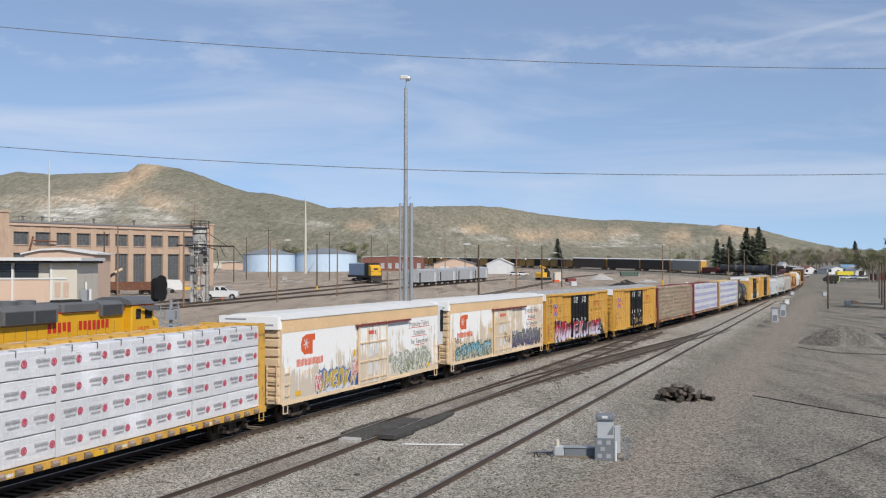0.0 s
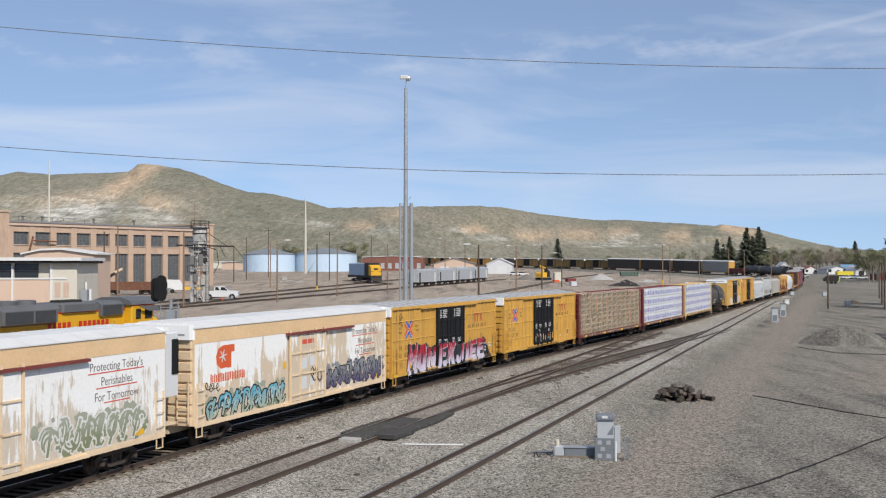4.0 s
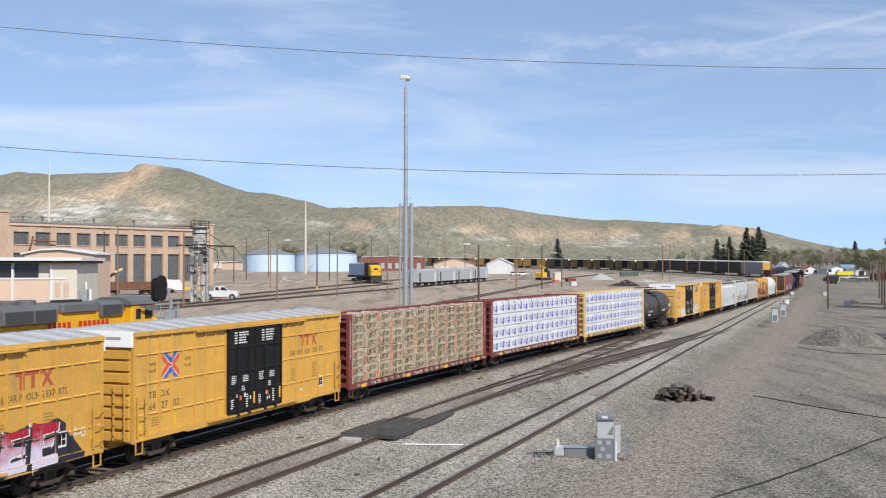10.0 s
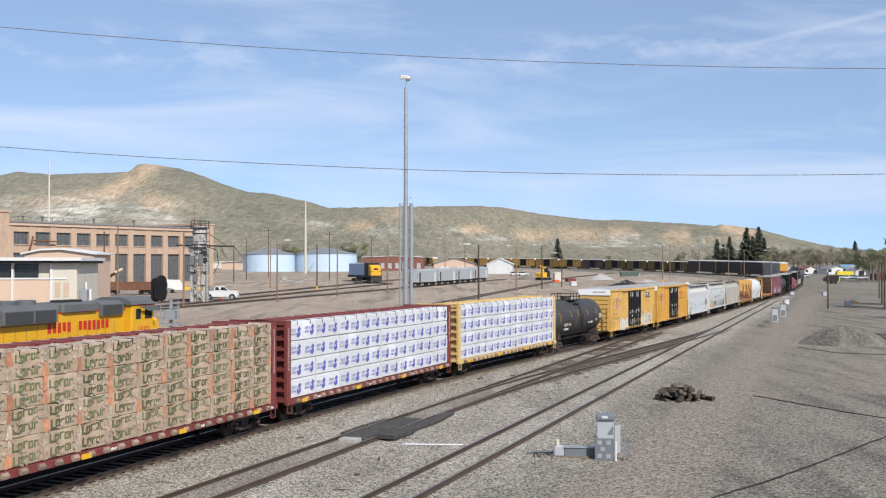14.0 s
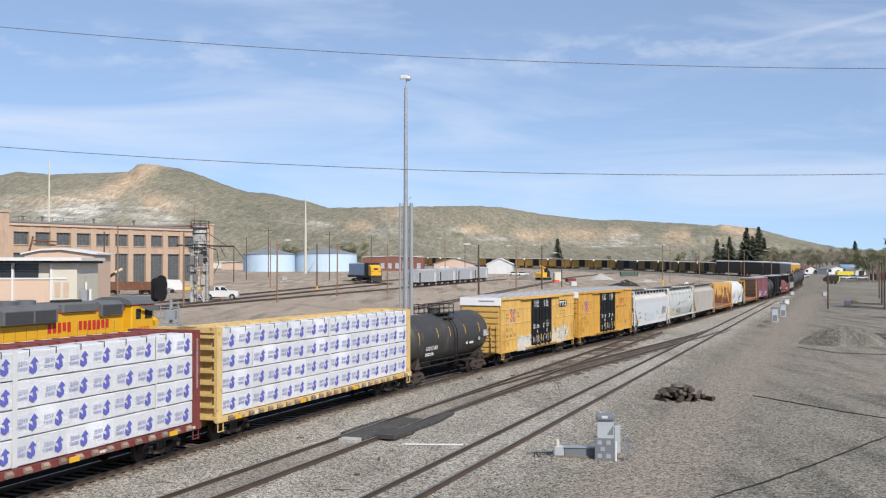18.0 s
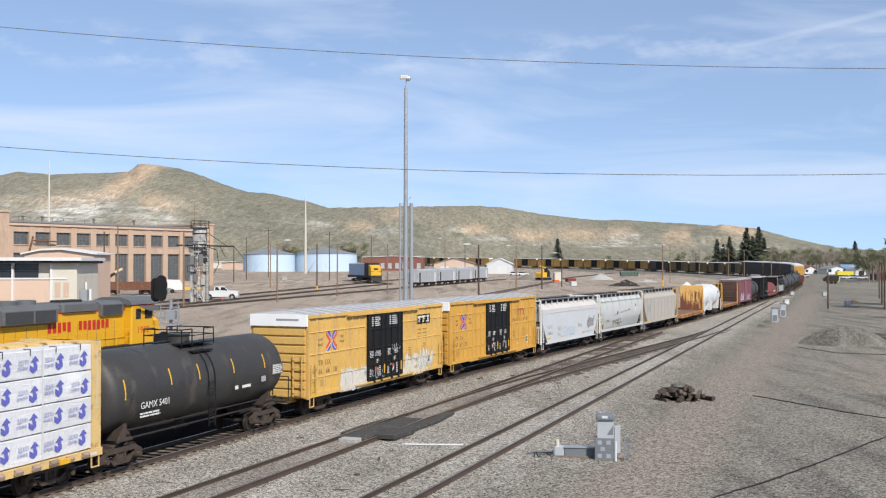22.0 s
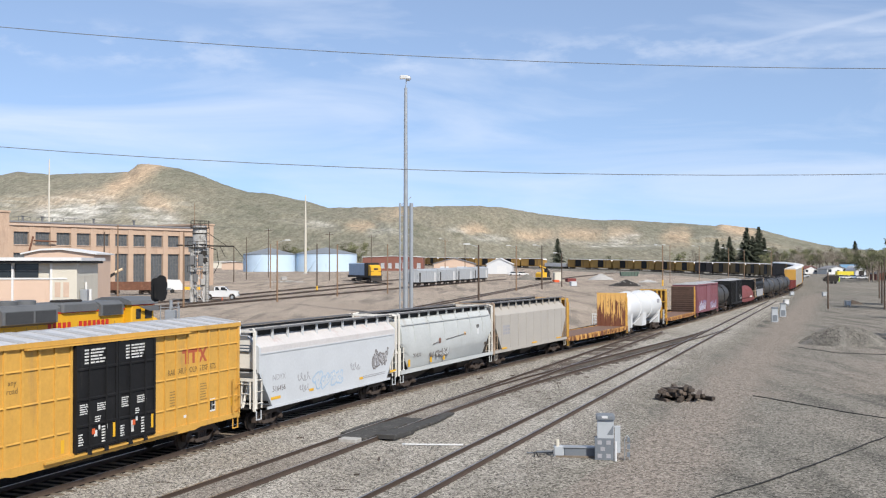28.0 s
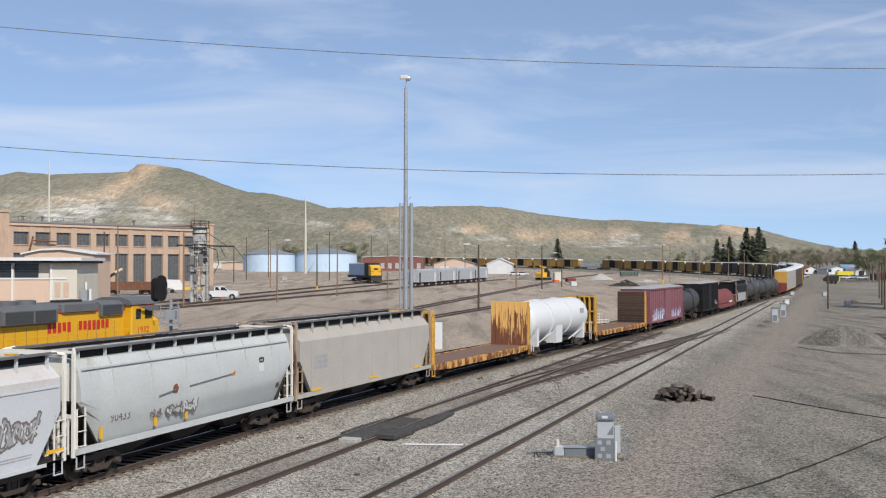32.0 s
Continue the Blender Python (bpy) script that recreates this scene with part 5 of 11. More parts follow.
    for i in range(cols * 2):
        part("tie_down_cable", cb, None, c, "", pose(x0 + (i + 0.5) * w / 2, 0, z1))
    return c


def tank_shell(half, r, zc, dish=0.55):
    prof = [(-half, 0.01)]
    for i in range(1, 7):
        a = math.pi / 2 * i / 6
        prof.append((-half + dish * (1 - math.cos(a)), r * math.sin(a)))
    for t in (-0.75, -0.5, -0.25, 0, 0.25, 0.5, 0.75):
        prof.append((t * (half - dish), r))
    for i in range(6, 0, -1):
        a = math.pi / 2 * i / 6
        prof.append((half - dish * (1 - math.cos(a)), r * math.sin(a)))
    prof.append((half, 0.01))
    return Solid().spin(prof, "x", 40, (0, 0, zc))


def tank_car(label, half, seed, marks=True, group="black tank cars", near=True):
    c = thing("tank_car", label, "tank car", group=group)
    r, zc = 1.45, 2.62
    hl = half - 0.45
    sh = part("shell", tank_shell(hl, r, zc), M_TANK, c, smooth=True)
    for x in (-hl * 0.55, -hl * 0.16, hl * 0.3):
        part("weld_band", Solid().spin([(x - 0.03, r + 0.001), (x - 0.02, r + 0.008), (x + 0.02, r + 0.008), (x + 0.03, r + 0.001)], "x", 40, (0, 0, zc)), M_TANK, c, smooth=True)
    part("manway", Solid().spin([(zc + r - 0.1, 0.0), (zc + r - 0.1, 0.4), (zc + r + 0.28, 0.4), (zc + r + 0.3, 0.44), (zc + r + 0.34, 0.44), (zc + r + 0.36, 0.0)], "z", 16), M_TANK, c, smooth=True)
    # platform with rails
    pl = Solid()
    for sy in (-1, 1):
        pl.box(-1.1, 1.1, sy * 0.62 - 0.22, sy * 0.62 + 0.22, zc + r - 0.02, zc + r + 0.02)
    pl.box(-0.7, 0.7, -1.1, -0.7, zc + 1.12, zc + 1.17)
    part("platform", pl, M_BLACK, c)
    for sy in (-1, 1):
        rl = Solid()
        y = sy * 0.86
        for x in (-1.1, -0.4, 0.4, 1.1):
            rl.tube((x, y, zc + r - 0.1), (x, y, zc + r + 0.55), 0.025, 6)
        rl.tube((-1.1, y, zc + r + 0.55), (-0.4, y, zc + r + 0.55), 0.025, 6).tube((0.4, y, zc + r + 0.55), (1.1, y, zc + r + 0.55), 0.025, 6)
        rl.tube((-1.1, y, zc + r + 0.3), (1.1, y, zc + r + 0.3), 0.02, 6)
        part("railing", rl, M_BLACK, c)
    rl = Solid()
    for x in (-1.1, 1.1):
        rl.tube((x, -0.86, zc + r + 0.55), (x, 0.86, zc + r + 0.55), 0.025, 6).tube((x, -0.86, zc + r + 0.3), (x, 0.86, zc + r + 0.3), 0.02, 6)
    part("railing", rl, M_BLACK, c)
    ld = Solid()
    pts = [(-0.05, r * 1.03 * math.cos(a), zc + r * 1.03 * math.sin(a)) for a in [radians(d) for d in range(180, 125, -9)]]
    low = [(-0.05, -r - 0.08, 0.85)] + [(p[0], p[1] - 0.03, p[2]) for p in pts]
    for e in (-0.22, 0.22):
        for p, q in zip(low, low[1:]):
            ld.tube((e, p[1], p[2]), (e, q[1], q[2]), 0.022, 6)
    for i in range(7):
        z = 1.0 + i * 0.26
        ld.tube((-0.22, -r - 0.08, z), (0.22, -r - 0.08, z), 0.018, 6)
    part("ladder", ld, M_BLACK, c)
    # stub sills, saddles, long grab rail
    part("rail_along", Solid().tube((-hl + 1.0, -r - 0.0, 1.42), (hl - 1.0, -r, 1.42), 0.028, 6).tube((-hl + 1.8, -0.9, 1.0), (hl - 1.8, -0.9, 1.0), 0.04, 6), M_DARKSTEEL, c)
    part("bottom_valve", Solid().tube((0, 0, 0.75), (0, 0, 1.25), 0.2, 12).box(-0.5, 0.5, -0.1, 0.1, 0.7, 0.8), M_DARKSTEEL, c)
    for e in (-1, 1):
        x = e * (half - 1.6)
        s = Solid().box(min(x - e * 0.9, e * half), max(x - e * 0.9, e * half), -0.3, 0.3, 0.72, 1.1)
        part("stub_sill", s, M_DARKSTEEL, c)
        for sy in (-1, 1):
            sd = Solid()
            sd.prism([(sy * 1.22, 1.0), (sy * 1.2, 1.62), (sy * 0.9, 1.42), (sy * 0.3, 1.2), (sy * 0.3, 1.0)], "x", x - 0.1, x + 0.1)
            sd.prism([(x - 0.42, 1.02), (x + 0.42, 1.02), (x + 0.1, 1.42), (x - 0.1, 1.42)], "y", sy * 1.2 - 0.04, sy * 1.2 + 0.04)
            part("saddle", sd, M_TRUCK, c)
        hb = Solid().box(min(e * half, e * half - e * 0.5), max(e * half, e * half - e * 0.5), -1.35, 1.35, 1.0, 1.06)
        for y in (-1.3, -0.5, 0.5, 1.3):
            hb.tube((e * half - e * 0.05, y, 1.06), (e * half - e * 0.05, y, 2.1), 0.025, 6)
        hb.tube((e * half - e * 0.05, -1.3, 2.1), (e * half - e * 0.05, 1.3, 2.1), 0.025, 6)
        part("end_platform", hb, M_DARKSTEEL, c)
        coupler(c, e * half, e)
        truck(c, x, near)
    if marks:
        yr = -r - 0.012
        for x in (-hl * 0.86, -hl * 0.42, -hl * 0.12, hl * 0.28, hl * 0.68):
            st = Solid()
            for i in range(4):
                a0, a1 = radians(176 - 6 * i), radians(170 - 6 * i)
                if x < -hl * 0.8:
                    a0, a1 = radians(186 - 7 * i), radians(179 - 7 * i)
                p = [(x - 0.035, (r + 0.012) * math.cos(a0), zc + (r + 0.012) * math.sin(a0)), (x + 0.035, (r + 0.012) * math.cos(a0), zc + (r + 0.012) * math.sin(a0)),
                     (x + 0.035, (r + 0.012) * math.cos(a1), zc + (r + 0.012) * math.sin(a1)), (x - 0.035, (r + 0.012) * math.cos(a1), zc + (r + 0.012) * math.sin(a1))]
                st.add(p, [(0, 1, 2, 3)])
            part("reflector", st, M_STRIPE, c, "short yellow reflector strips")
        writing("lettering", "GAMX 5401", 0.34, M_TYPE_W, c, on_side(-hl * 0.58, yr, 2.05), 1.0)
        rng = random.Random(seed)
        s = Solid()
        bars(s, -hl * 0.72, -hl * 0.5, 1.72, 1.92, 2, rng, yr + 0.05, 0.6, 0.2)
        part("small_print", s, M_TYPE_W, c)
        for a, b, z0, z1, m in ((0.78, 0.93, 2.35, 2.8, M_TYPE_KG), (0.63, 0.69, 2.15, 2.38, M_TYPE_G), (0.38, 0.49, 2.05, 2.17, M_TYPE_W), (0.29, 0.33, 2.05, 2.2, M_TYPE_W)):
            part("notice_patch", Solid().box(hl * a, hl * b, yr - 0.004, yr, z0, z1), m, c)
        part("small_print", bars(Solid(), hl * 0.79, hl * 0.93, 2.38, 2.78, 5, rng, yr - 0.005, 0.6, 0.3), M_TYPE_W, c)
    return c


def hopper(label, half, skin, kind, seed, near=True, group="covered hoppers"):
    """A covered hopper: hip-topped body, slope sheets at the ends, running boards on stands along the roof."""
    rng = random.Random(seed)
    c = thing("covered_hopper", label, "hopper car", group=group)
    y0, lo, hip = 1.52, 0.98 if kind == "flat" else 1.15, 3.6
    tall = {"flat": 4.1, "round": 4.12}.get(kind, 4.22)
    if kind == "round":
        ring = []
        for i in range(9):
            a = radians(-38 + 104 * i / 8)
            ring.append((-1.02 - 0.52 * math.cos(a), 2.65 + (1.52 if a > 0 else 1.8) * math.sin(a)))
        half_ring = [(-1.25, lo)] + ring[1:] + [(-0.7, tall)]
    else:
        half_ring = [(-y0, lo), (-y0, hip), (-0.95, tall)]
    full = half_ring + [(-a, b) for a, b in reversed(half_ring)]
    ins = 1.15
    n = len(full)
    s = Solid()
    # body: full section between the slope sheets, the lower corners of the ends cut back
    secs = []
    for x, cut in ((-half + 0.25, 1.0), (-half + 0.26, 1.0), (-half + ins + 0.2, 0.0), (half - ins - 0.2, 0.0), (half - 0.26, 1.0), (half - 0.25, 1.0)):
        sec = []
        for a, b in full:
            zmin = lo + cut * 1.55
            sec.append((x, a, max(b, zmin)))
        secs.append(sec)
    for sec in secs:
        s.v += sec
    for k in range(len(secs) - 1):
        for i in range(n):
            s.f.append((k * n + i, k * n + (i + 1) % n, (k + 1) * n + (i + 1) % n, (k + 1) * n + i))
    s.f += [tuple(range(n)), tuple(range((len(secs) - 1) * n, len(secs) * n))]
    body = part("body", s, skin, c, smooth=(kind == "round"))
    # underside bays
    for x in (-half * 0.5, 0, half * 0.5):
        bay = Solid().add([(x - 2.1, -1.3, lo), (x + 2.1, -1.3, lo), (x + 2.1, 1.3, lo), (x - 2.1, 1.3, lo), (x - 0.5, -0.6, 0.45), (x + 0.5, -0.6, 0.45), (x + 0.5, 0.6, 0.45), (x - 0.5, 0.6, 0.45)],
                          [(0, 1, 5, 4), (1, 2, 6, 5), (2, 3, 7, 6), (3, 0, 4, 7), (4, 5, 6, 7), (0, 3, 2, 1)])
        part("discharge_bay", bay, M_DARKSTEEL, c)
    part("centre_sill", Solid().box(-half, half, -0.3, 0.3, 0.72, 1.08), M_DARKSTEEL, c)
    for sy in (-1, 1) if kind != "flat" else ():
        part("side_sill", Solid().box(-half, half, sy * (y0 - 0.02) - 0.06, sy * (y0 - 0.02) + 0.06, lo - 0.12, lo + 0.08), skin, c)
    if kind == "flat":
        part("lower_edge", Solid().box(-half + 0.9, half - 0.9, -y0 - 0.03, -y0 - 0.001, lo - 0.06, lo + 0.05), skin, c)
        part("upper_sheet", Solid().prism([(-y0 - 0.008, 3.36), (-y0 - 0.008, hip + 0.005), (-0.95, tall + 0.01), (-0.95, tall), (-y0, hip), (-y0, 3.36)], "x", -half + 0.4, half - 0.4), M_PINK, c, "upper sheet stained pink with dust")
        part("side_seam", Solid().box(-half + 0.35, half - 0.35, -y0 - 0.03, -y0 - 0.002, 3.30, 3.36), skin, c)
    elif kind == "round":
        part("side_seam", Solid().box(-half + 0.4, half - 0.4, -1.47, -1.36, 3.70, 3.76), skin, c)
        for i in range(6):
            x = -half + 1.9 + i * (2 * half - 3.8) / 5
            rib = Solid()
            for p, q in list(zip(half_ring[:-1], half_ring[1:-1]))[3:]:
                rib.box(x - 0.015, x + 0.015, min(p[0], q[0]) - 0.02, max(p[0], q[0]), min(p[1], q[1]), max(p[1], q[1]) + 0.001)
            part("side_rib", rib, skin, c)
        part("lever", Solid().tube((-2.8, -1.58, 2.42), (-1.75, -1.58, 2.55), 0.02, 6).tube((-0.9, -1.58, 2.58), (2.2, -1.58, 2.75), 0.018, 6), M_TYPE_KG, c)
        part("rust_patch", Solid().prism([(-1.95, 2.45), (-1.7, 2.42), (-1.62, 2.6), (-1.75, 2.75), (-1.9, 2.68)], "y", -1.575, -1.52).prism([(2.1, 2.68), (2.25, 2.66), (2.28, 2.84), (2.12, 2.86)], "y", -1.575, -1.52), M_RUSTBH, c)
        part("notice_patch", Solid().box(4.25, 4.6, -1.555, -1.5, 2.6, 2.95), M_CLEANW, c)
        part("notice_panel", Solid().box(4.25, 4.6, -1.55, -1.5, 3.0, 3.06).box(4.25, 4.6, -1.55, -1.5, 3.14, 3.2).box(4.25, 4.29, -1.55, -1.5, 3.06, 3.14).box(4.56, 4.6, -1.55, -1.5, 3.06, 3.14), M_TYPE_K, c)
    else:
        for i in range(9):
            x = -half + 1.3 + i * (2 * half - 2.6) / 8
            part("side_rib", Solid().box(x - 0.03, x + 0.03, -y0 - 0.025, -y0, lo, hip), skin, c)
    # dark grating and hatches along the roof
    part("roof_grating", Solid().box(-half + 0.45, half - 0.45, -0.98, 0.98, tall + 0.015, tall + 0.1), M_ROOFDARK, c)
    # black strips added along the roof as the shade below the walkways
    for sy in (-1, 1):
        part("walkway_shade", Solid().box(-half + 0.4, half - 0.4, sy * 1.04 - 0.03, sy * 1.04 + 0.03, tall - 0.02, tall + 0.2), M_BLACK, c, "black strip painted as the shade under the walkway")
    # roof walk on stands
    for sy in (-1, 1):
        w = Solid().box(-half + 0.2, half - 0.2, sy * 1.2 - 0.14, sy * 1.2 + 0.14, tall + 0.22, tall + 0.28)
        part("running_board", w, M_ROOFDARK, c, "dark grey grating walkway")
        st = Solid().box(-0.03, 0.03, sy * 1.2 - 0.05, sy * 1.2 + 0.05, hip + 0.1, tall + 0.22).mesh("stand", skin)
        for i in range(11):
            part("stand", st, None, c, "", pose(-half + 0.5 + i * (2 * half - 1.0) / 10, 0, 0))
    hm = Solid().cham(-0.6, 0.6, -0.42, 0.42, tall, tall + 0.16, 0.06).mesh("hatch", M_HOPG)
    for i in range(9):
        part("hatch", hm, None, c, "", pose(-half + 1.2 + i * (2 * half - 2.4) / 8, 0, 0))
    # ends: posts, ladder, platform, shade plates
    for e in (-1, 1):
        x = e * half
        fr = Solid()
        for y in (-1.45, 1.45):
            fr.box(x - 0.05, x + 0.05, y - 0.05, y + 0.05, 0.95, tall + 0.2)
            fr.tube((x - e * 0.02, y, tall + 0.2), (x - e * 0.3, y * 0.82, tall + 0.28), 0.05, 6)
        fr.box(x - 0.05, x + 0.05, -1.45, 1.45, tall + 0.16, tall + 0.24).box(x - 0.06, x + 0.06, -1.4, 1.4, 2.2, 2.32)
        for y in (-0.8, 0.8):
            fr.tube((x - e * 0.1, y, 1.05), (x - e * 0.75, y, 2.4), 0.06, 6)
        grimy = M_HOPC if kind in ("flat", "round") else M_HOPT
        part("end_frame", fr, grimy, c)
        part("end_platform", Solid().box(min(x, x - e * 1.3), max(x, x - e * 1.3), -1.4, 1.4, 1.0, 1.06), M_DARKSTEEL, c)
        ladder("ladder", c, x, -1.05, 1.05, 2.3, 0.42, grimy, "y")
        part("brake_cylinder", Solid().tube((x - e * 0.55, -0.5, 1.45), (x - e * 0.55, 0.35, 1.45), 0.2, 10).tube((x - e * 0.45, 0.7, 1.06), (x - e * 0.45, 0.7, 2.2), 0.05, 6).tube((x - e * 0.3, -0.2, 1.6), (x - e * 0.3, -0.35, 2.25), 0.04, 6), M_HOPT, c, "rust-brown brake gear")
        part("end_plate", Solid().prism([(-0.55, 1.06), (0.15, 1.06), (0.0, 2.0), (-0.25, 2.2), (-0.5, 1.8)], "x", x - e * 0.42 - 0.02, x - e * 0.42 + 0.02), M_HOPT, c)
        if kind in ("flat", "round"):
            part("end_sheet", Solid().prism([(-1.36, 2.72), (1.36, 2.72), (1.36, hip), (0.9, tall), (-0.9, tall), (-1.36, hip)], "x", x - e * 0.22 - 0.01, x - e * 0.22 + 0.01), grimy, c)
        ladder("ladder", c, x - e * 0.3, -1.47, 1.05, 2.5, 0.4, grimy)
        stirrup(c, x - e * 0.3, -1.48, 0.95, skin)
        # dark plate laid along the end slope as the shade beneath it
        part("slope_shade_plate", Solid().prism([(x - e * 0.25, 2.68), (x - e * 1.3, 1.16), (x - e * 1.25, 1.12), (x - e * 0.2, 2.64)], "y", -1.4, 1.4), M_DARKSTEEL, c)
        coupler(c, x + e * 0.1, e)
        truck(c, e * (half - 1.75), near)
    y = -y0 - 0.003
    if kind == "flat":
        writing("lettering", "NDYX", 0.36, M_TYPE_G, c, on_side(-5.3, y, 2.1), 1.1)
        writing("lettering", "516456", 0.34, M_TYPE_KG, c, on_side(-5.3, y, 1.62), 1.1)
        part("number_board", Solid().box(-half + 0.14, -half + 0.18, -1.15, -0.45, 3.42, 3.72), M_CABLUE, c, "dark number board")
        part("board_print", Solid().box(-half + 0.132, -half + 0.14, -1.1, -0.5, 3.6, 3.67).box(-half + 0.132, -half + 0.14, -1.1, -0.5, 3.47, 3.54), M_TYPE_W, c)
        scrawl(c, -3.7, 1.75, 1.2, 0.5, M_TYPE_G, y, 3)
        scrawl(c, -3.5, 1.3, 0.9, 0.4, M_TYPE_G, y, 4)
        graffiti(c, -2.2, 0.8, 1.35, 2.0, 4, skin, G_PALE, y, 5, label="pale blue sprayed outline")
        graffiti(c, 4.2, 6.0, 1.75, 2.5, 4, M_TYPE_G, M_TYPE_KG, y, 8, label="dark sprayed loops")
        scrawl(c, 1.6, 1.75, 1.0, 0.5, M_TYPE_G, y, 6)
        for x in (-6.0, -2.6, 2.6, 6.3):
            part("reflector", Solid().box(x, x + 0.8 if abs(x) > 5 else x + 0.4, y - 0.01, y, 1.28, 1.4), M_STRIPE, c)
        part("small_print", bars(Solid(), 3.0, 6.0, 1.28, 1.45, 2, rng, y, 0.45, word=0.14), M_TYPE_G, c)
    elif kind == "round":
        writing("lettering", "90433", 0.4, M_TYPE_KG, c, on_side(-4.9, -1.505, 1.85), 1.1)
        scrawl(c, -3.2, 1.6, 0.7, 0.4, M_TYPE_KG, -1.5, 9)
        graffiti(c, -2.2, -0.3, 1.65, 2.0, 5, skin, M_TYPE_KG, -1.5, 10, label="thin dark sprayed letters")
        for x in (-5.9, -2.9, -1.0):
            part("reflector", Solid().box(x, x + 0.09, -1.485, -1.4, 1.35, 1.75), M_STRIPE, c)
        part("grime_patch", Solid().box(5.7, 5.95, -1.5, -1.44, 1.8, 2.05), M_TYPE_K, c)
    else:
        part("small_print", bars(Solid(), -6.2, -4.8, 2.2, 2.9, 3, rng, y, word=0.35), M_TYPE_G, c)
        for x in (-6.5, -0.4, 5.2):
            part("reflector", Solid().box(x, x + 0.9, y - 0.06, y - 0.003, 1.24, 1.34), M_STRIPE, c)
    return c


def bulkhead_flat(label, half, seed, face, lumber=False):
    c = thing("bulkhead_flatcar", label, "flatcar", group="bulkhead flatcars")
    part("deck", Solid().box(-half, half, -1.4, 1.4, 1.02, 1.12), M_DECK, c, "weathered reddish plank deck")
    part("centre_sill", Solid().box(-half, half, -0.35, 0.35, 0.5, 1.02), M_DARKSTEEL, c)
    for sy in (-1, 1):
        part("side_sill", Solid().prism([(-half, 1.16), (half, 1.16), (half, 0.86), (half * 0.7, 0.74), (-half * 0.7, 0.74), (-half, 0.86)], "y", sy * 1.48 - 0.06, sy * 1.48 + 0.06), M_RUSTYEL, c)
    pk = Solid().cham(-0.09, 0.09, -0.1, 0.0, -0.15, 0.12, 0.02).mesh("stake_pocket", M_RUSTYEL)
    for i in range(15):
        part("stake_pocket", pk, None, c, "", pose(-half + 0.7 + i * (2 * half - 1.4) / 14, -1.54, 0.98))
    for e in (-1, 1):
        x = e * (half - 0.1)
        xi = x - e * 0.5
        a, b = sorted((xi, xi + e * 0.06))
        bh = part("bulkhead", Solid().box(a, b, -1.42, 1.42, 1.12, 4.35), face, c, "rust-streaked steel bulkhead")
        if not lumber:
            for y in (-1.0, -0.5, 0.0, 0.5, 1.0):
                a, b = sorted((xi, xi - e * 0.03))
                part("seam", Solid().box(a, b, y - 0.025, y + 0.025, 1.15, 4.3), face, bh)
        if lumber:
            a, b = sorted((xi, xi - e * 0.05))
            for i in range(12):
                part("plank", Solid().box(a, b, -1.4, 1.4, 1.2 + i * 0.26, 1.39 + i * 0.26), M_DECK2, bh)
        a, b = sorted((xi + e * 0.06, x))
        for y in (-1.38, -0.92, -0.46, 0, 0.46, 0.92, 1.38):
            part("bulkhead_post", Solid().box(a, b, y - 0.06, y + 0.06, 1.12, 4.2), M_YEL2, bh)
        for z in (1.9, 2.9, 4.2):
            part("bulkhead_beam", Solid().box(a, b, -1.45, 1.45, z, z + 0.13), M_YEL2, bh)
        ladder("ladder", c, x - e * 0.2, -1.45, 1.1, 4.0, 0.4, M_YEL2)
        stirrup(c, e * (half - 0.3), -1.5, 0.86, M_YEL2)
        coupler(c, e * half + e * 0.25, e)
        truck(c, e * (half - 1.9))
    return c


def white_tank(label, half):
    """A short white pressure tank on its own frame, with two heavy rings."""
    c = thing("white_tank_car", label, "tank car")
    hl = half - 0.35
    r, zc = 1.5, 2.78
    part("shell", tank_shell(hl, r, zc, 0.7), M_CLEANW, c, smooth=True)
    for x in (-hl * 0.35, hl * 0.28):
        part("ring", Solid().spin([(x - 0.14, r), (x - 0.12, r + 0.1), (x + 0.12, r + 0.1), (x + 0.14, r)], "x", 40, (0, 0, zc)), M_CLEANW, c, smooth=True)
    for x in (-hl * 0.1, hl * 0.8, -hl * 0.8):
        w = 0.75 if abs(x) < 1 else 0.25
        part("saddle", Solid().prism([(-1.4, 2.3), (-1.35, 0.85), (1.35, 0.85), (1.4, 2.3)], "x", x - w, x + w), M_CLEANW, c)
    part("frame", Solid().box(-half, half, -0.5, 0.5, 0.75, 1.0).box(-half, -half + 0.5, -1.4, 1.4, 0.86, 1.0).box(half - 0.5, half, -1.4, 1.4, 0.86, 1.0), M_DARKSTEEL, c)
    for x0, x1 in ((-hl * 0.82, -hl * 0.35), (hl * 0.28, hl * 0.82)):
        part("brace", Solid().tube((x0, -1.25, 1.0), (x1, -1.35, 1.75), 0.05, 6), M_CLEANW, c)
    part("plate", Solid().box(hl * 0.62, hl * 0.74, -r - 0.02, -r + 0.05, 3.0, 3.4), M_TYPE_G, c)
    for e in (-1, 1):
        ladder("ladder", c, e * (half - 0.2), -1.47, 0.6, 2.2, 0.4, M_CLEANW)
        coupler(c, e * half + e * 0.1, e)
        truck(c, e * (half - 1.8))
    return c


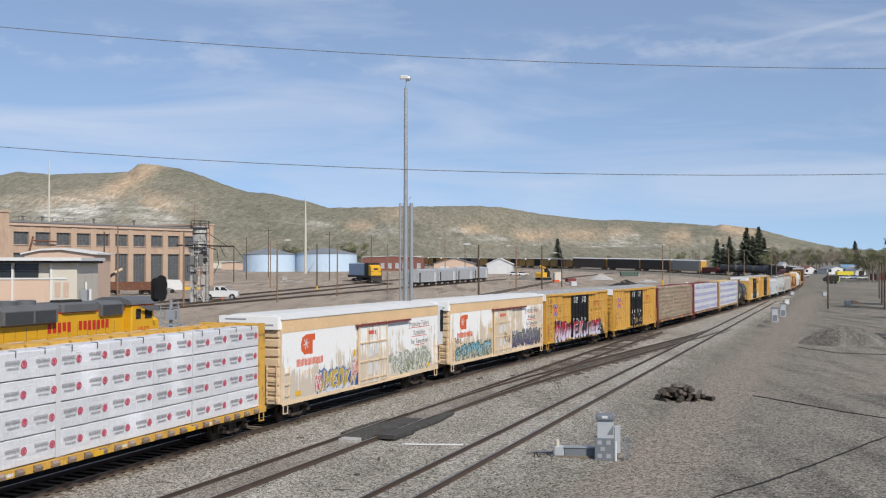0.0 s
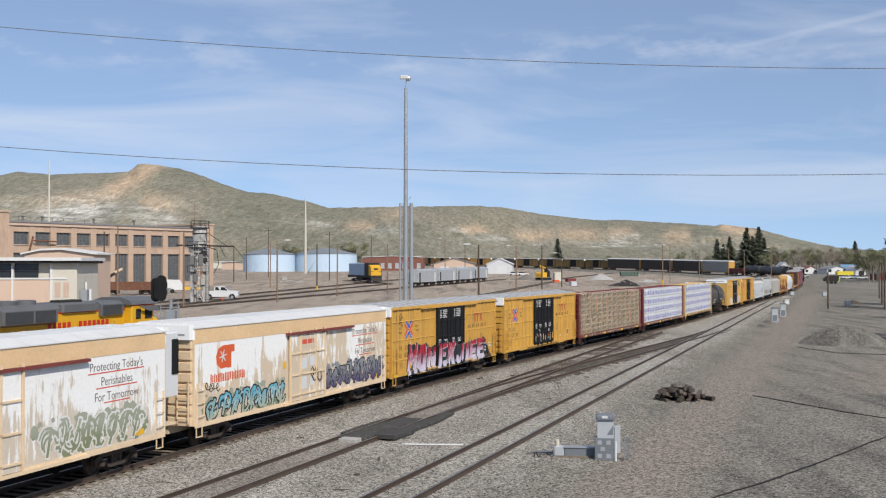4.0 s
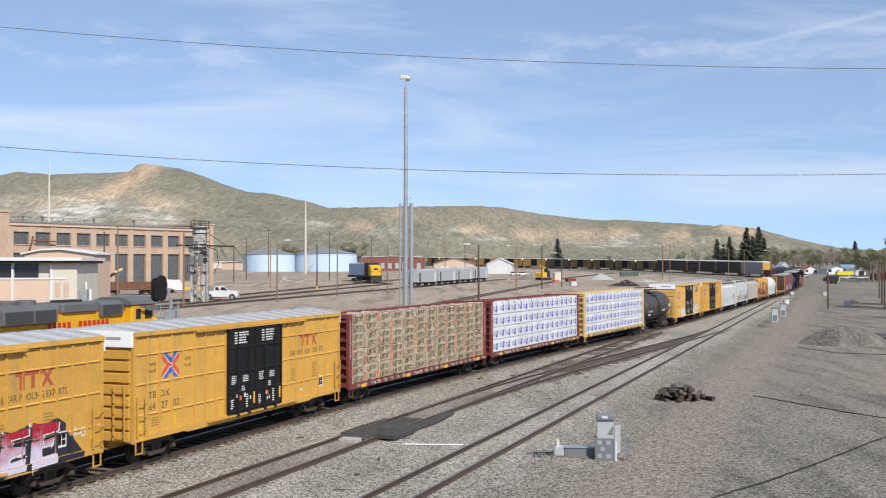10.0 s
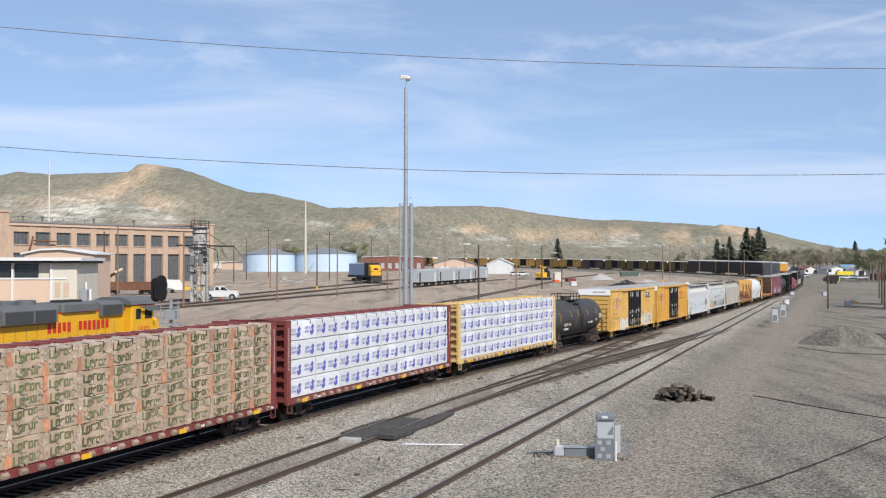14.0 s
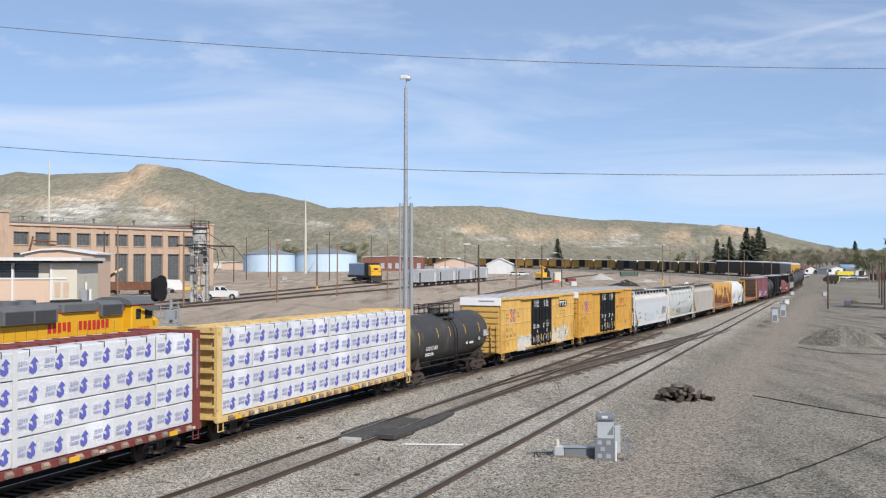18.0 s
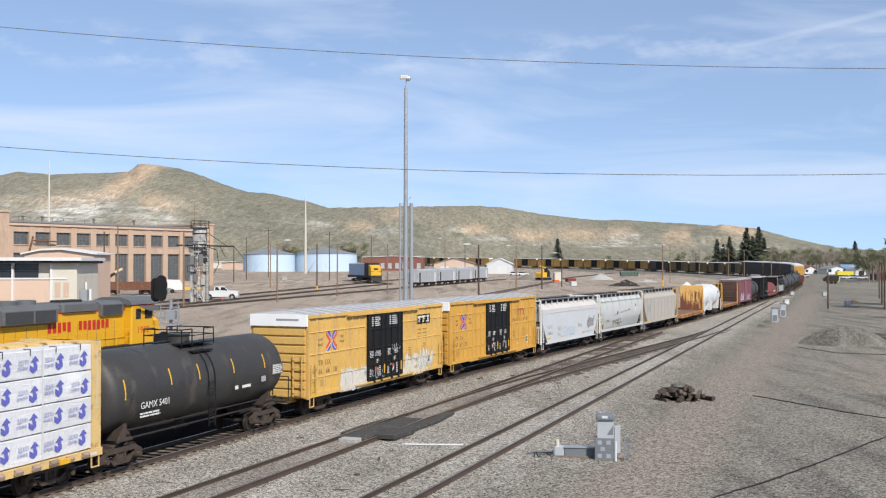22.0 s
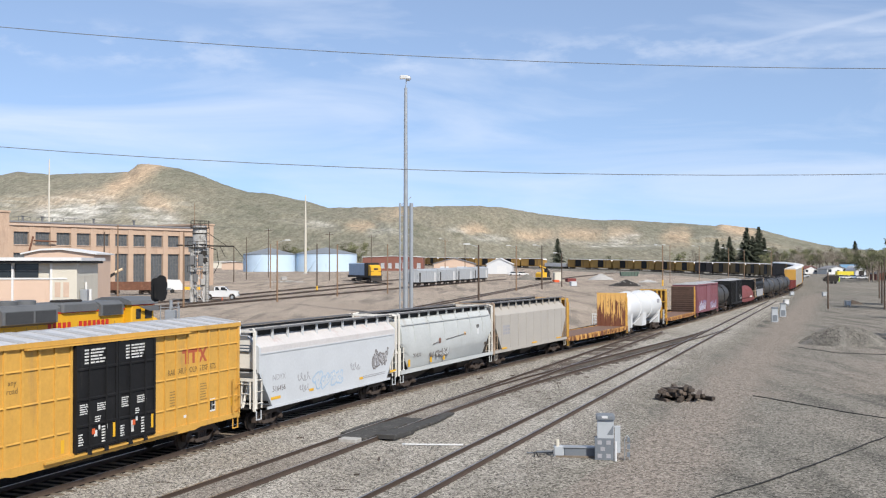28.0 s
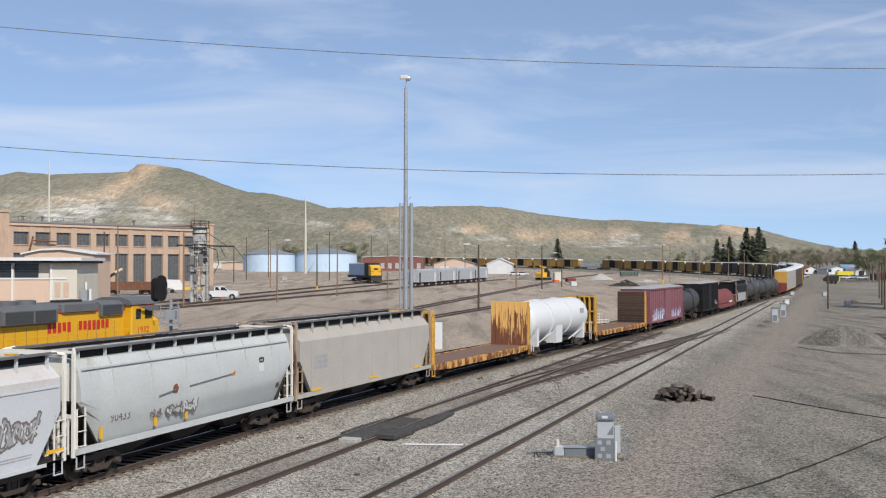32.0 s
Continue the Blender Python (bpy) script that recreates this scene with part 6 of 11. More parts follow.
def coil_car(label, half):
    c = thing("coil_car", label, "railcar")
    part("frame", Solid().prism([(-half, 1.3), (half, 1.3), (half, 0.9), (half * 0.6, 0.7), (-half * 0.6, 0.7), (-half, 0.9)], "y", -1.45, 1.45), M_RED, c)
    for e in (-1, 1):
        a, b = sorted((e * 0.1, e * (half - 0.8)))
        ring = [(1.4 * math.cos(radians(t)), 1.4 + 1.9 * math.sin(radians(t))) for t in range(0, 181, 15)]
        part("hood", Solid().prism(ring, "x", a, b), M_RED, c, "rounded red hood", smooth=True)
        coupler(c, e * half, e)
        truck(c, e * (half - 1.7), False)
    part("notice_patch", Solid().box(2.0, 5.0, -1.47, -1.452, 1.35, 1.6), M_TYPE_W, c)
    return c


def autorack(label, half, end_paint, skin, near=False):
    """A tall covered auto carrier: perforated side panels between posts, end doors, white ribbed roof."""
    c = thing("autorack", label, "autorack car", group="auto carriers")
    tall = 5.45
    part("body", Solid().box(-half + 0.3, half - 0.3, -1.42, 1.42, 1.05, tall - 0.1), skin, c)
    part("frame", Solid().box(-half, half, -1.3, 1.3, 0.8, 1.08), M_YEL2 if near else M_RED, c)
    pm = Solid().box(-0.05, 0.05, -0.03, 0.03, 1.0, tall - 0.1).mesh("side_post", skin)
    for sy in (-1, 1):
        for i in range(10):
            part("side_post", pm, None, c, "", pose(-half + 0.45 + i * (2 * half - 0.9) / 9, sy * 1.43, 0))
    ring = [(-1.5, tall - 0.15), (-1.35, tall + 0.1), (-0.9, tall + 0.28), (0.9, tall + 0.28), (1.35, tall + 0.1), (1.5, tall - 0.15)]
    part("roof", Solid().prism(ring, "x", -half + 0.1, half - 0.1), M_WHITE, c, "pale ribbed roof")
    for e in (-1, 1):
        x = e * (half - 0.3)
        a, b = sorted((x, x + e * 0.2))
        part("end_door", Solid().box(a, b, -1.4, 1.4, 1.08, tall - 0.15).box(a - 0.02, b + 0.02, -0.05, 0.05, 1.1, tall - 0.2).box(a - 0.02, b + 0.02, -1.4, 1.4, 3.0, 3.1), end_paint, c, "yellow end doors")
        coupler(c, e * half, e)
        truck(c, e * (half - 2.8), False)
    return c


def gondola(label, half, skin):
    c = thing("gondola", label, "railcar")
    part("body", Solid().box(-half, half, -1.45, -1.37, 1.0, 2.7).box(-half, half, 1.37, 1.45, 1.0, 2.7).box(-half, -half + 0.08, -1.45, 1.45, 1.0, 2.7).box(half - 0.08, half, -1.45, 1.45, 1.0, 2.7).box(-half, half, -1.4, 1.4, 0.85, 1.0), skin, c)
    pm = Solid().box(-0.08, 0.08, -0.07, 0.07, 0.95, 2.7).mesh("side_post", skin)
    for sy in (-1, 1):
        for i in range(12):
            part("side_post", pm, None, c, "", pose(-half + 0.3 + i * (2 * half - 0.6) / 11, sy * 1.5, 0))
    for e in (-1, 1):
        coupler(c, e * half, e)
        truck(c, e * (half - 1.8), False)
    return c


def put(car, a, b):
    roll_in(car, (a + b) / 2, (b - a) * 0.72)
    return car


def make_train():
    put(centrebeam("yellow centre-beam flatcar stacked with white plastic-wrapped lumber with red marks", 11.6, M_YEL2, "ring", 4, 9, 1), -26.2, -2.94)
    a = put(reefer("white and tan refrigerator car with peeling paint and yellow graffiti", 8.94, 2, M_PEEL_A, True), -1.58, 16.3)
    block_graffiti(a, -5.75, -1.85, 1.12, 2.15, ("hook", "peak", "comb", "ring", "fork", "peak"), G_GOLD, G_BLUED, -1.566, -1.566, 21, None, "gold sprayed block letter edged in blue")
    graffiti(a, -5.5, -2.0, 1.02, 1.25, 6, G_LILAC, G_BLUED, -1.561, 120, label="pale blue sprayed edge")
    graffiti(a, -6.1, -5.5, 1.2, 2.0, 2, G_RED, G_WHITE, -1.566, 121, label="red sprayed splash")
    graffiti(a, -2.3, -1.75, 1.5, 2.4, 2, G_RED, G_WHITE, -1.582, 122, label="red sprayed splash")
    graffiti(a, 2.4, 7.6, 1.2, 2.25, 8, G_OLIVE, G_WHITE, -1.565, 22, label="olive sprayed letters", back=G_OLIVE)
    b = put(reefer("tan and white refrigerator car, heavily worn, blue and grey graffiti", 8.72, 3, M_PEEL_B, False), 18.3, 35.74)
    graffiti(b, -7.9, -1.9, 1.1, 2.0, 8, G_TEAL, G_BLACK, -1.565, 23, label="pale green and blue sprayed letters", back=G_OLIVE)
    graffiti(b, 1.8, 8.2, 1.25, 2.25, 9, G_SLATE, G_BLACK, -1.565, 24, label="slate grey sprayed letters", back=G_SLATE)
    scrawl(b, -8.0, 2.1, 0.9, 0.5, M_TYPE_K, -1.565, 5)
    scrawl(b, 0.3, 1.6, 0.9, 0.9, M_TYPE_K, -1.68, 6)
    c = put(boxcar("yellow high-cube boxcar with black doors and large pink and white graffiti", 7.99, seed=4), 36.61, 52.6)
    boxcar_marks(c, 8, "638782", "TBOX", 4)
    block_graffiti(c, -6.0, 5.9, 0.95, 2.52, ("peak", "ring", "slant", "comb", "fork", "hook", "ring", "comb", "comb"), G_PINK, G_BLACK, PANEL, -1.70, 25, post_places(7.99))
    part("graffiti_shade", painted(Solid(), [(5.7, 0.96), (7.0, 0.96), (7.05, 1.12), (6.5, 1.7), (6.1, 1.95), (5.7, 2.0)], post_places(7.99), 0.001), G_BLACK, c, "black sprayed patch")
    scrawl(c, -7.3, 3.6, 0.9, 0.9, M_TYPE_K, PANEL, 7)
    scrawl(c, 6.4, 1.55, 0.95, 0.45, M_TYPE_W, PANEL - 0.004, 8)
    d = put(boxcar("yellow high-cube boxcar with two black plug doors, clean sides", 7.96, seed=5), 54.3, 70.22)
    boxcar_marks(d, 8, "642702", "TBOX", 5)
    put(centrebeam("dark red centre-beam flatcar stacked with brown paper-wrapped packs with green print", 9.69, M_RED, "kraft", 4, 12, 6), 71.33, 90.71)
    put(centrebeam("dark red centre-beam flatcar stacked with white wrapped lumber with blue arrows", 9.79, M_RED, "arrow", 4, 8, 7), 91.62, 111.2)
    put(centrebeam("sun-bleached yellow centre-beam flatcar stacked with white wrapped lumber with blue arrows", 9.62, M_YEL3, "arrow", 4, 8, 8), 112.41, 131.65)
    put(tank_car("black tank car with a railed top platform and yellow reflectors", 6.55, 9), 131.7, 144.8)
    e = put(boxcar("yellow high-cube boxcar with black doors and white sprayed graffiti", 8.07, M_YELF, seed=10), 146.23, 162.37)
    boxcar_marks(e, 8, "666618", "TBOX", 10, 1)
    block_graffiti(e, -4.9, -2.15, 0.96, 1.95, ("fork", "slant", "ring", "peak", "comb"), G_DUST, G_SMOKE, PANEL, PANEL, 26, post_places(8.07), "white sprayed ragged letter edged in grey-blue")
    graffiti(e, -4.9, -2.2, 0.98, 1.75, 5, G_DUST, G_WHITE, PANEL - 0.012, 126, label="white sprayed wash", posts=post_places(8.07))
    scrawl(e, -1.8, 1.15, 1.4, 0.6, M_TYPE_G, -1.70, 36)
    scrawl(e, -1.7, 2.3, 0.9, 0.4, M_TYPE_G, -1.70, 37)
    scrawl(e, 0.6, 2.5, 1.1, 0.4, M_TYPE_G, -1.70, 38)
    block_graffiti(e, 2.3, 5.9, 1.0, 2.15, ("hook", "slant", "comb", "peak", "fork"), G_DUST, G_YELS, PANEL, PANEL, 27, post_places(8.07), "thin white sprayed letter on yellow")
    graffiti(e, 4.6, 6.6, 1.3, 2.2, 5, G_WHITE, G_SMOKE, PANEL - 0.012, 127, label="white sprayed scribble", posts=post_places(8.07))
    f = put(boxcar("yellow high-cube boxcar with two black plug doors and printed notices", 7.97, seed=11), 163.64, 179.59)
    boxcar_marks(f, 8, "673239", "TBOX", 11)
    put(hopper("pale white covered hopper with tags along its lower side", 7.2, M_HOPW, "flat", 12), 180.98, 195.4)
    put(hopper("pale grey round-sided covered hopper with vertical ribs", 7.2, M_HOPW2, "round", 13), 195.87, 210.27)
    put(hopper("cream-grey covered hopper with a ribbed side", 7.75, M_HOPG, "rib", 14), 210.69, 226.23)
    put(bulkhead_flat("yellow bulkhead flatcar, empty, with a rust-streaked end wall", 8.83, 15, M_RUSTBH), 226.43, 244.09)
    put(white_tank("short white tank car with two heavy rings", 7.35), 244.3, 259.0)
    put(bulkhead_flat("yellow bulkhead flatcar, empty, with brown plank end walls", 8.7, 16, M_DECK, True), 260.0, 277.4)
    g = put(boxcar("faded maroon boxcar with a plain door and blue graffiti", 8.2, M_PURPLE, 4.55, False, 17, "maroon boxcars", white_cap=False), 278.4, 295.2)
    graffiti(g, -6.5, -1.5, 1.1, 2.2, 5, G_LILAC, G_WHITE, PANEL, 28, label="blue and white sprayed letters", back=G_LILAC)
    graffiti(g, 2.0, 7.0, 1.1, 2.1, 5, G_LILAC, M_PURPLE, PANEL, 29, label="white sprayed letters")
    part("door", Solid().box(-1.3, 1.3, -1.62, -1.52, 1.1, 4.3), M_PURPLE, g)
    put(tank_car("black tank car behind a maroon boxcar", 5.7, 18, False, near=False), 296.2, 307.8)
    k = put(boxcar("black weathered boxcar with white patches", 6.5, M_BLACK, 4.6, False, 19, "dark boxcars", False, white_cap=False), 308.6, 321.6)
    scrawl(k, 3.0, 1.4, 2.6, 0.9, M_TYPE_W, -1.6, 31)
    put(coil_car("red coil car with two rounded hoods", 8.5), 322.6, 339.8)
    k = put(hopper("dark covered hopper with a white lower side", 6.9, M_BLACK, "rib", 20, False, "dark hoppers"), 341.0, 354.8)
    part("side_patch", Solid().box(-5.4, 4.4, -1.58, -1.56, 1.2, 2.5), M_TYPE_G, k, "dusty white lower side")
    put(tank_car("black tank car with an empty platform", 9.1, 21, False, near=False), 355.8, 374.2)
    put(tank_car("black tank car with faded sides", 9.1, 22, False, near=False), 375.0, 393.4)
    put(tank_car("black tank car with a dull shell", 8.0, 23, False, near=False), 394.4, 410.6)
    put(gondola("low rusty gondola ahead of an auto carrier", 7.4, M_RED), 411.8, 426.6)
    s = 428.0
    put(autorack("pale grey auto carrier with bright yellow end doors", 12.8, M_YEL, M_RACKG, True), s, s + 25.6)
    for k in range(3):
        s += 26.3
        put(autorack("dull brown auto carrier with a pale roof", 12.8, M_YEL, M_RACK), s, s + 25.6)
    s += 26.2
    for k in range(23):
        if k == 11:
            put(gondola("grey steel gondola among yellow boxcars", 7.9, M_GALV), s, s + 15.8)
        elif k == 4:
            d = put(boxcar("dark brown boxcar with white scrawls among yellow ones", 7.9, M_RACK, seed=44, group="dark boxcars", near=False), s, s + 15.8)
            scrawl(d, -5.5, 1.6, 2.6, 1.2, M_TYPE_G, -1.6, 32)
            scrawl(d, 3.2, 1.8, 2.4, 1.0, M_TYPE_G, -1.6, 33)
        else:
            put(boxcar("dark yellow-brown boxcar with black doors, far along the curve" if k < 4 else "dull yellow boxcar with black doors, darkened for shade, far along the curve", 7.9, M_YELB if k < 4 else M_YEL_FARSHADE, seed=40 + k, near=False), s, s + 15.8)
        s += 17.15


make_train()


# ground, ballast, tracks, hills ---------------------------------------------------
def smooth01(t):
    t = min(1.0, max(0.0, t))
    return t * t * (3 - 2 * t)


LX, LY, LZ = LINE[:, 1], LINE[:, 2], LINE[:, 3]
NEAR_END = int(np.argmax(LINE[:, 0] > 300))


def yard_level(y):
    """The yard behind the train climbs gently away from the bridge."""
    return 0.0085 * max(0.0, min(y, 760) - 50) + 0.002 * max(0.0, y - 760) - 0.2


def ground_z(x, y):
    """Level of the ground: flat round the near tracks and to their right, climbing behind the train."""
    far = 0.0150 * max(0.0, min(y, 700) - 285) - 0.25
    i = int(np.argmin((LX - x) ** 2 + (LY - y) ** 2))
    d = math.hypot(LX[i] - x, LY[i] - y)
    line_x = np.interp(y, LY[:NEAR_END], LX[:NEAR_END])
    left = line_x - x
    side = smooth01((left - 7) / 16)
    z = far * (1 - side) + yard_level(y) * side
    k = smooth01((d - 3.5) / 14)
    return (LZ[i] - 0.25) * (1 - k) + z * k


def dirt_material(name, a, b, c, scale, grain=(0.55, 1.45), edge=None, road=None):
    """Packed grey dirt and fines: three tones at three scales, grit and shallow ruts as relief."""
    m = bpy.data.materials.new(name)
    m.use_nodes = True
    nt = m.node_tree
    N, L = nt.nodes.new, nt.links.new
    bs = nt.nodes["Principled BSDF"]
    bs.inputs["Roughness"].default_value = 0.95
    bs.inputs["Specular IOR Level"].default_value = 0.0
    a, b, c = (tuple(v * ALBEDO_SCALE for v in q) for q in (a, b, c))
    edge = tuple(v * ALBEDO_SCALE for v in edge) if edge else None
    tc = N("ShaderNodeTexCoord")

    def nz(sc, det, rough=0.55, stretch=None):
        n = N("ShaderNodeTexNoise")
        n.inputs["Scale"].default_value = sc
        n.inputs["Detail"].default_value = det
        n.inputs["Roughness"].default_value = rough
        if stretch:
            mp = N("ShaderNodeMapping")
            mp.inputs["Rotation"].default_value = (0, 0, radians(stretch[1]))
            mp.inputs["Scale"].default_value = (1, stretch[0], 1)
            L(tc.outputs["Object"], mp.inputs["Vector"])
            L(mp.outputs["Vector"], n.inputs["Vector"])
        else:
            L(tc.outputs["Object"], n.inputs["Vector"])
        return n.outputs["Fac"]

    def mix(f, c1, c2, lo, hi):
        r = N("ShaderNodeMapRange")
        r.inputs["From Min"].default_value, r.inputs["From Max"].default_value = lo, hi
        L(f, r.inputs["Value"])
        x = N("ShaderNodeMixRGB")
        L(r.outputs["Result"], x.inputs["Fac"])
        for k, q in (("Color1", c1), ("Color2", c2)):
            if isinstance(q, tuple):
                x.inputs[k].default_value = (*q, 1)
            else:
                L(q, x.inputs[k])
        return x.outputs["Color"]

    big = nz(0.045 * scale, 5)
    ruts = nz(0.5 * scale, 4, 0.5, (0.12, -23))
    mid = nz(0.9 * scale, 6, 0.65)
    grit = nz(9 * scale, 5, 0.75)
    col = mix(big, a, b, 0.42, 0.58)
    col = mix(ruts, col, c, 0.50, 0.66)
    col = mix(mid, col, a, 0.50, 0.80)
    if edge:
        # towards its border the stone thins out and lets the dirt show
        at = N("ShaderNodeAttribute")
        at.attribute_name = "worn"
        sm = N("ShaderNodeMath")
        sm.operation = "ADD"
        L(at.outputs["Fac"], sm.inputs[0])
        L(nz(0.7, 6, 0.7), sm.inputs[1])
        col = mix(sm.outputs[0], col, edge, 0.62, 1.25)
    if road:
        # where trucks pass the dirt is fine, brown and pressed smooth
        at = N("ShaderNodeAttribute")
        at.attribute_name = "driven"
        sm = N("ShaderNodeMath")
        sm.operation = "ADD"
        L(at.outputs["Fac"], sm.inputs[0])
        L(nz(0.35, 6, 0.7, (0.3, -21)), sm.inputs[1])
        col = mix(sm.outputs[0], col, tuple(v * ALBEDO_SCALE for v in road), 0.80, 1.30)
    vo = N("ShaderNodeTexVoronoi")
    vo.inputs["Scale"].default_value = 13 * scale
    L(tc.outputs["Object"], vo.inputs["Vector"])
    vr = N("ShaderNodeMapRange")
    vr.inputs["To Min"].default_value = grain[0]
    vr.inputs["To Max"].default_value = grain[1]
    sp = N("ShaderNodeSeparateXYZ")
    L(vo.outputs["Color"], sp.inputs[0])
    L(sp.outputs[0], vr.inputs["Value"])
    gr = N("ShaderNodeMapRange")
    gr.inputs["To Min"].default_value = 0.55
    gr.inputs["To Max"].default_value = 1.45
    L(grit, gr.inputs["Value"])
    mu = N("ShaderNodeMath")
    mu.operation = "MULTIPLY"
    L(vr.outputs["Result"], mu.inputs[0])
    L(gr.outputs["Result"], mu.inputs[1])
    sc = N("ShaderNodeVectorMath")
    sc.operation = "SCALE"
    L(col, sc.inputs[0])
    L(mu.outputs[0], sc.inputs["Scale"])
    L(sc.outputs["Vector"], bs.inputs["Base Color"])
    bp = N("ShaderNodeBump")
    bp.inputs["Strength"].default_value = 0.8
    bp.inputs["Distance"].default_value = 0.04
    ad = N("ShaderNodeMath")
    ad.operation = "ADD"
    L(grit, ad.inputs[0])
    L(vo.outputs["Distance"], ad.inputs[1])
    L(ad.outputs[0], bp.inputs["Height"])
    L(bp.outputs["Normal"], bs.inputs["Normal"])
    return m


M_DIRT = dirt_material("packed_grey_dirt", (0.232, 0.220, 0.192), (0.272, 0.247, 0.215), (0.160, 0.153, 0.135), 1.0, (0.42, 1.6), None, (0.285, 0.250, 0.215))
M_SAND = dirt_material("pale_yard_dirt", (0.37, 0.31, 0.255), (0.43, 0.365, 0.30), (0.255, 0.222, 0.19), 0.8)
M_BALLAST = dirt_material("crushed_stone_ballast", (0.378, 0.354, 0.312), (0.300, 0.280, 0.244), (0.425, 0.400, 0.356), 1.1, (0.30, 1.72), (0.256, 0.238, 0.205))
M_STONE = mat("loose_stone", (0.265, 0.245, 0.22), 0.9, var=0.25, scale=6, fine=30, island=True, obvar=0.55)
M_MOUND = mat("dark_gravel", (0.17, 0.16, 0.14), 0.95, var=0.4, scale=2.5, fine=16, bump=0.8, tint=(0.26, 0.24, 0.21), tint_at=0.5)
M_MOUNDST = mat("mound_stone", (0.15, 0.14, 0.125), 0.95, var=0.2, scale=6, fine=30, island=True, obvar=0.7)
M_TIE = mat("weathered_tie_wood", (0.16, 0.13, 0.10), 0.9, var=0.3, scale=3, fine=25, bump=0.4, tint=(0.24, 0.19, 0.15), tint_at=0.55, obvar=0.35)
M_RAIL = mat("rusty_rail_steel", (0.105, 0.075, 0.058), 0.7, 0.3, var=0.25, scale=2, fine=20)
M_RAILTOP = mat("worn_rail_head", (0.30, 0.28, 0.27), 0.35, 0.8, var=0.2, scale=1, fine=20, bump=0)
# near-black: cinder spills, and the painted shade below the train
M_CINDER_SHADE = dirt_material("cinders_and_train_shade", (0.022, 0.020, 0.019), (0.030, 0.027, 0.025), (0.017, 0.016, 0.015), 1.6)
M_FILL = dirt_material("dusty_track_fill", (0.30, 0.272, 0.238), (0.235, 0.208, 0.18), (0.34, 0.31, 0.275), 1.2, (0.4, 1.6))
M_STAIN = dirt_material("oily_dark_ballast", (0.13, 0.115, 0.10), (0.17, 0.15, 0.13), (0.10, 0.09, 0.08), 1.6)


def axis_steps(lo, hi, fine_lo, fine_hi, fine, ratio):
    v = list(np.arange(fine_lo, fine_hi + 0.01, fine))
    st = fine
    while v[-1] < hi:
        st *= ratio
        v.append(v[-1] + st)
    st = fine
    while v[0] > lo:
        st *= ratio
        v.insert(0, v[0] - st)
    return v


def build_ground():
    xs = axis_steps(-4200, 4200, -70, 70, 2.5, 1.17)
    ys = axis_steps(-300, 4500, 15, 150, 2.5, 1.07)
    s = Solid()
    for y in ys:
        for x in xs:
            z = ground_z(x, y)
            if y < 180 and abs(x) < 80:
                z += 0.05 * noise.noise((x * 0.11, y * 0.11, 0)) * smooth01((x - np.interp(y, LY[:NEAR_END], LX[:NEAR_END]) - 14) / 10)
            s.v.append((x, y, z))
    n = len(xs)
    for j in range(len(ys) - 1):
        for i in range(n - 1):
            s.f.append((j * n + i, j * n + i + 1, (j + 1) * n + i + 1, (j + 1) * n + i))
    me = s.mesh("ground", M_DIRT, True)
    me.materials.append(M_SAND)
    for p in me.polygons:
        c = p.center
        if c.y > 40 and c.x < np.interp(c.y, LY[:NEAR_END], LX[:NEAR_END]) - 4 - max(0, c.y - 330) * 0.25:
            p.material_index = 1
    dr = []
    for v in me.vertices:
        x, y = v.co.x, v.co.y
        off = (x - (-15.8 + math.tan(radians(21.0)) * (y + 4.5))) * 0.93
        k = math.exp(-((off - 6.6) / 2.6) ** 2)
        if 58 < y < 115:
            k = max(k, 0.6 * math.exp(-((off - 15 - 0.15 * (y - 58)) / 6.0) ** 2))
        dr.append(k if 20 < y < 260 else 0.3)
    at = me.attributes.new("driven", "FLOAT", "POINT")
    at.data.foreach_set("value", dr)
    tagged(part("ground", me, None), "packed grey-brown dirt of a rail yard, gritty and rutted", "ground", kind="structure")


build_ground()

D3 = radians(21.0)


def straight(x, y, y_to, heading):
    h = radians(heading)
    n = max(2, int((y_to - y) / 6))
    return [(x + math.tan(h) * (y_to - y) * i / n, y + (y_to - y) * i / n) for i in range(n + 1)]


TRACK_2 = straight(-22.0, -4.5, 112, 21.0)
TRACK_3 = straight(-15.8, -4.5, 205, 21.0)


def link_shift(y):
    """Sideways way of the crossover from the second track towards the third."""
    if y < 72:
        return 0.06 + (y - 50) ** 2 / 360.0
    if y < 102:
        return 1.404 + 0.124 * (y - 72)
    return 5.124 + 0.124 * (y - 102) - 0.0036 * (y - 102) ** 2


LINK = [(-22.0 + math.tan(D3) * (y + 4.5) + link_shift(y), y) for y in range(50, 119, 2)]
YARD_A = straight(-82, 22, 330, 18.2)
YARD_B = straight(-63.5, 60, 250, 12.6) + [(-14, 278), (-21.5, 300), (-30, 322)]
YARD_C = straight(-30.5, 40, 300, 13.4) + [(37, 335), (52, 385), (74, 450)]
LOCO_TRACK = straight(-47.5, -4.5, 175, 19.0)
YARD_D = straight(-60, 100, 420, 11.5)


def rail_ring(side):
    return [(side - 0.07, -0.17), (side + 0.07, -0.17), (side + 0.07, -0.155), (side + 0.012, -0.135), (side + 0.012, -0.045), (side + 0.037, -0.035), (side + 0.037, 0.0),
            (side - 0.037, 0.0), (side - 0.037, -0.035), (side - 0.012, -0.045), (side - 0.012, -0.135), (side - 0.07, -0.155)]


